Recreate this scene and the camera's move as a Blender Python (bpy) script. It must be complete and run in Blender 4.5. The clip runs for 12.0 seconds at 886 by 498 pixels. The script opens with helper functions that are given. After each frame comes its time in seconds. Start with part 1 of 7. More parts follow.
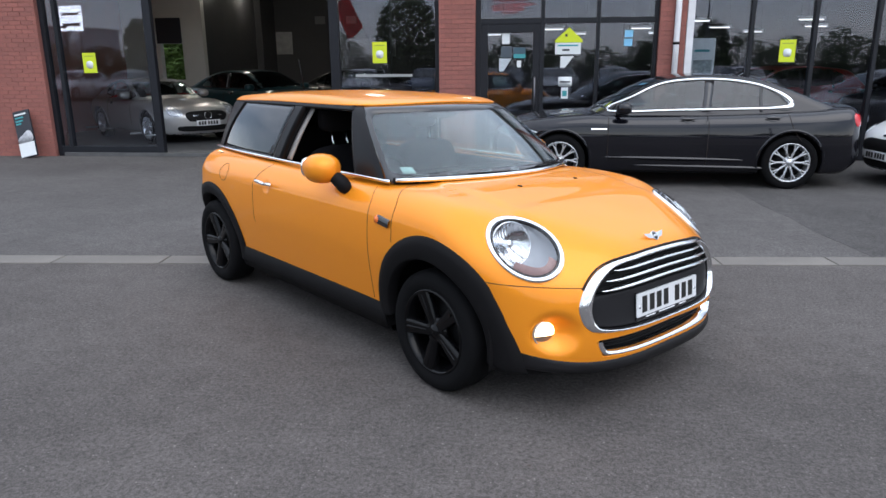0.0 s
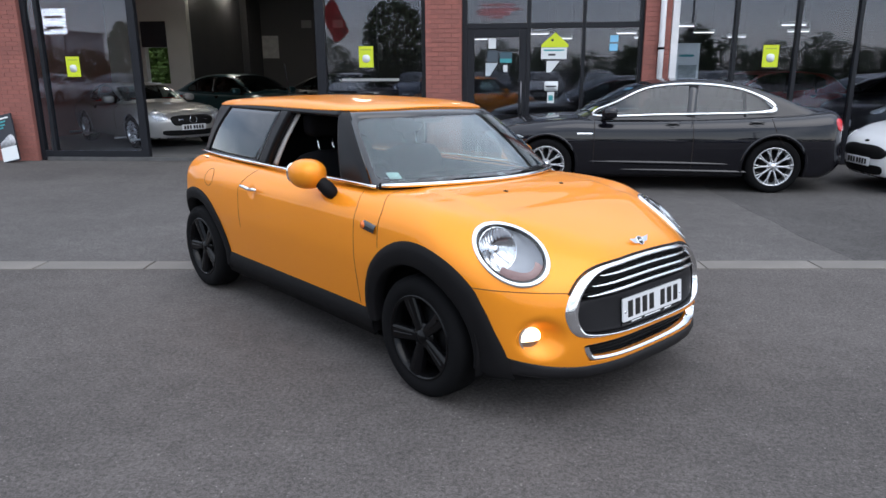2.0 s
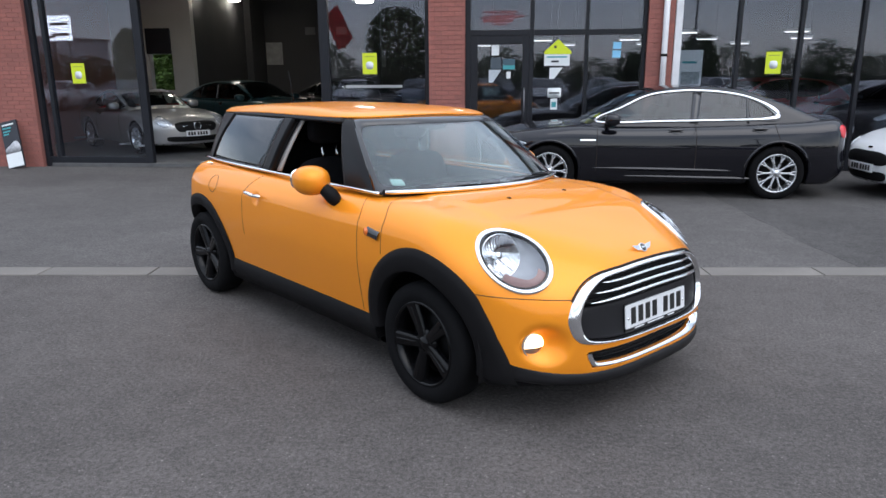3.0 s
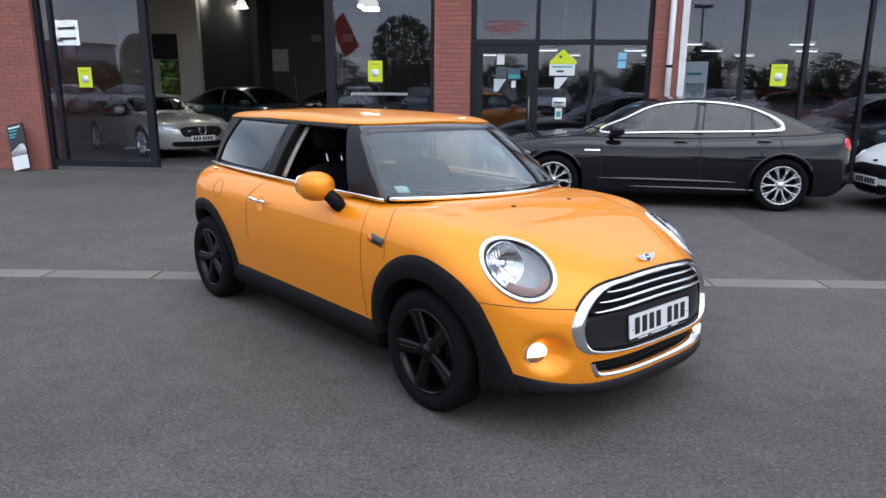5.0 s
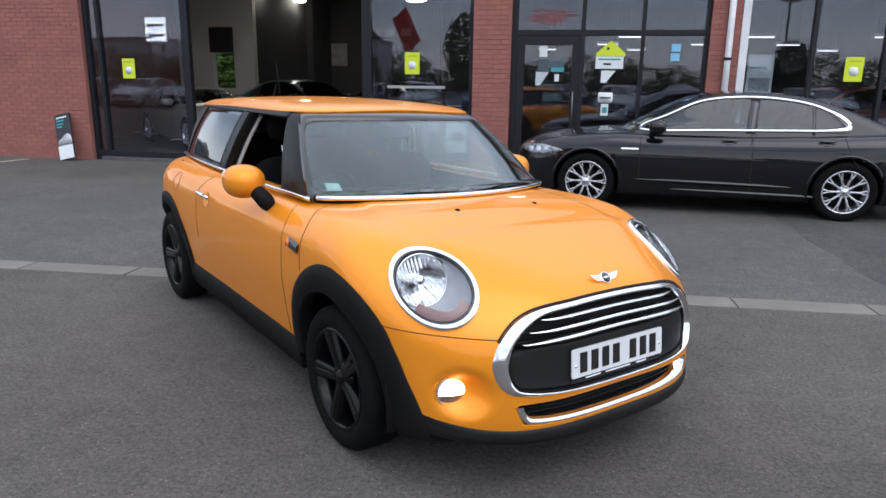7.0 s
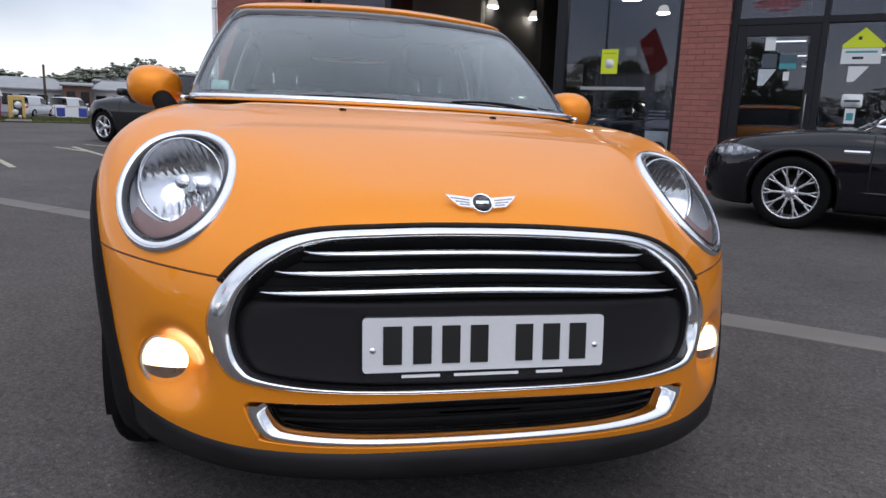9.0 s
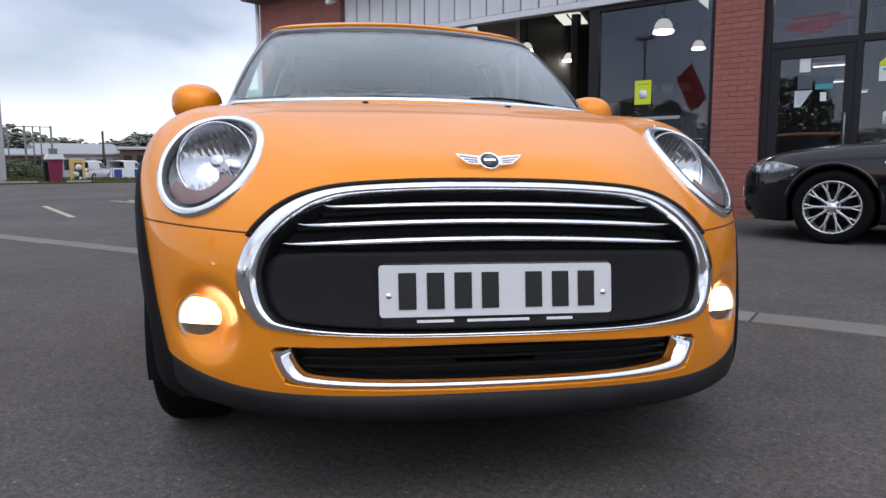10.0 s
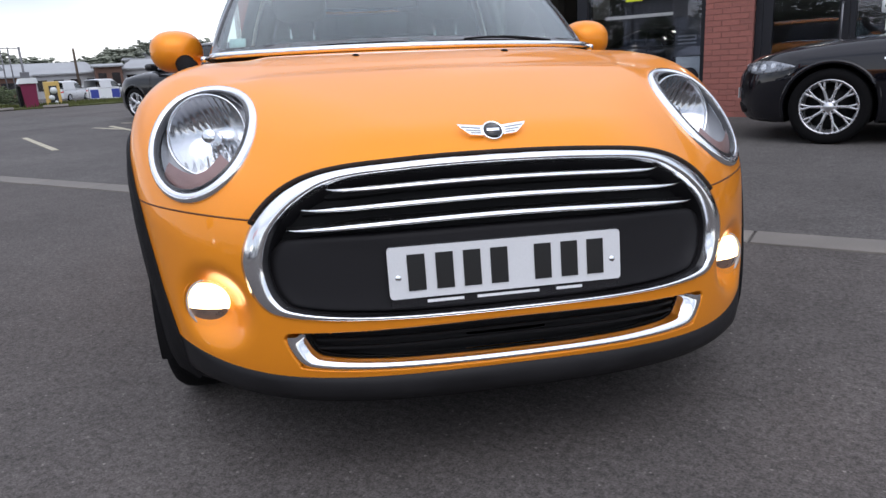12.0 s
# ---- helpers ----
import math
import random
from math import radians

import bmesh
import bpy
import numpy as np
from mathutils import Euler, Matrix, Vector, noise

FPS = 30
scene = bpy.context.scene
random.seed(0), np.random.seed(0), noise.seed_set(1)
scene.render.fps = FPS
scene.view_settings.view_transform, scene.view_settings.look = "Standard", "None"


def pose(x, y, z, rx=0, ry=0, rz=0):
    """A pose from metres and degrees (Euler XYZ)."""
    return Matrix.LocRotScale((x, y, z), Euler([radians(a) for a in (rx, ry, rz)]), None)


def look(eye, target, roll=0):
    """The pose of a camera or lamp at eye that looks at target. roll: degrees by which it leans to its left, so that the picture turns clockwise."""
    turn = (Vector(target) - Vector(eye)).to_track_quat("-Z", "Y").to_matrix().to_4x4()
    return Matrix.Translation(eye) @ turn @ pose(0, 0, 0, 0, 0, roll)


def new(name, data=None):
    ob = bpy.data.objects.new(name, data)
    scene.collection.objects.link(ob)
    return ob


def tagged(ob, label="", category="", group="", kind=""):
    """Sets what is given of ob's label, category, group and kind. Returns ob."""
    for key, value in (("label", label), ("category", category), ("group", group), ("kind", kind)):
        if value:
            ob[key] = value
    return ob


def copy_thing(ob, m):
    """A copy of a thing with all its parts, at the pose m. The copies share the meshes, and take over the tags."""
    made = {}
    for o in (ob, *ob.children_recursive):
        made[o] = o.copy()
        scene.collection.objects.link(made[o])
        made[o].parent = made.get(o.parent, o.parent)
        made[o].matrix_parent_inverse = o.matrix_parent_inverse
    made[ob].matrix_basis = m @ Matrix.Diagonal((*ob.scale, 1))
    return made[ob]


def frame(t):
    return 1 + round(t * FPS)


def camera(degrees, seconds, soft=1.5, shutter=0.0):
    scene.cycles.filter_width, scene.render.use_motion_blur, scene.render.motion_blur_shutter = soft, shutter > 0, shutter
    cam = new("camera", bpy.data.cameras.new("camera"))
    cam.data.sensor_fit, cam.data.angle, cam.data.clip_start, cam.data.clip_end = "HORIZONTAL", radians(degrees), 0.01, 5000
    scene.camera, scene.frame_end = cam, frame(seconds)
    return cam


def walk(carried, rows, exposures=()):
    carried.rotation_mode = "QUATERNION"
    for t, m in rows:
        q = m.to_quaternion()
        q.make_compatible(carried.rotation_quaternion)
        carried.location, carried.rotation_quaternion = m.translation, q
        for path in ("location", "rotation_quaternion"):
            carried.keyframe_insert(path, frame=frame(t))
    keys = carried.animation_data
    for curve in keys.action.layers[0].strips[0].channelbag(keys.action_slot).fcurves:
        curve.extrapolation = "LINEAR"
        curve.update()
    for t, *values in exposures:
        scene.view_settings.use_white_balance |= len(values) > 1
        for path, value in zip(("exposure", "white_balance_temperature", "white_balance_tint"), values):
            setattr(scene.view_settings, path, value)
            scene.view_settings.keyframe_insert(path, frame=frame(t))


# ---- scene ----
cam = camera(65.5, 12.0)
PATH = [
    (0, (0.288, -0.091, 1.574), (0.092, 1.831, 1.06), -0.4),
    (0.5, (0.291, -0.088, 1.575), (0.126, 1.839, 1.063), -0.3),
    (1, (0.291, -0.088, 1.575), (0.143, 1.84, 1.065), -0.5),
    (1.5, (0.293, -0.082, 1.579), (0.136, 1.847, 1.072), -0.5),
    (2, (0.293, -0.085, 1.581), (0.133, 1.844, 1.077), -0.3),
    (2.5, (0.293, -0.088, 1.581), (0.128, 1.842, 1.085), -0.4),
    (3, (0.293, -0.092, 1.586), (0.124, 1.84, 1.099), -0.3),
    (5, (0.286, -0.088, 1.581), (0.109, 1.849, 1.117), 0.4),
    (5.5, (0.302, -0.064, 1.579), (0.116, 1.872, 1.112), 0.6),
    (6, (0.455, 0.053, 1.579), (0.202, 1.982, 1.118), -0.2),
    (6.5, (0.679, 0.197, 1.571), (0.32, 2.112, 1.121), 0.1),
    (7, (0.86, 0.536, 1.517), (0.477, 2.441, 1.044), 0.8),
    (7.2, (0.939, 0.669, 1.537), (0.546, 2.56, 1.02), 1.4),
    (8.8, (1.634, 1.931, 1.128), (0.665, 3.61, 0.635), 2.2),
    (9, (1.696, 1.942, 0.964), (0.633, 3.591, 0.578), 2.1),
    (9.2, (1.74, 1.925, 0.851), (0.589, 3.543, 0.607), 2.2),
    (9.5, (1.787, 1.898, 0.785), (0.581, 3.486, 0.644), 2.2),
    (10, (1.828, 1.884, 0.776), (0.643, 3.475, 0.528), -0.3),
    (10.5, (1.825, 1.896, 0.777), (0.659, 3.501, 0.518), -0.2),
    (11, (1.827, 1.916, 0.75), (0.689, 3.542, 0.506), -1.3),
    (11.5, (1.821, 1.91, 0.753), (0.661, 3.522, 0.517), -1.4),
    (11.7, (1.811, 1.905, 0.752), (0.637, 3.507, 0.519), -1.8),
    (12, (1.776, 1.907, 0.929), (0.634, 3.464, 0.407), -3.2),
]
EXPOSURES = [(0, 0.38, 6200, 11), (6.5, 0.30, 6200, 11), (7.2, 0.24, 6250, 12), (8.8, -0.32, 6350, 15), (9.5, -0.22, 6350, 15), (10.5, -0.11, 6350, 15), (11.5, -0.08, 6350, 15), (12, 0.0, 6350, 15)]
walk(cam, [(t, look(eye, target, roll)) for t, eye, target, roll in PATH], EXPOSURES)

# ---- world and sun ----
def node(tree, kind, inputs=(), operation=None):
    """A shader node with its inputs set or linked."""
    n = tree.nodes.new(kind)
    if operation:
        n.operation = operation
    for key, value in inputs:
        if isinstance(value, bpy.types.NodeSocket):
            tree.links.new(value, n.inputs[key])
        else:
            n.inputs[key].default_value = value
    return n


SUN_EL, SUN_ROT = radians(50), radians(140)
world = bpy.data.worlds.new("overcast_sky")
scene.world = world
world.use_nodes = True
wt = world.node_tree
wt.nodes.clear()
sky = node(wt, "ShaderNodeTexSky")
sky.sky_type, sky.sun_disc, sky.sun_elevation, sky.sun_rotation = "NISHITA", False, SUN_EL, SUN_ROT
coords = node(wt, "ShaderNodeTexCoord")
squash = node(wt, "ShaderNodeMapping", [("Vector", coords.outputs["Generated"]), ("Location", (0.6, 0.9, 0.0)), ("Scale", (2.2, 2.2, 5.5))])
cloud = node(wt, "ShaderNodeTexNoise", [("Vector", squash.outputs[0]), ("Scale", 1.15), ("Detail", 4.0), ("Roughness", 0.45), ("Distortion", 0.3)])
ramp = node(wt, "ShaderNodeValToRGB", [("Fac", cloud.outputs["Fac"])])
ramp.color_ramp.elements[0].position, ramp.color_ramp.elements[0].color = 0.40, (0.41, 0.46, 0.53, 1)
ramp.color_ramp.elements[1].position, ramp.color_ramp.elements[1].color = 0.61, (0.92, 0.95, 1.0, 1)
split = node(wt, "ShaderNodeSeparateXYZ", [("Vector", coords.outputs["Generated"])])
low = node(wt, "ShaderNodeMapRange", [("Value", split.outputs["Z"]), ("From Min", 0.02), ("From Max", 0.13), ("To Min", 1.0), ("To Max", 0.0)])
low.interpolation_type = "SMOOTHSTEP"
pale = node(wt, "ShaderNodeMix", [(0, low.outputs[0])])
pale.data_type = "RGBA"
pale.inputs[7].default_value = (1.18, 1.19, 1.21, 1)
pale_out = pale.outputs[2]
zenith = node(wt, "ShaderNodeMapRange", [("Value", split.outputs["Z"]), ("From Min", 0.25), ("From Max", 0.80), ("To Min", 1.0), ("To Max", 1.9)])
zenith.interpolation_type = "SMOOTHSTEP"
pale_out = node(wt, "ShaderNodeVectorMath", [(0, pale_out), ("Scale", zenith.outputs[0])], operation="SCALE").outputs[0]
bg_sky = node(wt, "ShaderNodeBackground", [("Color", sky.outputs["Color"]), ("Strength", 0.05)])
even = node(wt, "ShaderNodeMapRange", [("Value", split.outputs["Z"]), ("From Min", 0.30), ("From Max", 0.62), ("To Min", 0.0), ("To Max", 0.85)])
even.interpolation_type = "SMOOTHSTEP"
veil = node(wt, "ShaderNodeMix", [(0, even.outputs[0])])
veil.data_type = "RGBA"
wt.links.new(ramp.outputs["Color"], veil.inputs[6])
veil.inputs[7].default_value = (0.66, 0.70, 0.76, 1)
wt.links.new(veil.outputs[2], pale.inputs[6])
bg_cloud = node(wt, "ShaderNodeBackground", [("Color", pale_out), ("Strength", 0.95)])
both = node(wt, "ShaderNodeAddShader", [(0, bg_sky.outputs[0]), (1, bg_cloud.outputs[0])])
node(wt, "ShaderNodeOutputWorld", [("Surface", both.outputs[0])])

sun = new("sun", bpy.data.lights.new("sun", "SUN"))
sun.data.energy, sun.data.angle, sun.data.color = 0.8, radians(55), (1.0, 0.96, 0.9)
sun.matrix_world = look((math.sin(SUN_ROT) * 30, math.cos(SUN_ROT) * 30, 30 * math.tan(SUN_EL)), (0, 0, 0))


# ---- materials ----
def surface(name, base, rough=0.5, metal=0.0, coat=0.0, grain=None, stain=None, bump=None, island=0.0, flake=None, spec=0.5, coat_rough=0.03):
    """A principled material. grain, stain: (scale, amount); bump: (scale, strength); island: variation from piece to piece."""
    m = bpy.data.materials.new(name)
    m.use_nodes = True
    t = m.node_tree
    t.nodes.clear()
    out = node(t, "ShaderNodeOutputMaterial")
    b = node(t, "ShaderNodeBsdfPrincipled", [("Base Color", (*base, 1)), ("Roughness", rough), ("Metallic", metal), ("Coat Weight", coat), ("Coat Roughness", coat_rough), ("Specular IOR Level", spec)])
    t.links.new(b.outputs[0], out.inputs["Surface"])
    co = node(t, "ShaderNodeTexCoord").outputs["Object"]
    value = None
    for spec_in in (grain, stain):
        if spec_in:
            n = node(t, "ShaderNodeTexNoise", [("Vector", co), ("Scale", spec_in[0]), ("Detail", 3.0), ("Roughness", 0.6)])
            r = node(t, "ShaderNodeMapRange", [("Value", n.outputs["Fac"]), ("From Min", 0.25), ("From Max", 0.75), ("To Min", 1 - spec_in[1]), ("To Max", 1 + spec_in[1])])
            value = r.outputs[0] if value is None else node(t, "ShaderNodeMath", [(0, value), (1, r.outputs[0])], operation="MULTIPLY").outputs[0]
    if island:
        info = node(t, "ShaderNodeObjectInfo").outputs["Random"]
        geo = node(t, "ShaderNodeNewGeometry").outputs["Random Per Island"]
        s = node(t, "ShaderNodeMath", [(0, info), (1, geo)], operation="ADD")
        s = node(t, "ShaderNodeMath", [(0, s.outputs[0])], operation="FRACT")
        r = node(t, "ShaderNodeMapRange", [("Value", s.outputs[0]), ("To Min", 1 - island), ("To Max", 1 + island)])
        value = r.outputs[0] if value is None else node(t, "ShaderNodeMath", [(0, value), (1, r.outputs[0])], operation="MULTIPLY").outputs[0]
    if value is not None:
        scale = node(t, "ShaderNodeVectorMath", [(0, base), ("Scale", value)], operation="SCALE")
        t.links.new(scale.outputs[0], b.inputs["Base Color"])
        rr = node(t, "ShaderNodeMath", [(0, value), (1, rough)], operation="MULTIPLY")
        t.links.new(rr.outputs[0], b.inputs["Roughness"])
    if bump:
        n = node(t, "ShaderNodeTexNoise", [("Vector", co), ("Scale", bump[0]), ("Detail", 3.0)])
        bp = node(t, "ShaderNodeBump", [("Height", n.outputs["Fac"]), ("Strength", bump[1]), ("Distance", 0.004)])
        t.links.new(bp.outputs[0], b.inputs["Normal"])
    return m


def glass(name, tint=(0.92, 0.96, 0.95), base=0.05, edge=0.85, rough=0.0, sheen=(0.95, 0.97, 1)):
    """A clear pane: light passes straight through, and the gloss grows towards grazing angles."""
    m = bpy.data.materials.new(name)
    m.use_nodes = True
    t = m.node_tree
    t.nodes.clear()
    out = node(t, "ShaderNodeOutputMaterial")
    clear = node(t, "ShaderNodeBsdfTransparent", [("Color", (*tint, 1))])
    gloss = node(t, "ShaderNodeBsdfAnisotropic", [("Color", (*sheen, 1)), ("Roughness", rough)])
    facing = node(t, "ShaderNodeLayerWeight", [("Blend", 0.5)]).outputs["Facing"]
    p = node(t, "ShaderNodeMath", [(0, facing), (1, 4.0)], operation="POWER")
    fac = node(t, "ShaderNodeMapRange", [("Value", p.outputs[0]), ("To Min", base), ("To Max", edge)])
    mix = node(t, "ShaderNodeMixShader", [(0, fac.outputs[0]), (1, clear.outputs[0]), (2, gloss.outputs[0])])
    t.links.new(mix.outputs[0], out.inputs["Surface"])
    return m


def glow(name, color, strength):
    m = bpy.data.materials.new(name)
    m.use_nodes = True
    t = m.node_tree
    t.nodes.clear()
    e = node(t, "ShaderNodeEmission", [("Color", (*color, 1)), ("Strength", strength)])
    node(t, "ShaderNodeOutputMaterial", [("Surface", e.outputs[0])])
    return m


def asphalt_material(name, tone, speck, fine):
    """Worn tarmac: aggregate, single pale stones, broad stains."""
    m = bpy.data.materials.new(name)
    m.use_nodes = True
    t = m.node_tree
    t.nodes.clear()
    out = node(t, "ShaderNodeOutputMaterial")
    co = node(t, "ShaderNodeTexCoord").outputs["Object"]
    n1 = node(t, "ShaderNodeTexNoise", [("Vector", co), ("Scale", fine), ("Detail", 2.0), ("Roughness", 0.7)])
    n2 = node(t, "ShaderNodeTexNoise", [("Vector", co), ("Scale", 0.55), ("Detail", 5.0), ("Roughness", 0.6)])
    n3 = node(t, "ShaderNodeTexNoise", [("Vector", co), ("Scale", 48.0), ("Detail", 3.0), ("Roughness", 0.7)])
    v = node(t, "ShaderNodeTexVoronoi", [("Vector", co), ("Scale", 88.0), ("Randomness", 1.0)])
    a = node(t, "ShaderNodeMapRange", [("Value", n1.outputs["Fac"]), ("From Min", 0.3), ("From Max", 0.7), ("To Min", 0.6), ("To Max", 1.4)])
    b = node(t, "ShaderNodeMapRange", [("Value", n2.outputs["Fac"]), ("From Min", 0.3), ("From Max", 0.7), ("To Min", 0.78), ("To Max", 1.22)])
    n4 = node(t, "ShaderNodeTexNoise", [("Vector", co), ("Scale", 7.0), ("Detail", 4.0), ("Roughness", 0.65)])
    d4 = node(t, "ShaderNodeMapRange", [("Value", n4.outputs["Fac"]), ("From Min", 0.3), ("From Max", 0.7), ("To Min", 0.88), ("To Max", 1.12)])
    c = node(t, "ShaderNodeMapRange", [("Value", n3.outputs["Fac"]), ("From Min", 0.3), ("From Max", 0.7), ("To Min", 0.60), ("To Max", 1.42)])
    stone = node(t, "ShaderNodeSeparateColor", [("Color", v.outputs["Color"])])
    pale = node(t, "ShaderNodeMapRange", [("Value", stone.outputs[0]), ("From Min", 0.955), ("From Max", 1.0), ("To Min", 0.0), ("To Max", speck)])
    near = node(t, "ShaderNodeMapRange", [("Value", v.outputs["Distance"]), ("From Min", 0.2), ("From Max", 0.45), ("To Min", 1.0), ("To Max", 0.0)])
    spot = node(t, "ShaderNodeMath", [(0, pale.outputs[0]), (1, near.outputs[0])], operation="MULTIPLY")
    f = node(t, "ShaderNodeMath", [(0, a.outputs[0]), (1, b.outputs[0])], operation="MULTIPLY")
    f = node(t, "ShaderNodeMath", [(0, f.outputs[0]), (1, c.outputs[0])], operation="MULTIPLY")
    f = node(t, "ShaderNodeMath", [(0, f.outputs[0]), (1, d4.outputs[0])], operation="MULTIPLY")
    f = node(t, "ShaderNodeMath", [(0, f.outputs[0]), (1, spot.outputs[0])], operation="ADD")
    col = node(t, "ShaderNodeVectorMath", [(0, tone), ("Scale", f.outputs[0])], operation="SCALE")
    bp = node(t, "ShaderNodeBump", [("Height", n1.outputs["Fac"]), ("Strength", 0.5), ("Distance", 0.006)])
    bs = node(t, "ShaderNodeBsdfPrincipled", [("Base Color", col.outputs[0]), ("Roughness", 0.85), ("Specular IOR Level", 0.2), ("Normal", bp.outputs[0])])
    t.links.new(bs.outputs[0], out.inputs["Surface"])
    return m


ORANGE = surface("orange_car_paint", (0.88, 0.292, 0.015), 0.42, 0.35, 0.62, grain=(900, 0.05), stain=(1.5, 0.02), spec=0.1, coat_rough=0.02)
LAMP_BEZEL = surface("lamp_bezel", (0.44, 0.45, 0.47), 0.4, 0.35, stain=(30, 0.1))
SATIN = surface("satin_chrome", (0.90, 0.91, 0.92), 0.13, 1.0, stain=(14, 0.06))
BLACK_MATT = surface("matt_black_plastic", (0.011, 0.0105, 0.012), 0.6, spec=0.22, grain=(400, 0.15), stain=(6, 0.1))
BLACK_GLOSS = surface("gloss_black_trim", (0.012, 0.012, 0.014), 0.16, 0, 0.6, stain=(30, 0.1))
PILLAR_BLACK = surface("satin_black_pillar", (0.006, 0.006, 0.007), 0.35, 0, 0, stain=(20, 0.15), spec=0.18)
BLACK_PLASTIC = surface("textured_black_plastic", (0.0075, 0.0072, 0.0078), 0.6, spec=0.1, grain=(500, 0.2), stain=(6, 0.15), bump=(900, 0.15))
LIP_BLACK = surface("satin_black_plastic", (0.012, 0.0115, 0.0125), 0.45, spec=0.2, grain=(300, 0.15), stain=(5, 0.3))
GRILLE_BLACK = surface("dark_grille_mesh", (0.006, 0.006, 0.0065), 0.6, spec=0.18, grain=(300, 0.3))
RUBBER = surface("tyre_rubber", (0.0065, 0.0065, 0.007), 0.8, spec=0.07, grain=(220, 0.25), stain=(8, 0.25), bump=(260, 0.25))
RIM_BLACK = surface("gloss_black_alloy", (0.003, 0.003, 0.0035), 0.2, 0.0, 0.12, stain=(25, 0.2), spec=0.15)
RIM_SILVER = surface("silver_alloy", (0.62, 0.63, 0.65), 0.28, 0.85, 0.2, stain=(20, 0.12))
CHROME = surface("polished_chrome", (0.88, 0.89, 0.9), 0.07, 1.0, stain=(14, 0.05))
REFLECTOR = surface("lamp_reflector", (0.80, 0.81, 0.83), 0.15, 1.0, stain=(40, 0.06))
SEAM = surface("panel_gap", (0.02, 0.012, 0.008), 0.9, grain=(60, 0.2))
SHUT_LINE = surface("orange_shut_line", (0.13, 0.042, 0.010), 0.8, grain=(60, 0.2))
CAR_GLASS = glass("car_glass", (0.80, 0.88, 0.86), 0.066, 0.9)
TINT_GLASS = glass("pale_tinted_glass", (0.36, 0.44, 0.44), 0.06, 0.9)
DARK_GLASS = glass("privacy_glass", (0.16, 0.18, 0.19), 0.06, 0.9)
LENS = glass("clear_lens", (0.97, 0.98, 0.99), 0.04, 0.7)
SHOP_GLASS = glass("shop_window_glass", (0.82, 0.85, 0.88), 0.055, 0.9, sheen=(0.86, 0.88, 1.0))
LAMP_LIT = glow("lit_running_lamp", (1.0, 0.68, 0.34), 7.0)
# Brown tint puts the mirrored orange bumper into the chrome's colour
FOG_CHROME = surface("orange_mirroring_fog_chrome", (0.55, 0.42, 0.34), 0.3, 0.9, stain=(40, 0.2), bump=(70, 0.15))
AMBER = surface("amber_indicator", (0.30, 0.185, 0.17), 0.35, 0, 0.3, stain=(40, 0.1))
SEAT_CLOTH = surface("dark_seat_cloth", (0.007, 0.007, 0.008), 0.9, spec=0.03, grain=(400, 0.3), bump=(500, 0.3))
TRIM_GREY = surface("pale_pillar_trim", (0.42, 0.41, 0.39), 0.8, grain=(300, 0.08))
PLATE_WHITE = surface("reflective_white_plate", (0.68, 0.69, 0.70), 0.4, 0, 0.2, grain=(300, 0.04))
INK = surface("black_print", (0.01, 0.01, 0.01), 0.4, grain=(200, 0.1))
WHITE_PRINT = surface("white_print", (0.75, 0.76, 0.77), 0.5, grain=(100, 0.05))
TAR = asphalt_material("worn_tarmac", (0.091, 0.082, 0.0775), 1.6, 150.0)
TAR_FINE = asphalt_material("smooth_tarmac", (0.095, 0.0885, 0.085), 0.8, 220.0)
CONCRETE = surface("weathered_concrete", (0.165, 0.152, 0.136), 0.9, grain=(60, 0.14), stain=(4, 0.2), bump=(120, 0.4), island=0.1)
BRICK = surface("red_facing_brick", (0.288, 0.109, 0.088), 0.85, grain=(40, 0.2), stain=(1.6, 0.2), bump=(90, 0.5), island=0.10)
MORTAR = surface("brick_mortar", (0.255, 0.108, 0.09), 0.95, grain=(80, 0.2), stain=(2, 0.15))
FRAME_DARK = surface("anthracite_window_frame", (0.011, 0.012, 0.016), 0.45, 0.0, spec=0.3, grain=(90, 0.08), stain=(3, 0.12))
CLADDING = surface("pale_grey_steel_cladding", (0.66, 0.67, 0.70), 0.45, 0.1, grain=(30, 0.05), stain=(1.2, 0.12), island=0.05)
# Backing of the panels, with the shade of their joints put into its colour
CLADDING_JOINT = surface("shadowed_cladding_joint", (0.22, 0.225, 0.24), 0.6, grain=(30, 0.1))
FASCIA = surface("dark_grey_fascia", (0.15, 0.16, 0.155), 0.6, grain=(30, 0.1), stain=(1.5, 0.18))
PIPE_WHITE = surface("white_plastic_pipe", (0.72, 0.72, 0.73), 0.4, grain=(30, 0.04), stain=(3, 0.12))
WALL_PALE = surface("off_white_plaster", (0.58, 0.57, 0.55), 0.9, grain=(60, 0.05), stain=(1, 0.08))
WALL_DARK = surface("charcoal_panel", (0.045, 0.045, 0.05), 0.7, grain=(60, 0.1), stain=(1, 0.2))
FLOOR_IN = surface("dark_showroom_floor", (0.10, 0.10, 0.10), 0.35, grain=(60, 0.1), stain=(1.2, 0.15))


# ---- mesh tools ----
def mesh_of(name, verts, faces, smooth=True, normals=None):
    me = bpy.data.meshes.new(name)
    me.from_pydata([tuple(map(float, v)) for v in verts], [], [tuple(int(i) for i in f) for f in faces])
    me.validate()
    if smooth:
        me.shade_smooth()
    if normals is not None:
        me.normals_split_custom_set_from_vertices([tuple(map(float, n)) for n in normals])
    return me


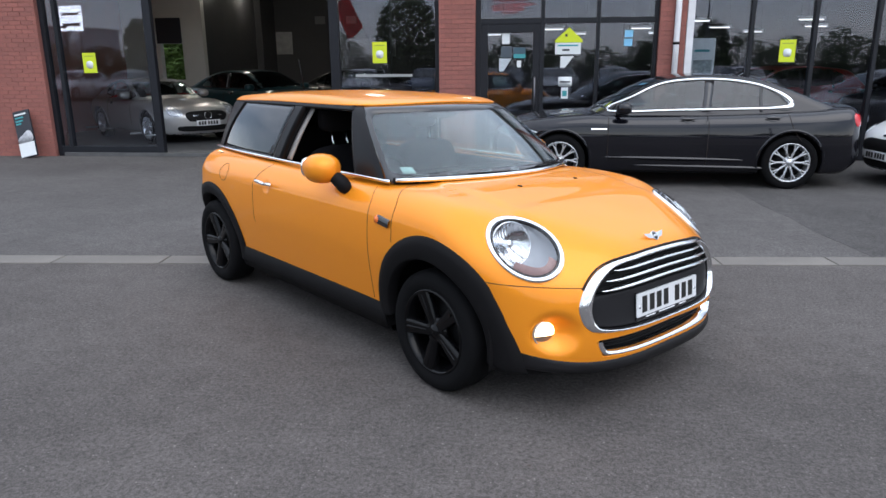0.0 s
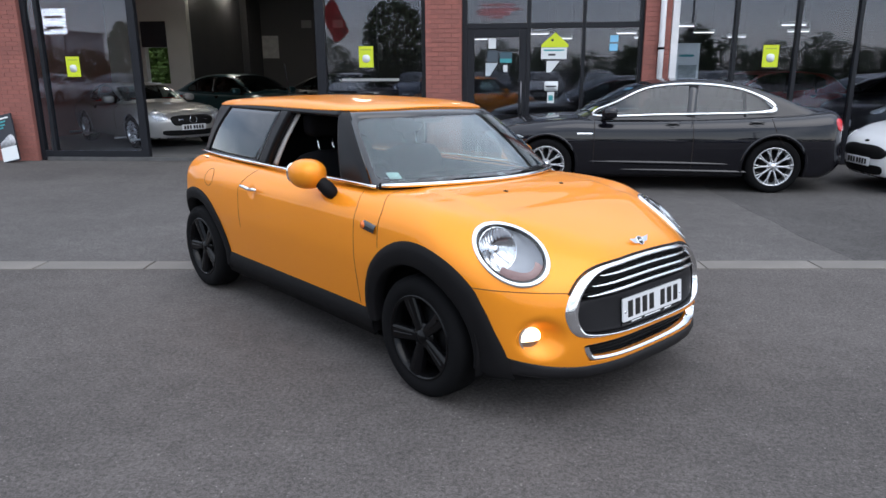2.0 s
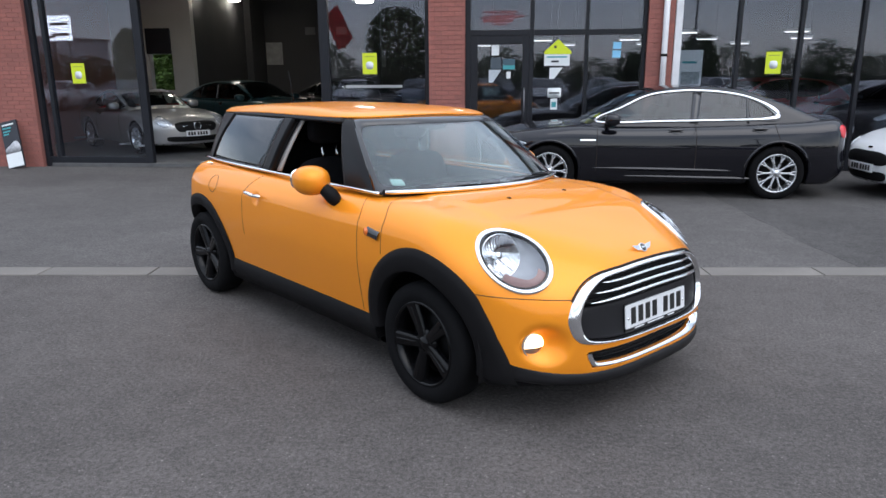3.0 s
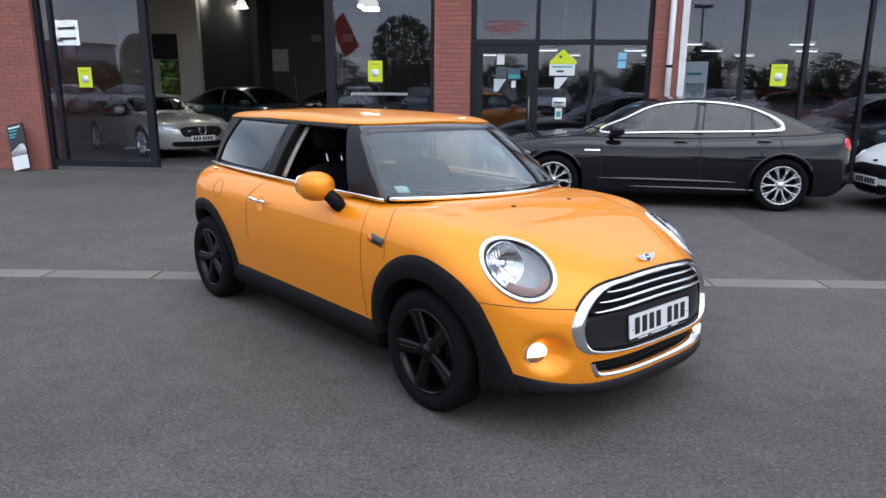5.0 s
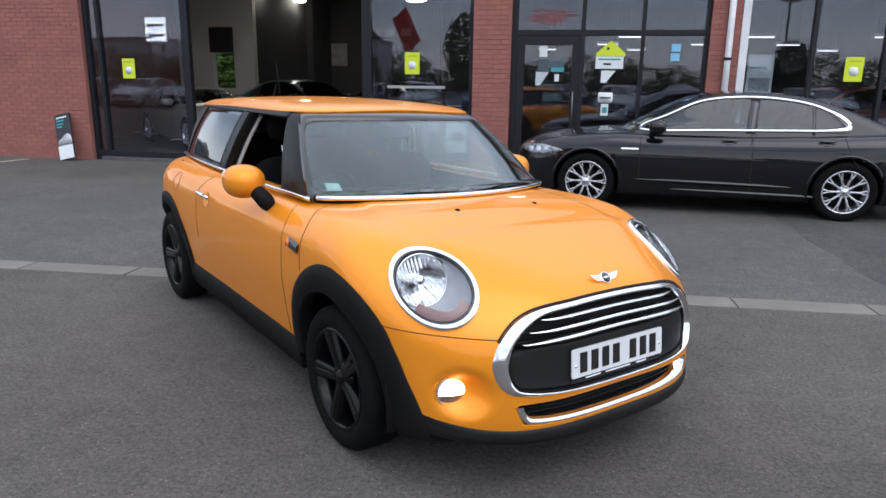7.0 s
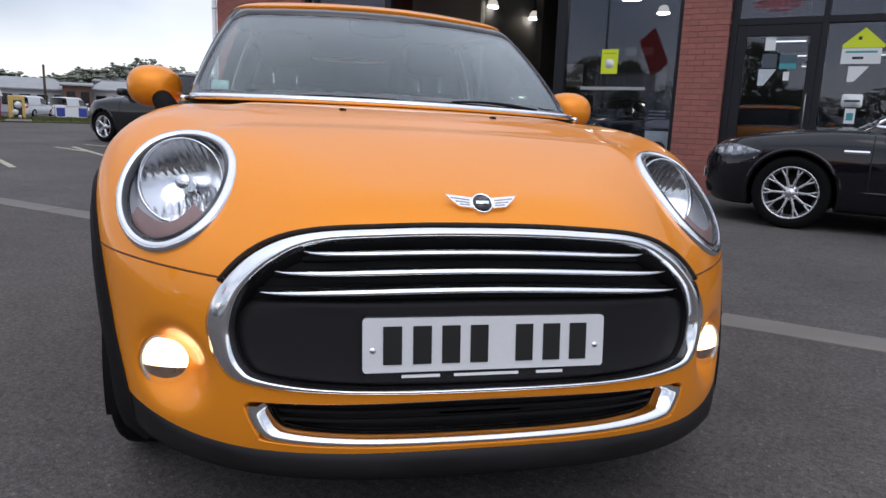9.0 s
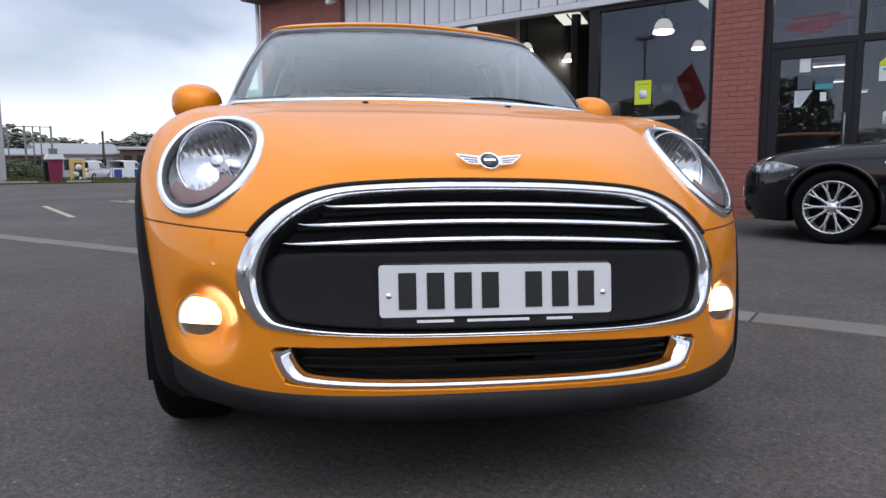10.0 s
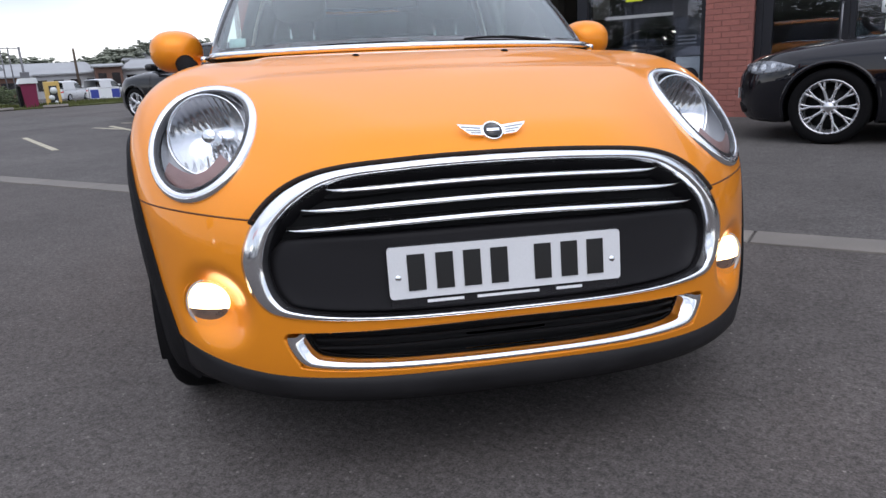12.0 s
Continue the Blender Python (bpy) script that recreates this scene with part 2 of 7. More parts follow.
def part(name, geo, material, parent=None, label="", smooth=True, angle=None):
    """One mesh object from (verts, faces[, normals]), under parent."""
    me = mesh_of(name, geo[0], geo[1], smooth, geo[2] if len(geo) > 2 else None)
    if angle is not None:
        me.set_sharp_from_angle(angle=radians(angle))
    me.materials.append(material)
    ob = new(name, me)
    if parent is not None:
        ob.parent = parent
    if label:
        ob["label"] = label
    return ob


def thing(name, m, label, category, group="", kind=""):
    """An empty at the base of a thing, which holds its parts."""
    ob = new(name)
    ob.matrix_world = m
    ob.empty_display_size = 0.2
    return tagged(ob, label, category, group, kind)


def join(*geos):
    verts, faces, base = [], [], 0
    for g in geos:
        v = np.asarray(g[0], float).reshape(-1, 3)
        verts.append(v)
        faces += [tuple(i + base for i in f) for f in g[1]]
        base += len(v)
    return np.concatenate(verts), faces


def moved(geo, m):
    v = np.asarray(geo[0], float).reshape(-1, 3)
    a = np.array(m)
    return (v @ a[:3, :3].T + a[:3, 3], geo[1])


def box(cx, cy, cz, sx, sy, sz, bevel=0.0):
    """A box by its centre and sizes, with bevelled edges."""
    bm = bmesh.new()
    bmesh.ops.create_cube(bm, size=1.0)
    bmesh.ops.scale(bm, vec=(sx, sy, sz), verts=bm.verts)
    if bevel:
        bmesh.ops.bevel(bm, geom=bm.edges[:], offset=bevel, segments=2, profile=0.6, affect="EDGES")
    v = np.array([q.co for q in bm.verts]) + (cx, cy, cz)
    bm.verts.index_update()
    f = [tuple(q.index for q in p.verts) for p in bm.faces]
    bm.free()
    return v, f


def span(x0, x1, y0, y1, z0, z1, bevel=0.0):
    return box((x0 + x1) / 2, (y0 + y1) / 2, (z0 + z1) / 2, abs(x1 - x0), abs(y1 - y0), abs(z1 - z0), bevel)


def grid_faces(nv, nu, wrap_u=False, wrap_v=False, flip=False):
    faces = []
    for j in range(nv if wrap_v else nv - 1):
        for i in range(nu if wrap_u else nu - 1):
            a, b = j * nu + i, j * nu + (i + 1) % nu
            c, d = ((j + 1) % nv) * nu + (i + 1) % nu, ((j + 1) % nv) * nu + i
            faces.append((a, d, c, b) if flip else (a, b, c, d))
    return faces


def lathe(profile, n=48, closed=False):
    """A turned shape round the y axis from rows of (radius, y)."""
    p = np.asarray(profile, float)
    a = np.linspace(0, 2 * np.pi, n, endpoint=False)
    v = np.stack([p[:, None, 0] * np.cos(a), p[:, None, 1] + 0 * a, p[:, None, 0] * np.sin(a)], -1)
    return v.reshape(-1, 3), grid_faces(len(p), n, True, closed)


def tube(points, radius, n=8, cap=True):
    """A round bar along a line of points; radius may change along it."""
    p = np.asarray(points, float)
    r = np.broadcast_to(np.asarray(radius, float), (len(p),))
    t = np.gradient(p, axis=0)
    t /= np.linalg.norm(t, axis=1, keepdims=True) + 1e-12
    up = np.where(np.abs(t[:, 2:3]) > 0.9, [[1.0, 0, 0]], [[0, 0, 1.0]])
    s = np.cross(t, up)
    s /= np.linalg.norm(s, axis=1, keepdims=True) + 1e-12
    w = np.cross(s, t)
    a = np.linspace(0, 2 * np.pi, n, endpoint=False)
    v = p[:, None] + r[:, None, None] * (np.cos(a)[None, :, None] * s[:, None] + np.sin(a)[None, :, None] * w[:, None])
    f = grid_faces(len(p), n, True)
    if cap:
        f += [tuple(range(n))[::-1], tuple((len(p) - 1) * n + i for i in range(n))]
    return v.reshape(-1, 3), f


def blob(cx, cy, cz, rx, ry, rz, e1=1.0, e2=1.0, n=20):
    """A superellipsoid: e under 1 makes it boxier."""
    u = np.linspace(-np.pi / 2, np.pi / 2, n)
    w = np.linspace(-np.pi, np.pi, 2 * n, endpoint=False)
    pw = lambda q, e: np.sign(q) * np.abs(q) ** e
    cu, su, cw, sw = pw(np.cos(u), e1)[:, None], pw(np.sin(u), e1)[:, None], pw(np.cos(w), e2)[None], pw(np.sin(w), e2)[None]
    v = np.stack([cx + rx * cu * cw, cy + ry * cu * sw, cz + rz * su * np.ones_like(cw)], -1)
    return v.reshape(-1, 3), grid_faces(n, 2 * n, True)


def curve(*pairs):
    """A smooth curve through (x, y) pairs, level beyond its ends."""
    xs, ys = np.array(pairs, float).T
    d = np.diff(ys) / np.diff(xs)
    m = np.r_[d[0], (d[1:] + d[:-1]) / 2, d[-1]]
    m[1:-1] = np.where(d[1:] * d[:-1] <= 0, 0, np.sign(m[1:-1]) * np.minimum(np.abs(m[1:-1]), 3 * np.minimum(np.abs(d[1:]), np.abs(d[:-1]))))

    def value(v):
        v = np.clip(np.asarray(v, float), xs[0], xs[-1])
        i = np.clip(np.searchsorted(xs, v) - 1, 0, len(xs) - 2)
        h = xs[i + 1] - xs[i]
        t = (v - xs[i]) / h
        return (2 * t**3 - 3 * t**2 + 1) * ys[i] + (t**3 - 2 * t**2 + t) * h * m[i] + (3 * t**2 - 2 * t**3) * ys[i + 1] + (t**3 - t**2) * h * m[i + 1]

    return value


def loop(points, n=120, mirror=False):
    """A closed smooth outline (2D) through points; mirror: the half outline from top to bottom, made whole."""
    p = [tuple(q) for q in points]
    if mirror:
        p = p + [(-a, b) for a, b in p[::-1] if abs(a) > 1e-6]
    p = np.array(p, float)
    k = len(p)
    out = []
    for t in np.linspace(0, k, n, endpoint=False):
        i, s = int(t), t - int(t)
        a, b, c, d = p[(i - 1) % k], p[i % k], p[(i + 1) % k], p[(i + 2) % k]
        out.append(0.5 * (2 * b + (c - a) * s + (2 * a - 5 * b + 4 * c - d) * s * s + (3 * b - a - 3 * c + d) * s**3))
    return np.array(out)


def smax(a, b, k):
    h = np.maximum(k - np.abs(a - b), 0) / k
    return np.maximum(a, b) + h * h * k / 4


def meet(f, o, d, reach=2.0, steps=90):
    """Where rays from o along d first cross the surface f = 0."""
    o = np.asarray(o, float)
    d = np.broadcast_to(np.asarray(d, float), o.shape)
    s = np.sign(f(o))
    lo, hi = np.zeros(len(o)), np.full(len(o), np.nan)
    for t in np.linspace(0, reach, steps)[1:]:
        cross = np.isnan(hi) & (np.sign(f(o + d * t)) != s)
        hi[cross] = t
        lo = np.where(np.isnan(hi), t, lo)
    hi = np.where(np.isnan(hi), reach, hi)
    for _ in range(18):
        mid = (lo + hi) / 2
        same = np.sign(f(o + d * mid[:, None])) == s
        lo, hi = np.where(same, mid, lo), np.where(same, hi, mid)
    return o + d * ((lo + hi) / 2)[:, None]


def slope(f, p):
    """Outward unit normals of f = 0."""
    g = np.stack([f(p + e) - f(p - e) for e in np.eye(3) * 2e-3], -1)
    return g / (np.linalg.norm(g, axis=-1, keepdims=True) + 1e-12)


def skin(f, origins, way, shape, out=0.0, thick=0.0, wrap=False, reach=2.5):
    """A grid of points (rows x columns) dropped along way on to f = 0, lifted by out, with a back and edges when thick."""
    nv, nu = shape
    p = meet(f, np.asarray(origins, float).reshape(-1, 3), way, reach)
    n = slope(f, p)
    lift = np.broadcast_to(np.asarray(out, float), (nv, nu)).reshape(-1, 1)
    top = p + n * lift
    g = top.reshape(nv, nu, 3)
    q = np.cross(g[1, 1] - g[0, 0], g[1, 0] - g[0, 1])
    flip = float(q @ n.reshape(nv, nu, 3)[0, 0]) > 0
    faces = grid_faces(nv, nu, wrap, False, flip)
    if not thick:
        return top, faces, n
    back = top - n * thick
    base = len(top)
    faces = faces + [tuple(i + base for i in q[::-1]) for q in faces]
    edges = {}
    for q in faces[: len(faces) // 2]:
        for a, b in zip(q, q[1:] + q[:1]):
            edges[(a, b)] = True
    faces += [(b, a, a + base, b + base) for a, b in edges if (b, a) not in edges]
    return np.concatenate([top, back]), faces


def rounded(w, h, r, n=10):
    """A rounded rectangle's outline round the origin."""
    out = []
    for cx, cy, a0 in ((w / 2 - r, h / 2 - r, 0), (-w / 2 + r, h / 2 - r, 90), (-w / 2 + r, -h / 2 + r, 180), (w / 2 - r, -h / 2 + r, 270)):
        for a in np.linspace(a0, a0 + 90, n):
            out.append((cx + r * math.cos(radians(a)), cy + r * math.sin(radians(a))))
    return np.array(out)


def slab(outline, depth, m=None):
    """A flat plate: the outline (2D, in x and z) given depth along y, front at y = 0."""
    o = np.asarray(outline, float)
    k = len(o)
    v = np.concatenate([np.c_[o[:, 0], np.zeros(k), o[:, 1]], np.c_[o[:, 0], np.full(k, depth), o[:, 1]]])
    f = [tuple(range(k)), tuple(range(2 * k - 1, k - 1, -1))] + [(i, i + k, (i + 1) % k + k, (i + 1) % k) for i in range(k)]
    return moved((v, f), m) if m is not None else (v, f)


# ---- the orange hatchback ----
# Car axes: x ahead of the front axle, y to the car's left, z up from the tarmac.
CAR = pose(0.481, 3.668, 0, 0, 0, -43.0)
AXLE_F, AXLE_R, WHEEL_R, TRACK = 0.0, -2.495, 0.308, 0.845
LEAN = np.array([(1, 0, 0), (0, 1, 0), (0, -0.0192, 1)])

car_width = curve((-3.1, 0.74), (-2.9, 0.79), (-2.7, 0.83), (-2.45, 0.853), (-2.0, 0.855), (-1.4, 0.853), (-0.6, 0.855), (-0.1, 0.868), (0.15, 0.873), (0.36, 0.864), (0.6, 0.832), (0.85, 0.785))
car_flank = curve((0.12, -0.09), (0.2, -0.056), (0.33, -0.038), (0.5, -0.013), (0.64, 0), (0.75, -0.003), (0.83, -0.012), (0.9, -0.03), (1.0, -0.06))
car_top = curve((-3.1, 0.97), (-0.7, 0.972), (-0.45, 0.972), (-0.23, 0.972), (0, 0.957), (0.1, 0.940), (0.2, 0.919), (0.27, 0.908), (0.4, 0.872), (0.55, 0.822), (0.65, 0.782), (0.72, 0.742), (0.8, 0.69))
car_nose = curve((0.12, 0.70), (0.2, 0.76), (0.27, 0.79), (0.35, 0.795), (0.45, 0.79), (0.55, 0.78), (0.65, 0.765), (0.75, 0.735), (0.85, 0.68), (1.0, 0.55))
FOG = (0.556, 0.650, 0.408)
LAMP_C = np.array((0.4194, 0.6434, 0.7758))
LAMP_UP, LAMP_OUT = np.array((-0.8084, 0.0963, 0.5807)), np.array((-0.2640, 0.9010, -0.3460))
LAMP_A, LAMP_B = 0.1985, 0.1486
lamp_n = -np.cross(LAMP_UP, LAMP_OUT)
lamp_n /= np.linalg.norm(lamp_n)


def car_body(p):
    x, y, z = p[..., 0], np.abs(p[..., 1]), p[..., 2]
    side = y - car_width(x) - car_flank(z)
    ridge = np.clip((0.57 - y) / 0.09, 0, 1)
    top = z - car_top(x) + 0.012 * (y / 0.6) ** 2 + 0.004 - 0.008 * ridge * ridge * (3 - 2 * ridge)
    front = (x - car_nose(z) + 0.812 * y**3.54) / np.sqrt(1 + (2.6 * y**2.54) ** 2)
    rear = -x - 3.02 + 0.35 * y**3 + 0.3 * (z - 0.6) ** 2
    f = smax(side, top, 0.15)
    f = smax(f, front, 0.09)
    f = smax(f, rear, 0.15)
    f = smax(f, 0.17 + 0.05 * np.clip((x - 0.3) / 0.35, 0, 1) - z, 0.04)
    f = smax(f, (x - LAMP_C[0]) * lamp_n[0] + (y - LAMP_C[1]) * lamp_n[1] + (z - LAMP_C[2]) * lamp_n[2] - 0.005, 0.07)
    q = np.sqrt(((x - 0.685) / 0.14) ** 2 + ((y - 0.69) / 0.122) ** 2 + ((z - 0.418) / 0.10) ** 2)
    f = smax(f, (1 - q) * 0.11, 0.035)
    q = np.sqrt(((x + 1.635) / 0.062) ** 2 + ((y - 0.875) / 0.045) ** 2 + ((z - 0.83) / 0.066) ** 2)
    return smax(f, (1 - q) * 0.05, 0.010)


roof_line = curve((-3.1, 1.30), (-2.8, 1.352), (-2.2, 1.392), (-1.6, 1.405), (-1.2, 1.397), (-0.83, 1.372), (-0.5, 1.33))
belt_line = curve((-3.05, 0.56), (-2.8, 0.615), (-2.2, 0.68), (-1.6, 0.70), (-0.8, 0.716), (-0.4, 0.716))


def car_cabin(p):
    x, y, z = p[..., 0], np.abs(p[..., 1]), p[..., 2]
    screen = ((x + 0.225 + 0.52 * y**2) * 0.537 + (z - 0.988) * 0.843) - 0.02 * np.sin(np.clip((z - 0.98) / 0.39, 0, 1) * np.pi)
    side = (y - belt_line(x) + 0.37 * (z - 0.972) - 0.012 * np.sin(np.clip((z - 0.97) / 0.37, 0, 1) * np.pi)) * 0.94
    top = z - roof_line(x) + 0.085 * y**2
    rear = (-x - 3.0 + 0.42 * (z - 0.97) + 0.3 * y**2) * 0.92
    f = smax(side, screen, 0.07)
    f = smax(f, rear, 0.1)
    return smax(f, top, 0.05)


def tilted(geo):
    return (np.asarray(geo[0]) @ LEAN.T, geo[1]) + ((np.asarray(geo[2]) @ LEAN.T,) if len(geo) > 2 else ())


def hull(f, step, n, mid_z, caps=30, front_x=0.1, rear_x=-2.7, nose_caps=120):
    """The whole closed surface of a body: rings of rays along its length and round caps at both ends."""
    a = np.linspace(0, 2 * np.pi, n, endpoint=False)
    ring = np.stack([0 * a, np.cos(a), np.sin(a)], -1)
    origins, ways = [], []
    for phi in np.linspace(np.pi / 2 - 0.004, 0, caps)[:-1]:
        origins.append(np.tile((rear_x, 0, mid_z), (n, 1)))
        ways.append(ring * math.cos(phi) + np.array((-math.sin(phi), 0, 0)))
    for x in np.arange(rear_x, front_x, step):
        origins.append(np.tile((x, 0, mid_z), (n, 1)))
        ways.append(ring)
    for phi in np.linspace(0, np.pi / 2 - 0.004, nose_caps):
        origins.append(np.tile((front_x, 0, mid_z), (n, 1)))
        ways.append(ring * math.cos(phi) + np.array((math.sin(phi), 0, 0)))
    rows = len(origins)
    p = meet(f, np.concatenate(origins), np.concatenate(ways), 1.6, 70)
    return p, np.array(grid_faces(rows, n, True)), slope(f, p)


def subset(v, f, n, keep):
    """The faces where keep holds, with only the points they use."""
    f = f[keep]
    used, inverse = np.unique(f, return_inverse=True)
    return v[used], inverse.reshape(f.shape), n[used]


def in_outline(pts, outline):
    """Whether 2D points lie inside a closed outline."""
    x, y = pts[:, 0], pts[:, 1]
    inside = np.zeros(len(pts), bool)
    for (ax, ay), (bx, by) in zip(outline, np.roll(outline, -1, 0)):
        if ay != by:
            inside ^= ((ay > y) != (by > y)) & (x < (bx - ax) * (y - ay) / (by - ay) + ax)
    return inside


def rings_of(outline, scales, centre=None):
    """Copies of an outline shrunk towards its centre: rows x points x 2."""
    c = outline.mean(0) if centre is None else np.asarray(centre)
    return np.stack([c + (outline - c) * s for s in scales])


def front_skin(f, rows, out, thick=0.0, wrap=True):
    """Rows of (y, z) outlines pressed on to the nose from ahead."""
    rows = np.asarray(rows)
    o = np.concatenate([np.full(rows.shape[:2] + (1,), 1.3), rows], -1)
    lift = np.repeat(np.asarray(out, float)[:, None], rows.shape[1], 1)
    return skin(f, o, (-1, 0, 0), rows.shape[:2], lift, thick, wrap)


def side_skin(f, rows, out, s, thick=0.0, wrap=False):
    """Rows of (x, z) points pressed on to one flank (s: -1 the right, 1 the left)."""
    rows = np.asarray(rows)
    o = np.stack([rows[..., 0], np.full(rows.shape[:2], s * 1.3), rows[..., 1]], -1)
    lift = np.broadcast_to(np.asarray(out, float).reshape(-1, 1), rows.shape[:2])
    return skin(f, o, (0, -s, 0), rows.shape[:2], lift, thick, wrap)


def round_skin(f, axis, rows, out, thick=0.0):
    """Rows of (azimuth, z) points pressed on to a surface towards an upright axis."""
    rows = np.asarray(rows)
    d = np.stack([np.cos(rows[..., 0]), np.sin(rows[..., 0]), 0 * rows[..., 0]], -1)
    o = np.stack([axis + 0 * rows[..., 0], 0 * rows[..., 0], rows[..., 1]], -1) + d * 2.2
    lift = np.asarray(out, float)
    lift = lift if lift.ndim == 2 else np.broadcast_to(lift.reshape(-1, 1), rows.shape[:2])
    p = skin(f, o, (-d).reshape(-1, 3), rows.shape[:2], lift, thick, False, 2.2)
    return p


def line_on(f, pts, way, out):
    """A line of points pressed on to a surface."""
    p = meet(f, np.asarray(pts, float), way, 2.5)
    return p + slope(f, p) * out


hatch = thing("hatchback_car", CAR, "bright orange three-door hatchback parked with its driver's window down", "car")


def hp(name, geo, material, parent=None, label="", **kw):
    return part(name, tilted(geo), material, parent or hatch, label, **kw)


GRILLE = loop([(0, 0.735), (0.2, 0.731), (0.36, 0.716), (0.46, 0.680), (0.53, 0.617), (0.563, 0.545), (0.56, 0.49), (0.535, 0.438), (0.48, 0.413), (0.3, 0.406), (0, 0.403)], 160, True)
GRILLE_IN = loop([(0, 0.716), (0.2, 0.712), (0.345, 0.698), (0.430, 0.661), (0.490, 0.603), (0.514, 0.541), (0.512, 0.491), (0.494, 0.450), (0.453, 0.429), (0.3, 0.417), (0, 0.414)], 160, True)
INTAKE = loop([(0, 0.388), (0.25, 0.386), (0.45, 0.381), (0.487, 0.372), (0.485, 0.352), (0.465, 0.312), (0.44, 0.299), (0.25, 0.294), (0, 0.292)], 120, True)

def lamp_rows(scales, s, n=72, shift=(0.0, 0.0)):
    """Ellipses in the plane of a headlamp, ahead of the body; s: side."""
    a = np.linspace(0, 2 * np.pi, n, endpoint=False)
    rows = []
    for k in scales:
        e = LAMP_C + lamp_n * 0.35 + np.outer(np.cos(a) * LAMP_A * k + shift[0], LAMP_UP) + np.outer(np.sin(a) * LAMP_B * k + shift[1], LAMP_OUT)
        rows.append(e * (1, s, 1))
    return np.array(rows)


def lamp_skin(scales, out, s, thick=0.0, shift=(0.0, 0.0)):
    rows = lamp_rows(scales, s, shift=shift)
    lift = np.repeat(np.asarray(out, float)[:, None], rows.shape[1], 1)
    return skin(car_body, rows, -lamp_n * (1, s, 1), rows.shape[:2], lift, thick, True)


rim_c = INTAKE - INTAKE.mean(0)
rim_d = rim_c / np.hypot(*(rim_c * (0.18, 1)).T)[:, None] * (0.18, 1)
rim_d /= np.linalg.norm(rim_d, axis=1)[:, None]

# shell, cut into its panels
shell_v, shell_f, shell_n = hull(car_body, 0.016, 360, 0.6)
fc = shell_v[shell_f].mean(1)
ay = np.abs(fc[:, 1])
hole = np.zeros(len(fc), bool)
for ax in (AXLE_F, AXLE_R):
    hole |= (np.hypot(fc[:, 0] - ax, fc[:, 2] - 0.305) < 0.40) & (ay > 0.5)
hole |= (fc[:, 0] > 0.5) & in_outline(fc[:, 1:], GRILLE + (GRILLE_IN - GRILLE) * 0.45)
hole |= (fc[:, 0] > 0.5) & in_outline(fc[:, 1:], INTAKE + rim_d * 0.006)
rel = fc * (1, 0, 1) + np.stack([0 * ay, ay, 0 * ay], -1) - LAMP_C
lamp_uv = np.linalg.lstsq(np.stack([LAMP_UP * LAMP_A, LAMP_OUT * LAMP_B, lamp_n], 1), rel.T, rcond=None)[0]
hole |= (np.hypot(lamp_uv[0], lamp_uv[1]) < 0.93) & (rel @ lamp_n > -0.1) & (fc[:, 0] > 0)
hole |= (fc[:, 0] < -0.27 - 0.42 * ay**2) & (fc[:, 2] > 0.955) & (ay < belt_line(fc[:, 0]) + 0.004) & (fc[:, 0] > -2.9)
corner = 0.05 * np.clip((np.arctan2(ay, fc[:, 0] - 0.1) - 0.62) / 0.5, 0, 1) ** 2
under = (fc[:, 2] < 0.2) | ((fc[:, 2] < 0.270 + corner) & (fc[:, 0] > 0.2)) | ((fc[:, 2] < 0.315) & (fc[:, 0] > -2.4) & (fc[:, 0] < -0.3))
seam_z = 0.622 + 0.005 * np.clip((ay - 0.53) / 0.3, 0, 1)
bumper = (fc[:, 0] > 0.3) & (fc[:, 2] < seam_z)
for name, keep, mat in (
    ("front_bumper", bumper & ~under, ORANGE),
    ("bonnet", (fc[:, 0] > -0.29) & ~bumper & ~under, ORANGE),
    ("front_wing", (fc[:, 0] <= -0.29) & (fc[:, 0] > -0.5) & ~under & (fc[:, 1] < 0), ORANGE),
    ("front_wing", (fc[:, 0] <= -0.29) & (fc[:, 0] > -0.5) & ~under & (fc[:, 1] >= 0), ORANGE),
    ("door", (fc[:, 0] <= -0.5) & (fc[:, 0] > -1.72) & ~under & (fc[:, 1] < 0), ORANGE),
    ("door", (fc[:, 0] <= -0.5) & (fc[:, 0] > -1.72) & ~under & (fc[:, 1] >= 0), ORANGE),
    ("rear_body", (fc[:, 0] <= -1.72) & ~under, ORANGE),
    ("underbody", under, BLACK_PLASTIC),
):
    hp(name, subset(shell_v, shell_f, shell_n, keep & ~hole), mat)


def polar(cx, cz, radii, a0, a1, n):
    a = np.radians(np.linspace(a0, a1, n))
    return np.stack([np.stack([cx + r * np.cos(a), cz + r * np.sin(a)], -1) for r in radii])


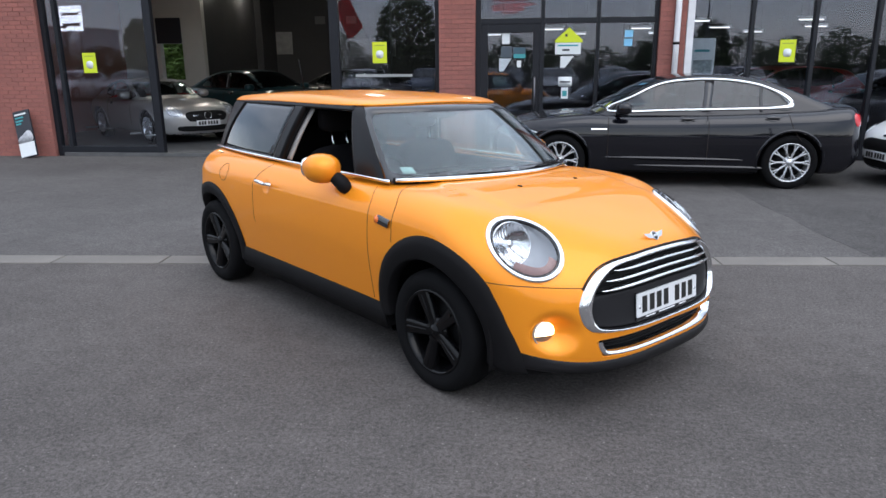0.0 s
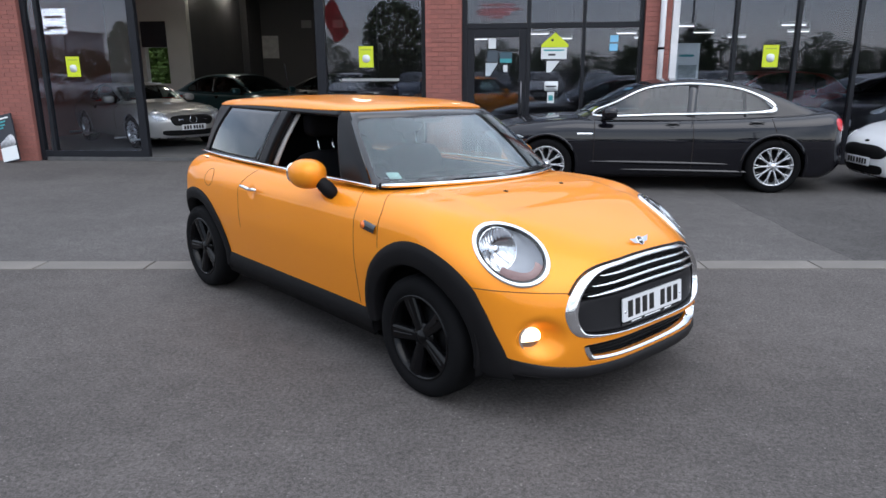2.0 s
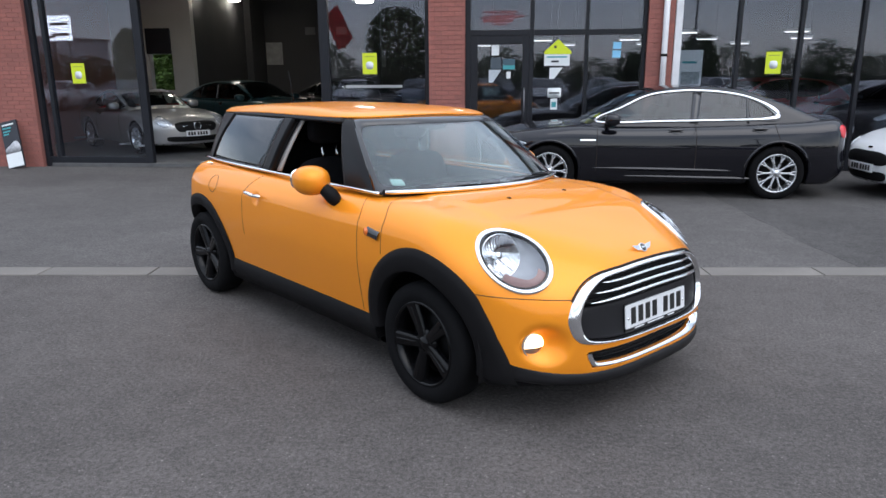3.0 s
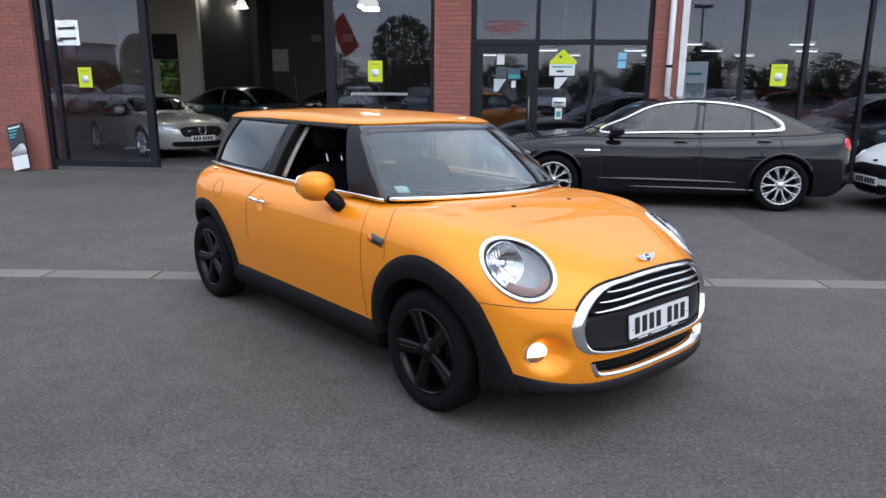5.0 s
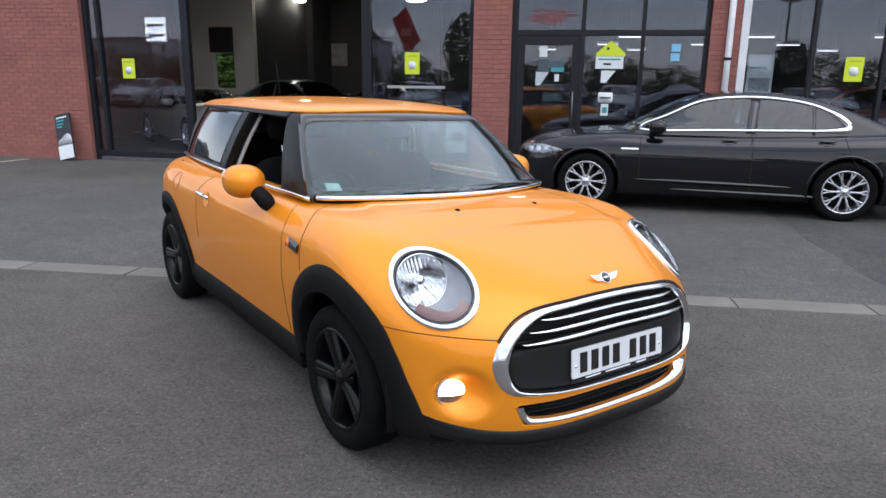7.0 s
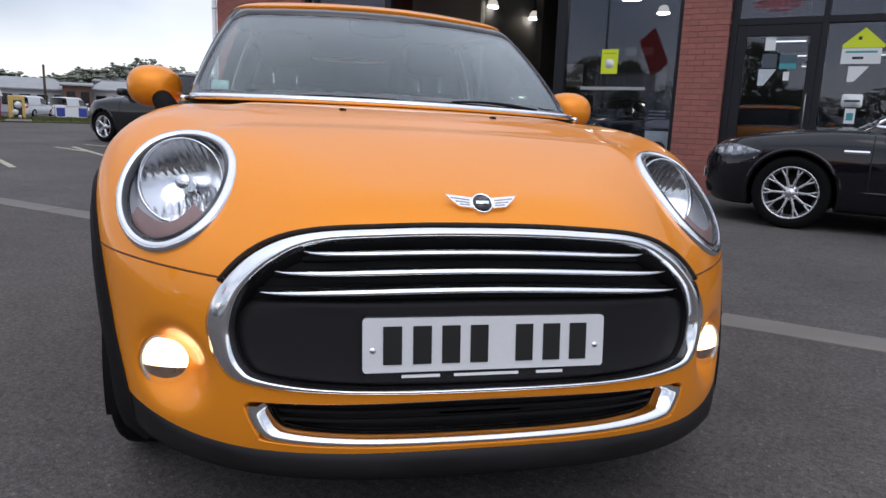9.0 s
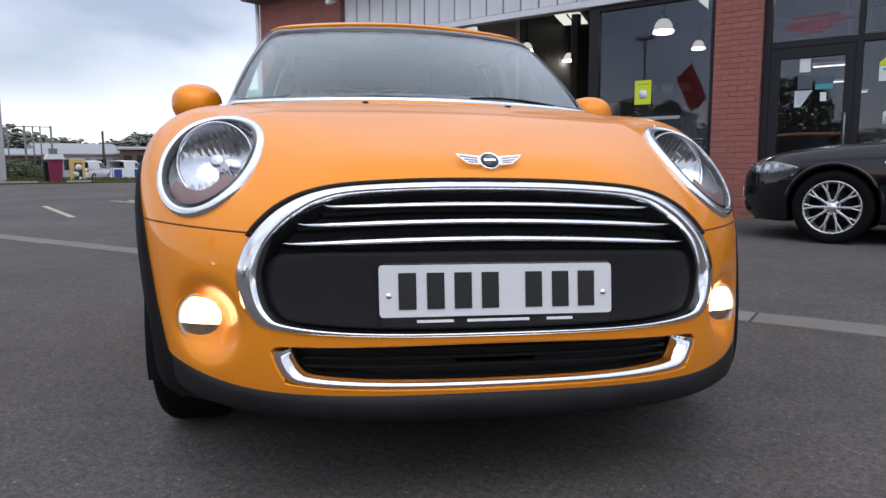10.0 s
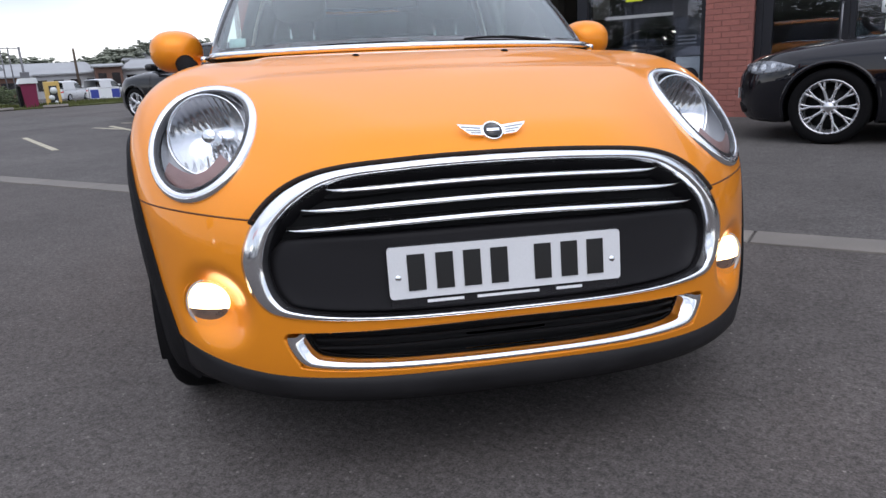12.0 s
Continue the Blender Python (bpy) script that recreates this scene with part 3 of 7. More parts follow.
# wheel-arch cladding, sills and lip
front_arch = curve((-12, 0.53), (0, 0.508), (10, 0.484), (18, 0.470), (31, 0.468), (42, 0.478), (65, 0.477), (90, 0.475), (110, 0.470), (135, 0.460), (180, 0.446), (190, 0.446))
for s in (-1, 1):
    a = np.linspace(-10, 184, 60)
    rows = np.stack([np.stack([r * np.cos(np.radians(a)), 0.305 + r * np.sin(np.radians(a))], -1) for r in (front_arch(a), front_arch(a) - 0.003, front_arch(a) * 0.6 + 0.145, np.full(60, 0.364), np.full(60, 0.358), np.full(60, 0.356))])
    hp("arch_cladding", side_skin(car_body, rows, (0.001, 0.009, 0.012, 0.012, 0.008, -0.05), s)[:2], BLACK_PLASTIC)
    rows = polar(AXLE_R, 0.305, (0.438, 0.435, 0.40, 0.364, 0.358, 0.356), -12, 150, 60)
    hp("arch_cladding", side_skin(car_body, rows, (0.001, 0.009, 0.012, 0.012, 0.008, -0.05), s)[:2], BLACK_PLASTIC)
    xs = np.linspace(-0.40, -2.12, 40)
    rows = np.stack([np.stack([xs, np.full(40, z)], -1) for z in (0.333, 0.330, 0.25, 0.19, 0.175)])
    hp("sill", side_skin(car_body, rows, (0.001, 0.008, 0.012, 0.012, -0.03), s)[:2], BLACK_PLASTIC)
    # wheel housings
    for ax in (AXLE_F, AXLE_R):
        t = np.radians(np.linspace(-14, 194 if ax == AXLE_F else 150, 30))
        ring = [np.stack([ax + r * np.cos(t), np.full(30, s * y), 0.305 + r * np.sin(t)], -1) for r, y in ((0.39, 0.825 if ax == AXLE_F else 0.77), (0.40, 0.76), (0.40, 0.55), (0.05, 0.53))]
        hp("wheel_housing", (np.concatenate(ring), grid_faces(4, 30)), BLACK_PLASTIC)
az = np.radians(np.linspace(-64, 64, 90))
rise = 0.05 * np.clip((np.abs(az) - 0.62) / 0.5, 0, 1) ** 2
rows = np.stack([np.stack([az, z + rise * k], -1) for z, k in zip((0.279, 0.276, 0.266, 0.252, 0.238, 0.228, 0.214), (1, 1, 0.9, 0.7, 0.5, 0.4, 0.3))])
lift = np.array((0.0, 0.005, 0.011, 0.020, 0.026, 0.012, -0.12))[:, None] * ((0.35 + 0.65 * np.cos(az) ** 2) * np.clip((radians(64) - np.abs(az)) / 0.22, 0, 1))[None]
hp("front_lip", round_skin(car_body, 0.1, rows, lift)[:2], LIP_BLACK, None, "satin black chin lip")

# grille, number plate and lower intake
g = np.stack([GRILLE + (GRILLE_IN - GRILLE) * k for k in (0.0, 0.03, 0.3, 0.7, 0.95, 1.0, 1.03)])
grille = hp("grille", front_skin(car_body, rings_of(GRILLE_IN, [1.01, 0.7, 0.4, 0.1]), (-0.055,) * 4)[:2], GRILLE_BLACK)
hp("grille_surround", front_skin(car_body, g, (-0.002, 0.002, 0.007, 0.012, 0.0125, 0.006, -0.012))[:2], SATIN, grille, "polished chrome grille surround")
BAR = loop([(0, 0.590), (0.25, 0.588), (0.44, 0.583), (0.490, 0.566), (0.509, 0.53), (0.507, 0.490), (0.489, 0.449), (0.448, 0.430), (0.25, 0.419), (0, 0.416)], 120, True)
hp("grille_wall", front_skin(car_body, np.stack([GRILLE_IN * (0.999, 1) - (0, 0.0005), GRILLE_IN]), (-0.008, -0.06))[:2], BLACK_MATT, grille)
# Dark tube drawn for the shadow gap between surround and bonnet
edge = GRILLE[(GRILLE[:, 1] > 0.6)]
edge = edge[np.argsort(edge[:, 0])] * (1.004, 1) + (0, 0.003)
hp("grille_gap_shade", tube(line_on(car_body, np.c_[np.full(len(edge), 1.3), edge], (-1, 0, 0), 0.001), 0.005, 6), SEAM, grille)
hp("bumper_bar", front_skin(car_body, rings_of(BAR * (1.02, 1), [1.03, 0.995, 0.95, 0.85, 0.6, 0.3, 0.03]), (-0.05, -0.024, -0.020, -0.020, -0.020, -0.020, -0.020))[:2], BLACK_MATT, grille)
for z, half in ((0.618, 0.462), (0.657, 0.430), (0.694, 0.374)):
    ys = np.linspace(-half, half, 61)
    taper = np.sqrt(np.clip(1 - (np.abs(ys) / half) ** 6, 0, 1)) + 0.04
    bow = z - 0.014 * (ys / 0.42) ** 2
    rows = np.stack([np.stack([ys, bow + k * 0.0088 * taper], -1) for k in (-1, -0.8, 0, 0.8, 1)])
    hp("slat", front_skin(car_body, rows, (-0.005, -0.002, -0.006, -0.016, -0.035), 0, False)[:2], SATIN, grille, "chrome grille slat")
    rows = np.stack([np.stack([ys * 1.04, bow + 0.004 + k * 0.010], -1) for k in (-0.8, -0.6, 0.6, 0.8)])
    hp("slat_blade", front_skin(car_body, rows, (-0.055, -0.04, -0.04, -0.055), 0, False)[:2], GRILLE_BLACK, grille)
PLATE = Matrix.Translation((0.772, -0.003, 0.502)) @ Matrix(((0, 1, 0, 0), (-1, 0, 0, 0), (0, 0, 1, 0), (0, 0, 0, 1))) @ pose(0, 0, 0, -5, 0, 180)
# in plate axes: x across, y away from the car's nose is negative, z up
plate = hp("number_plate", slab(rounded(0.52, 0.111, 0.008), 0.006, PLATE), PLATE_WHITE, None, "white number plate with black characters as plain bars", angle=30)
hp("plate_holder", moved(slab(rounded(0.515, 0.135, 0.006), 0.02), PLATE @ pose(0, 0.007, -0.008)), BLACK_GLOSS, plate, angle=30)
for cx in (-0.187, -0.126, -0.066, -0.006, 0.092, 0.153, 0.213):
    hp("character_bar", moved(box(0, 0, 0, 0.038, 0.002, 0.078), PLATE @ pose(cx - 0.013, -0.0012, 0)), INK, plate, "black plain bar", smooth=False)
for cx, w in ((-0.14, 0.08), (0, 0.14), (0.14, 0.06)):
    hp("small_print_bar", moved(box(0, 0, 0, w, 0.002, 0.006), PLATE @ pose(cx, 0.0062, -0.066)), WHITE_PRINT, plate, smooth=False)
for cx in (-0.24, 0.24):
    hp("screw", moved(blob(0, 0, 0, 0.007, 0.003, 0.007, n=8), PLATE @ pose(cx, -0.001, -0.01)), CHROME, plate)
intake = hp("lower_intake", front_skin(car_body, rings_of(INTAKE, [1.0, 0.6, 0.2]), (-0.06,) * 3)[:2], GRILLE_BLACK)
hp("intake_rim", front_skin(car_body, np.stack([INTAKE + rim_d * k for k in (0.026, 0.006, 0.001, 0.0, -0.001)]), (-0.004, 0.0012, 0.0, -0.006, -0.055))[:2], ORANGE, intake)
INT_U = [(0.487, 0.374), (0.487, 0.352), (0.467, 0.314), (0.44, 0.300), (0.25, 0.2945), (0, 0.2925)]
INT_V = [(0.458, 0.374), (0.455, 0.358), (0.440, 0.332), (0.420, 0.3195), (0.25, 0.311), (0, 0.3085)]
ou = np.array([[np.interp(t, range(6), [q[k] for q in pts]) for k in (0, 1)] for pts in (INT_U, INT_V) for t in np.linspace(0, 5, 50)]).reshape(2, 50, 2)
pad = np.concatenate([np.repeat(ou[:, :1], 4, 1), ou, np.repeat(ou[:, -1:], 4, 1)], 1)
ou = np.mean([pad[:, k:k + 50] for k in range(9)], 0)
full = np.concatenate([ou, (ou * (-1, 1))[:, ::-1][:, 1:]], 1)
hp("intake_trim", front_skin(car_body, np.stack([full[0] + (full[1] - full[0]) * k for k in (0, 0.05, 0.3, 0.7, 1)]), (-0.004, 0.002, 0.004, 0.001, -0.05), 0, False)[:2], CHROME, intake, "chrome intake trim")
for z in (0.33, 0.35, 0.37):
    ys = np.linspace(-0.44, 0.44, 30)
    rows = np.stack([np.stack([ys, z + k * 0.004 + 0 * ys], -1) for k in (-1, 1)])
    hp("intake_slat", front_skin(car_body, rows, (-0.045, -0.045), 0.006, False)[:2], BLACK_PLASTIC, intake)

# headlamps, fog lamps
for s in (-1, 1):
    ta = np.linspace(0, 2 * np.pi, 72, endpoint=False)
    mouth = meet(car_body, (lamp_rows([0.9], 1)[0]), -lamp_n) - lamp_n * 0.007
    bowl_d = np.array((0.78, 0.10, 0.0)) + lamp_n * 0.42
    bowl_d /= np.linalg.norm(bowl_d)
    bowl_c, bowl_r = np.array((0.337, 0.642, 0.774)), 0.101
    bowl_u = LAMP_UP - bowl_d * (LAMP_UP @ bowl_d)
    bowl_u /= np.linalg.norm(bowl_u)
    bowl_o = np.cross(bowl_u, bowl_d)
    bowl_o *= np.sign(bowl_o @ LAMP_OUT)
    bowl = bowl_c + bowl_r * (np.outer(np.cos(ta), bowl_u) + np.outer(np.sin(ta), bowl_o))
    dish = lambda k, lift: (mouth + (bowl - mouth) * k - lamp_n * (0.020 * math.sin(math.pi * k) - lift)) * (1, s, 1)
    lamp = hp("headlamp", (np.concatenate([dish(k, 0) for k in (0, 0.12, 0.3, 0.5, 0.7, 0.85, 1)]), grid_faces(7, 72, True)), LAMP_BEZEL, None, "oval headlamp with chrome ring")
    hp("lamp_ring", lamp_skin([1.0, 0.995, 0.965, 0.92, 0.87, 0.85], (-0.002, 0.007, 0.012, 0.013, 0.010, -0.008), s)[:2], SATIN, lamp, "chrome ring")
    hp("lamp_gasket", lamp_skin([0.862, 0.85, 0.825, 0.812], (0.006, 0.012, 0.009, -0.006), s)[:2], BLACK_GLOSS, lamp)
    turn = np.stack([bowl_o, -bowl_d, bowl_u], 1)
    set_in = lambda geo: ((np.asarray(geo[0]) @ turn.T + bowl_c) * (1, s, 1), geo[1])
    r = bowl_r
    dish_v, dish_f = lathe([(r * k, 0.053 * (1 - k**2.2)) for k in np.linspace(1, 0.01, 22)], 120)
    flutes = np.clip((np.abs(dish_v[:, 2]) / r - 0.30) / 0.1, 0, 1)
    dish_v[:, 1] += 0.0013 * np.cos(dish_v[:, 0] * 2 * np.pi / 0.0155) * flutes
    hp("reflector", set_in((dish_v, dish_f)), REFLECTOR, lamp)
    hp("reflector_ring", set_in(lathe([(r * 1.02, 0.004), (r * 1.015, -0.005), (r * 0.975, -0.005), (r * 0.96, 0.004)], 48)), CHROME, lamp)
    hp("bulb_shield", set_in(lathe([(0.019, 0.05), (0.019, 0.012), (0.016, 0.009), (0.001, 0.008)], 24)), CHROME, lamp)
    for a in (-8, 8):
        hp("shield_leg", set_in(tube([(0.012 * a / 8, 0.045, -0.02), (0.022 * a / 8, 0.030, -0.06), (0.026 * a / 8, 0.006, -0.085)], 0.003, 6)), CHROME, lamp)
    ia = np.linspace(radians(112), radians(214), 30)
    wave = 0.62 + 0.03 * np.cos(ia * 4)
    rows = np.array([(LAMP_C + lamp_n * 0.35 + np.cos(ia)[:, None] * LAMP_A * (0.83 + (wave - 0.83) * k)[:, None] * LAMP_UP + np.sin(ia)[:, None] * LAMP_B * (0.83 + (wave - 0.83) * k)[:, None] * LAMP_OUT) * (1, s, 1) for k in (0, 0.3, 0.65, 1)])
    hp("indicator", skin(car_body, rows, -lamp_n * (1, s, 1), (4, 30), np.array([[-0.002], [0.003], [0.007], [0.009]]) * np.ones((1, 30)))[:2], AMBER, lamp, "pinkish amber indicator lens")
    hp("lens", lamp_skin([0.872, 0.8, 0.6, 0.3, 0.03], (0.004, 0.012, 0.024, 0.031, 0.033), s), LENS, lamp)
    # fog lamp with lit upper half
    m = Matrix.Translation((FOG[0], s * FOG[1], FOG[2])) @ pose(0, 0, 0, 0, 0, -90 + s * 16)
    fog = hp("fog_lamp", moved(lathe([(0.064, -0.02), (0.0625, 0.010), (0.061, 0.013), (0.058, 0.012), (0.056, -0.02)], 40), m), LAMP_BEZEL, None, "round fog lamp with its upper half lit")
    hp("fog_bezel", moved(lathe([(0.080, -0.06), (0.074, 0.0), (0.068, 0.006), (0.066, -0.01)], 40), m), ORANGE, fog)
    for name, a0, a1, mat in (("running_light", -10, 190, LAMP_LIT), ("fog_reflector", 190, 350, FOG_CHROME)):
        t = np.radians(np.linspace(a0, a1, 24))
        rows = []
        for k in (0.0, 0.25, 0.5, 0.75, 1.0):
            x, z = 0.058 * np.cos(t), -0.010 + (0.058 * np.sin(t) + 0.010) * (1 - k)
            rows.append(np.stack([x, 0.006 + 0.012 * (1 - (x * x + z * z) / 0.0034), z], -1))
        hp(name, moved((np.concatenate(rows), grid_faces(5, 24)), m), mat, fog)
    hp("fog_lens", moved(lathe([(0.062, 0.014), (0.05, 0.022), (0.025, 0.027), (0.002, 0.028)], 32), m), LENS, fog)

# bonnet badge and washer jets
bz = meet(car_body, np.array([[0.667, 0, 1.2]]), (0, 0, -1))
bn = slope(car_body, bz)[0] + (0.42, 0, 0)
bn /= np.linalg.norm(bn)
bx = np.array((0, 1.0, 0))
bu = np.cross(bn, bx)
M = Matrix(np.vstack([np.c_[-bx, -bn, bu, bz[0] + bn * 0.007], (0, 0, 0, 1)]).tolist()) @ Matrix.Scale(0.93, 4)
badge = hp("bonnet_badge", moved(lathe([(0.0265, 0.004), (0.0265, -0.004), (0.024, -0.007), (0.022, -0.004), (0.001, -0.004)], 32), M), CHROME, None, "chrome winged badge with a black disc")
hp("badge_disc", moved(lathe([(0.0222, -0.002), (0.0222, -0.0055), (0.001, -0.0065)], 28), M), BLACK_GLOSS, badge)
hp("badge_bar", moved(box(0, -0.0075, 0, 0.03, 0.002, 0.008, 0.0006), M), CHROME, badge)
for s in (-1, 1):
    wing = np.array([(0.022, 0.014), (0.084, 0.021), (0.077, 0.011), (0.067, 0.001), (0.056, -0.009), (0.024, -0.013)]) * (s, 1)
    wing_ob = hp("badge_wing", slab(wing[:: int(s)], 0.006, M @ pose(0, -0.005, 0)), CHROME, badge, smooth=False)
    for z0, z1, x1 in ((0.006, 0.012, 0.074), (-0.001, 0.003, 0.064), (-0.007, -0.005, 0.054)):
        line = np.array([(s * 0.030, z0), (s * x1, z1), (s * x1, z1 + 0.0016), (s * 0.030, z0 + 0.0016)])
        hp("feather_line", slab(line[:: int(s)], 0.002, M @ pose(0, -0.0066, 0)), LAMP_BEZEL, wing_ob, smooth=False)
    q = meet(car_body, np.array([[0.005, s * 0.23, 1.3]]), (0, 0, -1))[0]
    hp("washer_jet", blob(*q, 0.015, 0.011, 0.006, n=10), BLACK_PLASTIC)

# shut lines
def seam(pts, way, width=0.0022):
    hp("panel_gap", tube(line_on(car_body, pts, way, 0.0), width, 6), SHUT_LINE)


for s in (-1, 1):
    pz = np.linspace(0.617, 0.628, 30)
    t = np.radians(np.linspace(39, 73, 30))
    o = np.stack([0.1 + 2 * np.cos(t), s * 2 * np.sin(t), pz], -1)
    seam(o, np.stack([-np.cos(t), -s * np.sin(t), 0 * t], -1))
    z = np.linspace(0.99, 0.70, 24)
    seam(np.stack([-0.285 - 0.10 * np.clip((z - 0.86) / 0.1, 0, 1) ** 2, np.full(24, s * 1.3), z], -1)[2:], (0, -s, 0))
    z = np.linspace(0.958, 0.345, 30)
    seam(np.stack([-0.50 - 0.075 * np.clip((z - 0.85) / 0.1, 0, 1) ** 2, np.full(30, s * 1.3), z], -1), (0, -s, 0))
    z = np.linspace(0.94, 0.55, 30)
    seam(np.stack([-1.72 - 0.10 * np.clip((0.94 - z) / 0.12, 0, 1), np.full(30, s * 1.3), z], -1), (0, -s, 0), 0.002)
    # side scuttle with its dark strip
    rows = [np.array([(-0.30 + a, b) for a, b in ((0.005, 0.808), (-0.10, 0.822))]), np.array([(-0.30 + a, b) for a, b in ((-0.005, 0.762), (-0.115, 0.775))])]
    rows = np.stack([rows[0] + (rows[1] - rows[0]) * k for k in (0, 0.15, 0.85, 1)])
    rows = np.stack([rows[:, 0] + (rows[:, 1] - rows[:, 0]) * k for k in np.linspace(0, 1, 8)], 1)
    hp("side_repeater", side_skin(car_body, rows, (0.002, 0.012, 0.012, 0.002), s)[:2], BLACK_GLOSS)
    rows = polar(-0.405, 0.797, (0.024, 0.018, 0.002), 0, 360, 20)
    hp("repeater_lamp", side_skin(car_body, rows, (0.001, 0.014, 0.018), s)[:2], surface("orange_repeater_lens", (0.80, 0.17, 0.02), 0.2, 0, 0.5, stain=(60, 0.1)))
    # door handle with its cup
    handle = hp("door_handle", tube(line_on(car_body, np.stack([np.linspace(-1.53, -1.75, 12), np.full(12, s * 1.3), np.linspace(0.828, 0.832, 12)], -1), (0, -s, 0), 0.028), [0.008, 0.011, 0.012, 0.012, 0.012, 0.012, 0.012, 0.012, 0.012, 0.012, 0.011, 0.008], 10), CHROME, None, "chrome door handle")
t = np.linspace(0, 2 * np.pi, 40)
seam(np.stack([-2.28 + 0.062 * np.cos(t), np.full(40, -1.3), 0.838 + 0.058 * np.sin(t)], -1), (0, 1, 0), 0.002)

# cabin: screen, pillars, side glass, roof
def screen_pt(u, v):
    """(y, z) on the windscreen: u from -1 to 1 across, v from base to top."""
    return u * (0.69 + (0.55 - 0.69) * v), 0.985 + (1.362 - 0.985) * v - 0.016 * u * u * (1 - v) - 0.008 * u * u


def edge_az(z):
    """Bearing, from the cabin's middle, at which the windscreen ends at height z."""
    return 0.545 + 0.085 * min(max((z - 0.97) / 0.38, 0), 1) ** 1.25


def screen_rows(uv):
    out = []
    for row in uv:
        zs = [float(screen_pt(u, v)[1]) for u, v in row]
        out.append([(u * edge_az(z), z) for (u, v), z in zip(row, zs)])
    return np.array(out)


rows = screen_rows([[(u, v) for u in np.linspace(-1, 1, 50)] for v in np.linspace(0, 1, 24)])
screen = hp("windscreen", round_skin(car_cabin, -1.7, rows, 0.0, 0.005), CAR_GLASS, None, "clear windscreen with a black border")
outer = rounded(2.0, 1.0, 0.02) + (0, 0.5)
inner = rounded(1.905, 0.78, 0.10) + (0, 0.475)
outer, inner = (np.stack([np.interp(np.linspace(0, 40, 281)[:-1], range(41), np.r_[o[:, k], o[0, k]]) for k in (0, 1)], 1) for o in (outer, inner))
fr = np.stack([outer + (inner - outer) * k for k in (0, 0.5, 1)])
fr = np.concatenate([fr, fr[:, :1]], 1)
hp("screen_border", round_skin(car_cabin, -1.7, screen_rows(fr), 0.003, 0.012)[:2], BLACK_GLOSS, screen)
xs_front = curve((0.97, -0.80), (1.34, -1.0))
for s in (-1, 1):
    zs = np.linspace(0.965, 1.345, 24)
    rows = []
    for z in zs:
        xe = float(xs_front(z))
        pe = meet(car_cabin, np.array([[xe, 1.3, z]]), (0, -1, 0))[0]
        a0, a1 = edge_az(z) - 0.006, math.atan2(pe[1], pe[0] + 1.7)
        rows.append([(s * (a0 + (a1 - a0) * k), z) for k in np.linspace(0, 1, 14)])
    hp("front_pillar", round_skin(car_cabin, -1.7, np.array(rows), 0.002, 0.03), PILLAR_BLACK)
    # upper rail, centre pillar, quarter glass, rear pillar
    band = lambda xa, xb, za, zb, nv=10, nu=20: np.array([[(xa(z) + (xb(z) - xa(z)) * u, z) for u in np.linspace(0, 1, nu)] for z in np.linspace(za, zb, nv)])
    b_front, b_rear = curve((0.97, -1.70), (1.34, -1.55)), curve((0.97, -1.80), (1.34, -1.66))
    c_front = curve((0.97, -2.72), (1.15, -2.62), (1.34, -2.45))
    tail = curve((0.97, -2.96), (1.34, -2.80))
    hp("centre_pillar", side_skin(car_cabin, band(b_front, b_rear, 0.965, 1.335, 12, 6), 0.003, s, 0.05), PILLAR_BLACK)
    hp("rear_pillar", side_skin(car_cabin, band(c_front, tail, 0.965, 1.335, 12, 10), 0.002, s, 0.05), PILLAR_BLACK)
    hp("quarter_glass", side_skin(car_cabin, band(b_rear, c_front, 0.965, 1.325, 10, 20), 0.0, s, 0.006), DARK_GLASS)
    xa, xb = curve((1.30, -0.97), (1.36, -1.0)), curve((1.30, -2.80), (1.36, -2.78))
    hp("roof_rail", side_skin(car_cabin, band(xa, xb, 1.316, 1.341, 5, 50), 0.004, s, 0.03), PILLAR_BLACK)
    if s > 0:
        hp("door_glass", side_skin(car_cabin, band(xs_front, b_front, 0.965, 1.325, 10, 16), -0.004, s, 0.005), CAR_GLASS)
    # pillar trim inside, belt moulding, mirror
    q = side_skin(car_cabin, band(curve((0.97, -1.66), (1.34, -1.52)), curve((0.97, -1.74), (1.34, -1.60)), 0.985, 1.325, 12, 5), -0.055, s, 0.01)
    hp("pillar_trim", q, TRIM_GREY)
    bx_ = np.linspace(-0.47, -2.88, 70)
    belt = np.stack([bx_, s * (belt_line(bx_) + 0.006), 0.971 + 0 * bx_], -1)
    hp("belt_moulding", tube(belt, 0.010, 8), CHROME, None, "chrome belt moulding")
    mirror = hp("door_mirror", blob(-0.893, s * 0.872, 1.010, 0.105, 0.100, 0.082, 0.85, 0.9, 24), ORANGE, None, "orange door mirror on a black stalk")
    hp("mirror_glass", blob(-0.983, s * 0.872, 1.010, 0.012, 0.08, 0.06, 0.7, 0.8, 16), CHROME, mirror)
    hp("mirror_stalk", tube([(-0.762, s * 0.776, 0.886), (-0.763, s * 0.780, 0.890), (-0.766, s * 0.79, 0.898), (-0.772, s * 0.80, 0.91), (-0.78, s * 0.812, 0.928), (-0.795, s * 0.825, 0.948), (-0.82, s * 0.840, 0.970), (-0.85, s * 0.855, 0.99)], [0.006, 0.020, 0.032, 0.039, 0.042, 0.040, 0.036, 0.038], 20), BLACK_PLASTIC, mirror)
ys = np.linspace(-0.69, 0.69, 60)
base = meet(car_cabin, np.stack([np.full(60, 1.3), ys, np.full(60, 0.982) - 0.02 * ys**2], -1), (-1, 0, 0))
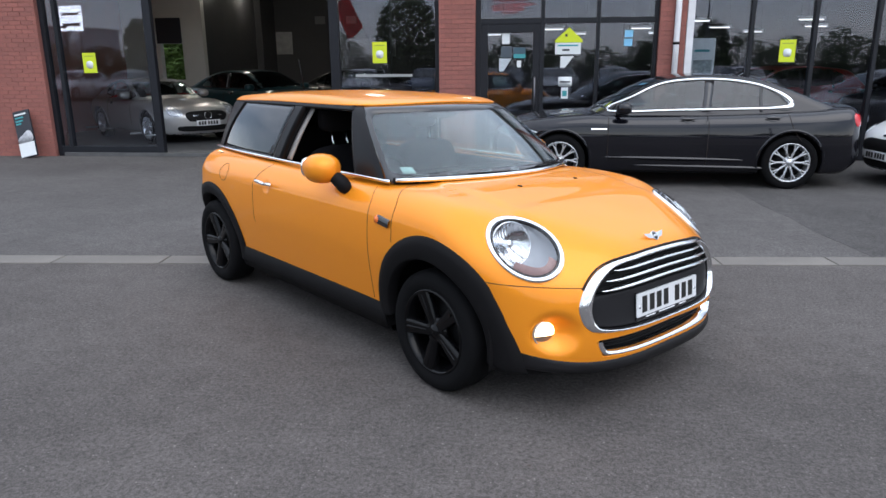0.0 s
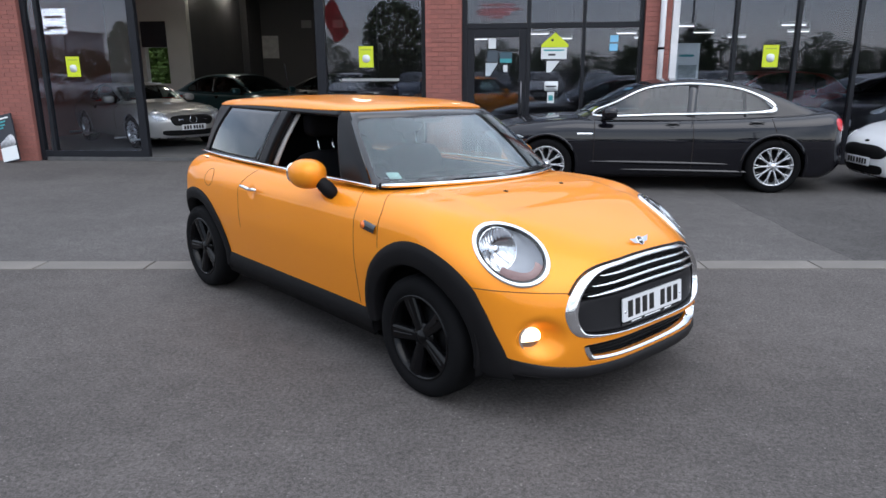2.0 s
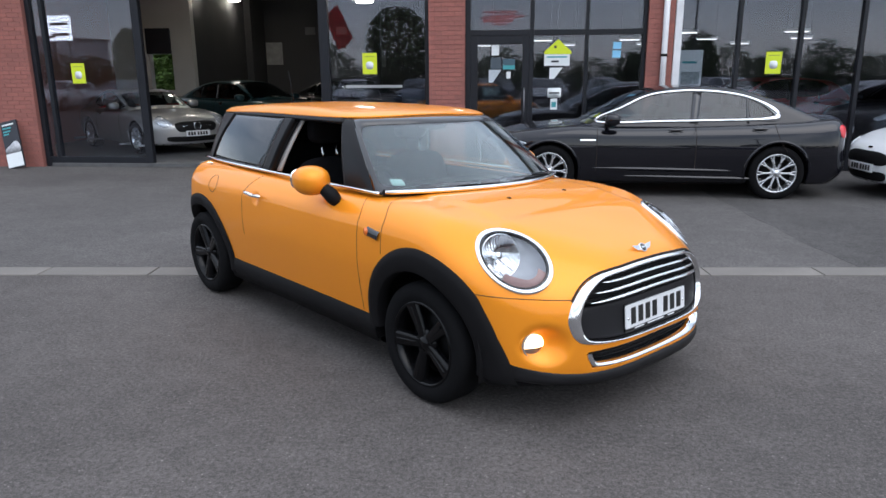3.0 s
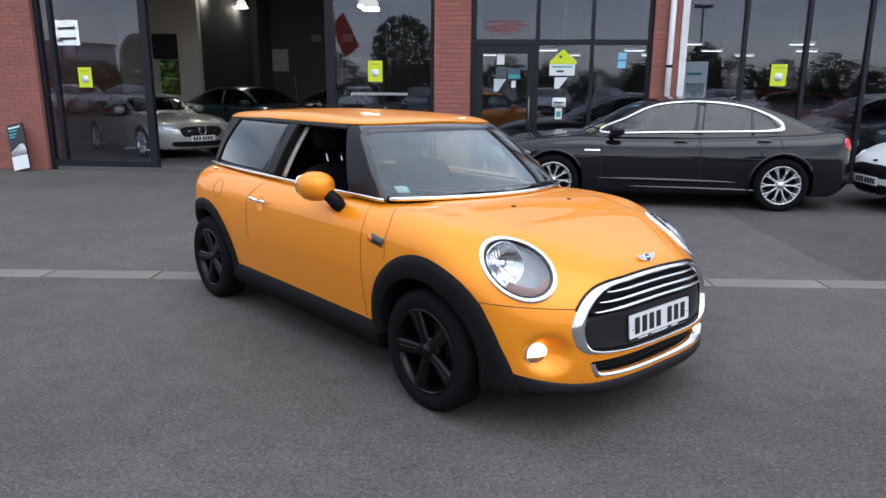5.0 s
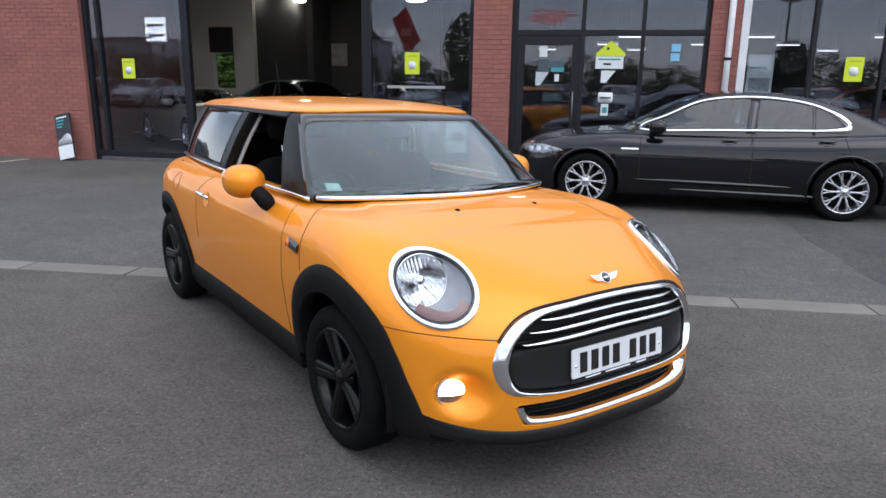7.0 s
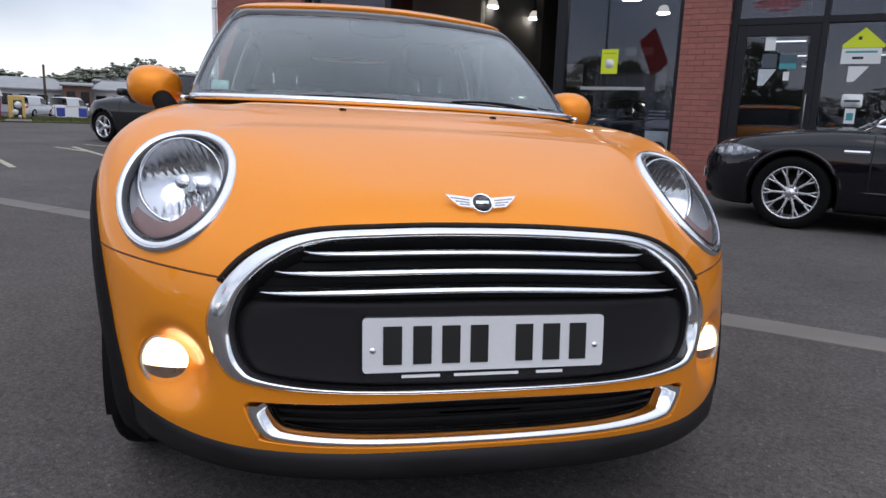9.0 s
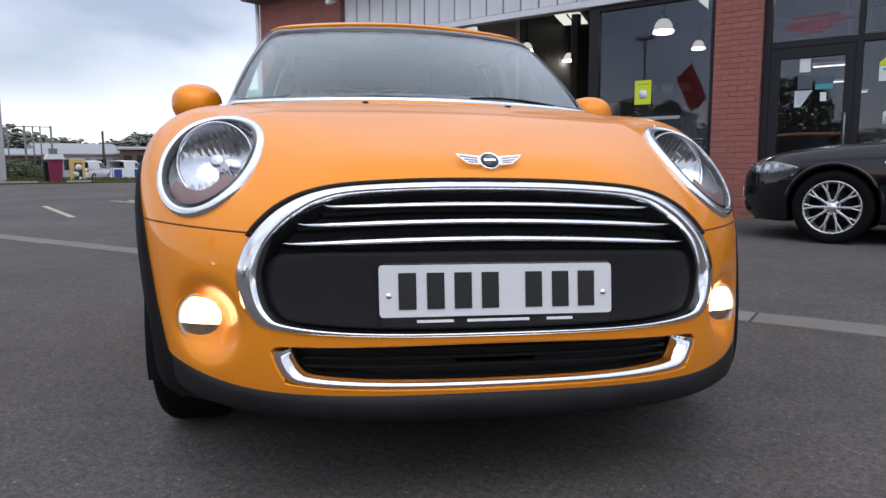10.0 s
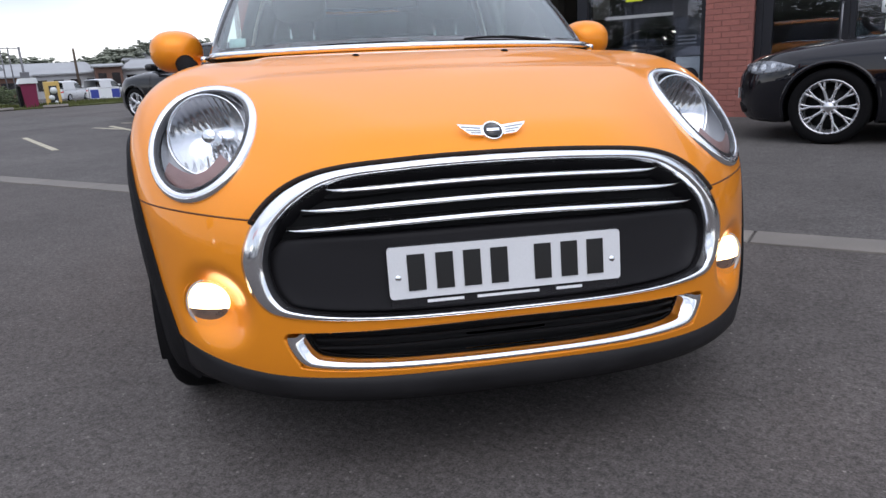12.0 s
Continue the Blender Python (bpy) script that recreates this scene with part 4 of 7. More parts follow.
hp("screen_moulding", tube(base + (0.016, 0, 0.006), 0.012, 8), CHROME, None, "chrome strip along the base of the windscreen")
hp("scuttle", tube(base + (-0.004, 0, 0.0), 0.018, 8), BLACK_PLASTIC)
# the roof skin: its rim is a nearly level line round the cabin
ra = np.linspace(0, 2 * np.pi, 160, endpoint=False)
rd = np.stack([np.cos(ra), np.sin(ra), 0 * ra], -1)
rim_z = 1.338 + 0.018 * np.clip(np.cos(ra), 0, 1) ** 6 - 0.035 * np.clip(-np.cos(ra), 0, 1) ** 3
rim = meet(car_cabin, np.stack([np.full(160, -1.75), 0 * ra, rim_z], -1), rd * (1.35, 1, 1), 1.4)


def roof_rows(scales, lift):
    flat = np.stack([(rim - (-1.75, 0, 0)) * (k, k, 0) + (-1.75, 0, 1.9) for k in scales])
    p = meet(car_cabin, flat.reshape(-1, 3), (0, 0, -1), 1.4)
    return (p + slope(car_cabin, p) * lift).reshape(len(scales), 160, 3)


scales = (0.992, 0.975, 0.95, 0.91, 0.85, 0.75, 0.6, 0.4, 0.2, 0.01)
edge = [rim + slope(car_cabin, rim) * 0.008 + (0, 0, dz) for dz in (-0.003, 0.0)]
rows = np.concatenate([[rim - slope(car_cabin, rim) * 0.03 + (0, 0, -0.004)], edge, roof_rows(scales, 0.008)])
hp("roof", (rows.reshape(-1, 3), grid_faces(len(rows), 160, True, False, True)), ORANGE)
rows = roof_rows((0.96, 0.8, 0.5, 0.2, 0.01), -0.03)
hp("roof_lining", (rows.reshape(-1, 3), grid_faces(5, 160, True)), surface("pale_roof_lining", (0.30, 0.29, 0.28), 0.9, grain=(200, 0.1)))
rows = np.array([[(-3.6, u * (0.50 - 0.05 * v), 0.97 + 0.36 * v) for u in np.linspace(-1, 1, 20)] for v in np.linspace(0, 1, 10)])
hp("rear_window", skin(car_cabin, rows, (1, 0, 0), (10, 20), 0.0, 0.006), DARK_GLASS)
# roof aerial
base_z = float(roof_line(np.array(-2.65))) + 0.003
aerial = hp("roof_aerial", blob(-2.62, 0.06, base_z, 0.07, 0.03, 0.026, n=12), BLACK_PLASTIC)
hp("aerial_mast", tube([(-2.64, 0.06, base_z + 0.015), (-2.70, 0.06, base_z + 0.26)], [0.005, 0.003], 8), BLACK_PLASTIC, aerial)
# wipers
for y0, y1 in ((0.50, 0.16), (-0.02, -0.24)):
    t = np.linspace(0, 1, 14)
    pts = line_on(car_cabin, np.stack([np.full(14, 1.3), y0 + (y1 - y0) * t, 0.984 + (0.016 if y0 > 0.3 else 0.006) * np.sin(t * 2.4)], -1), (-1, 0, 0), 0.014)
    hp("wiper", tube(pts, np.linspace(0.007, 0.003, 14), 8), BLACK_PLASTIC)
    hp("wiper_blade", tube(line_on(car_cabin, np.stack([np.full(14, 1.3), y0 - 0.03 + (y1 - 0.06 - y0) * t, 0.988 + 0.008 * np.sin(t * 2.4)], -1), (-1, 0, 0), 0.006), 0.004, 6), RUBBER)
# tax-disc style sticker and mirror on the screen
rows = np.array([[(-0.632 + u * 0.058, 1.012 + 0.030 * v) for u in (0, 1)] for v in (0, 1)])
hp("windscreen_sticker", front_skin(car_cabin, rows, (-0.006, -0.006), 0.002, False), surface("pale_sticker", (0.62, 0.72, 0.72), 0.5, grain=(80, 0.1)))
hp("interior_mirror", blob(-0.87, 0, 1.295, 0.03, 0.12, 0.035, 0.7, 0.7, 14), BLACK_PLASTIC)

# cabin interior
for s in (-1, 1):
    seat = hp("front_seat", moved(blob(0, 0, 0, 0.11, 0.25, 0.31, 0.45, 0.5, 20), Matrix.Translation((-1.42, s * 0.36, 0.76)) @ pose(0, 0, 0, 0, -14, 0)), SEAT_CLOTH, None, "dark cloth front seat with headrest")
    hp("seat_cushion", blob(-1.14, s * 0.36, 0.50, 0.27, 0.25, 0.10, 0.5, 0.5, 16), SEAT_CLOTH, seat)
    hp("headrest", moved(blob(0, 0, 0, 0.06, 0.13, 0.085, 0.55, 0.6, 16), Matrix.Translation((-1.52, s * 0.36, 1.235))), SEAT_CLOTH, seat)
    for d in (-0.055, 0.055):
        hp("headrest_post", tube([(-1.47, s * 0.36 + d, 1.02), (-1.51, s * 0.36 + d, 1.17)], 0.007, 8), CHROME, seat)
hp("rear_bench", blob(-2.3, 0, 0.78, 0.14, 0.58, 0.34, 0.4, 0.4, 16), SEAT_CLOTH)
hp("dashboard", blob(-0.70, 0, 0.83, 0.26, 0.64, 0.125, 0.5, 0.35, 20), BLACK_PLASTIC)
wheel_pts = [(-1.02 + 0.06 * math.sin(a), -0.36 + 0.175 * math.cos(a), 0.87 + 0.165 * math.sin(a)) for a in np.linspace(0, 2 * np.pi, 40)]
hp("steering_wheel", tube(wheel_pts, 0.016, 10, False), BLACK_PLASTIC)
hp("cabin_floor", span(-2.9, -0.3, -0.74, 0.74, 0.24, 0.27), BLACK_PLASTIC)
for s in (-1, 1):
    hp("door_card", span(-2.6, -0.45, s * 0.66, s * 0.72, 0.28, 0.945, 0.015), BLACK_PLASTIC)
hp("bulkhead", span(-0.47, -0.43, -0.70, 0.70, 0.28, 0.93), BLACK_PLASTIC)


# wheels
def spoke(r0, r1, w0, w1, y0, y1, depth):
    """One tapering spoke along +x, crowned towards the outside (-y)."""
    rows = []
    for k in np.linspace(0, 1, 6):
        r, w, y = r0 + (r1 - r0) * k, w0 + (w1 - w0) * k, y0 + (y1 - y0) * k
        rows.append([(r, y + depth, -w), (r, y + 0.004, -w), (r, y, -w * 0.6), (r, y, w * 0.6), (r, y + 0.004, w), (r, y + depth, w)])
    v = np.array(rows).reshape(-1, 3)
    return v, grid_faces(6, 6)


def make_wheel(name, parent, x, y, s, radius, rim_r, width, rim_mat, spokes, sunk=0.03):
    """A wheel standing at (x, y): tyre, rim and spokes; s: which side its face shows to."""
    m = Matrix.Translation((x, y, radius)) @ (pose(0, 0, 0) if s < 0 else pose(0, 0, 0, 0, 0, 180))
    w = width
    tyre_p = [(rim_r - 0.004, 0.012), (rim_r + 0.012, 0.002), (rim_r + 0.03, -0.004), (radius - 0.045, -0.005), (radius - 0.018, 0.004), (radius - 0.004, 0.022), (radius, 0.045), (radius, w - 0.045), (radius - 0.006, w - 0.02), (rim_r, w)]
    wheel = part(name, moved(lathe(tyre_p, 64), m), RUBBER, parent, "black tyre on an alloy wheel")
    rim_p = [(rim_r + 0.006, 0.010), (rim_r + 0.002, 0.002), (rim_r - 0.006, 0.002), (rim_r - 0.012, 0.012), (rim_r - 0.03, 0.06), (rim_r - 0.035, w * 0.9)]
    part("rim", moved(lathe(rim_p, 56), m), rim_mat, wheel)
    part("brake_disc", moved(lathe([(0.02, 0.085), (rim_r * 0.66, 0.085), (rim_r * 0.66, 0.10), (rim_r * 0.93, 0.12), (rim_r * 0.93, 0.13)], 40), m), GRILLE_BLACK, wheel)
    part("hub", moved(lathe([(0.075, 0.06), (0.07, sunk), (0.045, sunk - 0.008), (0.032, sunk - 0.010), (0.03, sunk - 0.016), (0.002, sunk - 0.018)], 32), m), rim_mat, wheel)
    for angle, geo in spokes:
        part("spoke", moved(geo, m @ pose(0, 0, 0, 0, angle, 0)), rim_mat, wheel)
    for k in range(5):
        a = 2 * np.pi * k / 5 + 0.3
        part("wheel_bolt", moved(blob(0.052 * math.cos(a), sunk - 0.004, 0.052 * math.sin(a), 0.009, 0.006, 0.009, n=6), m), BLACK_PLASTIC, wheel)
    return wheel


five = [(72 * k + 30, spoke(0.035, 0.207, 0.024, 0.040, 0.020, 0.004, 0.045)) for k in range(5)] + [(72 * k + 30, spoke(0.06, 0.19, 0.004, 0.007, 0.016, 0.001, 0.01)) for k in range(5)]
for ax in (AXLE_F, AXLE_R):
    for s in (-1, 1):
        make_wheel("wheel", hatch, ax, s * TRACK, s, WHEEL_R, 0.212, 0.195, RIM_BLACK, five)


# ---- other cars, from one builder ----
def paint(name, base, rough=0.3, metal=0.4):
    return surface(name, base, rough, metal, 0.8, spec=0.15, grain=(700, 0.06), stain=(1.2, 0.04))


TAIL_RED = surface("red_tail_lamp", (0.55, 0.012, 0.02), 0.18, 0, 0.7, stain=(30, 0.15))
GREY_PAINT = surface("graphite_car_paint", (0.0055, 0.0055, 0.0085), 0.3, 0.2, 1.0, spec=0.05, grain=(700, 0.06), stain=(1.2, 0.04))
CARD_LAMP = surface("grey_lamp_interior", (0.30, 0.31, 0.33), 0.3, 0.6, stain=(20, 0.4))
LAMP_CLEAR = surface("bright_headlamp_unit", (0.72, 0.74, 0.77), 0.25, 0.4, 0.3, stain=(25, 0.3))


def make_car(name, m, label, skin_mat, spec, fine=1.0, group=""):
    """A car from its curves. spec: half width, top, roof, nose and tail shapes, wheelbase, wheels, window outline, and lamps."""
    car = thing(name, m, label, "car", group)
    W, top_c, roof_c, cab_c = spec["width"], spec["top"], spec["roof"], spec["cabin"]
    nose_x, tail_x, belt = spec["nose"], spec["tail"], spec["belt"]
    flank = curve((0.12, -0.10), (0.25, -0.045), (0.45, -0.01), (0.62, 0.0), (0.75, -0.008), (0.88, -0.03), (1.0, -0.07))
    base = spec["base"]

    def body(p):
        x, y, z = p[..., 0], np.abs(p[..., 1]), p[..., 2]
        side = y - W(x) - flank(z)
        top = z - top_c(x) + 0.05 * y**2
        front = (x - nose_x(z) + spec["bow"] * y**3) / np.sqrt(1 + (2.5 * spec["bow"] * y**2) ** 2)
        rear = -x + tail_x(z) + 0.22 * y**3
        f = smax(side, top, 0.14)
        f = smax(f, front, 0.12)
        f = smax(f, rear, 0.14)
        return smax(f, base - z, 0.05)

    def cabin(p):
        x, y, z = p[..., 0], np.abs(p[..., 1]), p[..., 2]
        top = (z - roof_c(x + 0.16 * y**2) + 0.08 * y**2) * 0.85
        side = (y - cab_c(x) + spec["lean"] * (z - belt)) * 0.93
        return smax(top, side, 0.09)

    n = int(120 * fine)
    bx0, bx1 = float(tail_x(0.7)), float(nose_x(0.6))
    v, f, nn = hull(body, 0.05 / fine, n, 0.55, int(24 * fine), bx1 - 0.8, bx0 + 0.7, int(36 * fine))
    c = v[f].mean(1)
    cut = np.zeros(len(c), bool)
    for ax in (0.0, -spec["wheelbase"]):
        cut |= (np.hypot(c[:, 0] - ax, c[:, 2] - spec["wheel"]) < spec["wheel"] + 0.055) & (np.abs(c[:, 1]) > 0.45)
    low = c[:, 2] < base + 0.02
    part("body", subset(v, f, nn, ~cut & ~low), skin_mat, car)
    part("underbody", subset(v, f, nn, ~cut & low), BLACK_PLASTIC, car)
    # cabin shell without its windows
    xa, xb = spec["cab_x"]
    a = np.linspace(0.0, np.pi, int(90 * fine))
    xs = np.arange(xa, xb, -0.03 / fine)
    d = np.stack([0 * a, np.cos(a), np.sin(a)], -1)
    o = np.concatenate([np.tile((x, 0, belt - 0.04), (len(a), 1)) for x in xs])
    v = meet(cabin, o, np.tile(d, (len(xs), 1)), 1.4, 60)
    f = np.array(grid_faces(len(xs), len(a), flip=True))
    nn, c = slope(cabin, v), v[f].mean(1)
    win = loop(spec["window"], 80)
    mid = win.mean(0)
    steep = np.abs(slope(cabin, c)[:, 1]) > 0.5
    gap = steep & in_outline(c[:, [0, 2]], mid + (win - mid) * 0.985)
    ws0, ws1, rs0, rs1 = spec["screens"]
    half = lambda x: cab_c(x) - spec["lean"] * (roof_c(x) - belt) - 0.07
    ys = np.abs(c[:, 1])
    xx = c[:, 0] + 0.16 * ys**2
    gap |= ~steep & (xx < ws0) & (xx > ws1) & (ys < half(c[:, 0]))
    gap |= ~steep & (c[:, 0] < rs0) & (c[:, 0] > rs1) & (ys < half(c[:, 0]))
    part("cabin_shell", subset(v, f, nn, ~gap), skin_mat, car)
    for nm, x0, x1, q in (("windscreen", ws0 + 0.02, ws1 - 0.02, 0.16), ("rear_window", rs0 + 0.02, rs1 - 0.02, 0.0)):
        rows = np.array([[(x0 + (x1 - x0) * k - q * (u * float(half(x0 + (x1 - x0) * k))) ** 2, u * (float(half(x0 + (x1 - x0) * k)) + 0.02), 2.2) for u in np.linspace(-1, 1, 16)] for k in np.linspace(0, 1, 12)])
        part(nm, skin(cabin, rows, (0, 0, -1), (12, 16), -0.002, 0.005), spec["glass"], car)
    for s in (-1, 1):
        rows = rings_of(win, (1.0, 0.8, 0.5, 0.2, 0.02))
        part("side_window", side_skin(cabin, rows, -0.004, s, 0, True)[:2], spec["glass"], car)
        line = line_on(cabin, np.stack([win[:, 0], np.full(len(win), s * 1.4), win[:, 1]], -1), (0, -s, 0), 0.002)
        wide = np.concatenate([line, line[:2]])
        radii = spec["trim_r"] + (0.022 * np.exp(-(((wide[:, 0] - win[:, 0].min() - 0.04) / 0.13) ** 2)) if spec["trim"] is CHROME else 0) + 0 * wide[:, 0]
        part("window_trim", tube(wide, list(radii), 8, False), spec["trim"], car, "bright window surround" if spec["trim"] is CHROME else "")
        for px, lean_x, pw in spec["pillars"]:
            zs = np.linspace(belt + 0.0, min(spec["pillar_top"], win[np.abs(win[:, 0] - px + 0.04) < 0.15][:, 1].max() - 0.012), 8)
            rows = np.array([[(px - lean_x * (z - belt) + u * pw, z) for u in (-1, 0, 1)] for z in zs])
            part("door_pillar", side_skin(cabin, rows, 0.003, s, 0.03), BLACK_GLOSS, car)
        for px, z0, z1, bend in spec["seams"]:
            zs = np.linspace(z0, z1, 16)
            pts = np.stack([px + bend * (zs - z0) ** 2, np.full(16, s * 1.4), zs], -1)
            part("panel_gap", tube(line_on(body, pts, (0, -s, 0), 0.0), 0.004, 6), SEAM, car)
        for hx, hz in spec["handles"]:
            pts = line_on(body, np.stack([np.linspace(hx + 0.09, hx - 0.09, 8), np.full(8, s * 1.4), np.full(8, hz)], -1), (0, -s, 0), 0.025)
            a = np.linspace(0, 2 * np.pi, 24)
            cup = np.stack([np.stack([hx + 0.055 * k * np.cos(a), hz + 0.036 * k * np.sin(a)], -1) for k in (1, 0.9, 0.5, 0.05)])
            part("handle_cup", side_skin(body, cup, (0.001, 0.004, 0.003, 0.002), s, 0, True)[:2], BLACK_GLOSS, car)
            part("door_handle", tube(pts, [0.008, 0.013, 0.014, 0.014, 0.014, 0.014, 0.013, 0.008], 8), spec["handle_mat"], car)
        mx, my, mz = spec["mirror"]
        mir = part("door_mirror", blob(mx, s * my, mz, 0.10, 0.125, 0.078, 0.7, 0.8, 14), skin_mat, car)
        part("mirror_arm", tube([(mx + 0.06, s * (my - 0.2), mz - 0.07), (mx + 0.02, s * (my - 0.07), mz - 0.04)], 0.03, 8), BLACK_PLASTIC, mir)
        for nm, pts, way, mat in (("headlamp", spec["headlamp"], (-1, 0, 0), None), ("tail_lamp", spec["tail_lamp"], (1, 0, 0), TAIL_RED)):
            if pts is None:
                continue
            o = loop(pts, 48)
            ctr = o.mean(0)
            rows = np.stack([ctr + (o - ctr) * k for k in (1.0, 0.96, 0.7, 0.4, 0.05)])
            x_at = 1.6 if way[0] < 0 else -spec["wheelbase"] - 2.0
            og = np.stack([np.full(rows.shape[:2], x_at), rows[..., 0] * s, rows[..., 1]], -1)
            dirs = np.array((way[0], -0.75 * s, 0)) / 1.25
            og[..., 1] += 0.75 * s * (abs(x_at - (0.75 if way[0] < 0 else -spec["wheelbase"] - 0.95)))
            lift = np.repeat(np.array([0.001, 0.006, 0.01, 0.012, 0.012])[:, None], 48, 1)
            lamp = part(nm, skin(body, og, dirs, rows.shape[:2], lift, 0, True, 4.0)[:2], mat or LAMP_CLEAR, car)
            if mat is None:
                part("lamp_lens", skin(body, og, dirs, rows.shape[:2], lift + 0.008, 0, True, 4.0), LENS, lamp)
        if spec.get("side_lamp"):
            o = loop(spec["side_lamp"], 48)
            q = rings_of(o, (1.0, 0.96, 0.7, 0.4, 0.05))
            lamp = part("headlamp", side_skin(body, q, (0.001, 0.006, 0.008, 0.009, 0.009), s, 0, True)[:2], CARD_LAMP, car, "clear wrap-round headlamp")
            part("lamp_lens", side_skin(body, q, (0.008, 0.014, 0.016, 0.017, 0.017), s, 0, True), LENS, lamp)
            for kx, kz, kr in ((0.70, 0.700, 0.033), (0.60, 0.712, 0.033), (0.50, 0.722, 0.026)):
                ring = polar(kx, kz, (kr, kr * 0.8, 0.002), 0, 360, 18)
                part("projector", side_skin(body, ring, (0.012, 0.015, 0.010), s)[:2], LAMP_CLEAR, lamp)
        if spec.get("vent"):
            vx, vz, vw = spec["vent"]
            rows = np.array([[(vx - vw * k, vz + 0.016 * j) for k in np.linspace(0, 1, 8)] for j in (-1, -0.6, 0.6, 1)])
            part("side_vent", side_skin(body, rows, (0.001, 0.010, 0.010, 0.001), s)[:2], CHROME, car, "chrome side vent")
        if spec.get("rub"):
            x0, x1, z0 = spec["rub"]
            xs2 = np.linspace(x0, x1, 24)
            fade = np.sin(np.linspace(0, np.pi, 24)) ** 0.4
            for dx, dz in ((0.0, 0.0), (-0.42, -0.105)):
                rows = np.stack([np.stack([xs2 + dx, z0 + dz + k * fade + 0.012 * np.linspace(1, -1, 24)], -1) for k in (-0.03, -0.012, 0, 0.008, 0.022)])
                lift = np.array([0.0, 0.014, 0.024, 0.020, -0.001])[:, None] * fade[None]
                o2 = np.stack([rows[..., 0], np.full(rows.shape[:2], s * 1.4), rows[..., 1]], -1)
                part("sill_crease", skin(body, o2, (0, -s, 0), rows.shape[:2], lift)[:2], skin_mat, car)
        for ax in (0.0, -spec["wheelbase"]):
            t = np.radians(np.linspace(-20, 200, 26))
            r0 = spec["wheel"] + 0.05
            o2 = np.stack([ax + (r0 + 0.012) * np.cos(t), np.full(26, s * 1.4), spec["wheel"] + (r0 + 0.012) * np.sin(t)], -1)
            part("arch_lip", tube(line_on(body, o2, (0, -s, 0), -0.004), 0.02, 8), skin_mat if spec["lip"] else BLACK_PLASTIC, car)
            ring = [np.stack([ax + r * np.cos(t), np.full(26, s * y), spec["wheel"] + r * np.sin(t)], -1) for r, y in ((r0, float(W(ax)) - 0.06), (r0, 0.55), (0.05, 0.52))]
            part("wheel_housing", (np.concatenate(ring), grid_faces(3, 26)), BLACK_PLASTIC, car)
            make_wheel("wheel", car, ax, s * (float(W(ax)) - 0.012), s, spec["wheel"], spec["rim"], 0.21, RIM_SILVER, spec["spokes"])
    for nm, pts, mat in spec["front"]:
        o = loop(pts, 80, True)
        rows = rings_of(o, (1.0, 0.97, 0.85, 0.7, 0.55, 0.4, 0.25, 0.1, 0.01))
        part(nm, front_skin(body, rows, (0.002,) + (0.010,) * 8)[:2], mat, car)
    part("plate", span(float(nose_x(0.42)) + 0.012, float(nose_x(0.42)) + 0.022, -0.26, 0.26, spec["plate_z"] - 0.055, spec["plate_z"] + 0.055, 0.003), PLATE_WHITE, car)
    for k in (-0.18, -0.12, -0.06, 0.0, 0.08, 0.14, 0.2):
        part("plate_bar", box(float(nose_x(0.42)) + 0.0235, -k, spec["plate_z"], 0.002, 0.042, 0.07), INK, car, smooth=False)
    part("cabin_floor", span(xb + 0.4, xa - 0.4, -0.66, 0.66, 0.3, 0.34), BLACK_PLASTIC, car)
    for sx in spec["seats"]:
        for s in (-1, 1):
            st = part("seat", moved(blob(0, 0, 0, 0.1, 0.24, 0.32, 0.45, 0.5, 10), Matrix.Translation((sx, s * 0.36, belt - 0.12)) @ pose(0, 0, 0, 0, -14, 0)), SEAT_CLOTH, car)
            part("headrest", blob(sx - 0.1, s * 0.36, belt + 0.27, 0.06, 0.12, 0.08, 0.6, 0.6, 8), SEAT_CLOTH, st)
    part("dashboard", blob(ws0 - 0.35, 0, belt - 0.1, 0.25, 0.62, 0.12, 0.5, 0.4, 12), BLACK_PLASTIC, car)
    return car


def y_spokes(count):
    """Spokes that fork half way out."""
    out = []
    for k in range(count):
        out.append((360 / count * k, spoke(0.045, 0.15, 0.012, 0.011, 0.022, 0.012, 0.03)))
        for d in (-14, 14):
            out.append((360 / count * k, moved(spoke(0.0, 0.098, 0.0075, 0.009, 0.012, 0.010, 0.03), Matrix.Translation((0.142, 0, 0)) @ pose(0, 0, 0, 0, d, 0))))
    return out


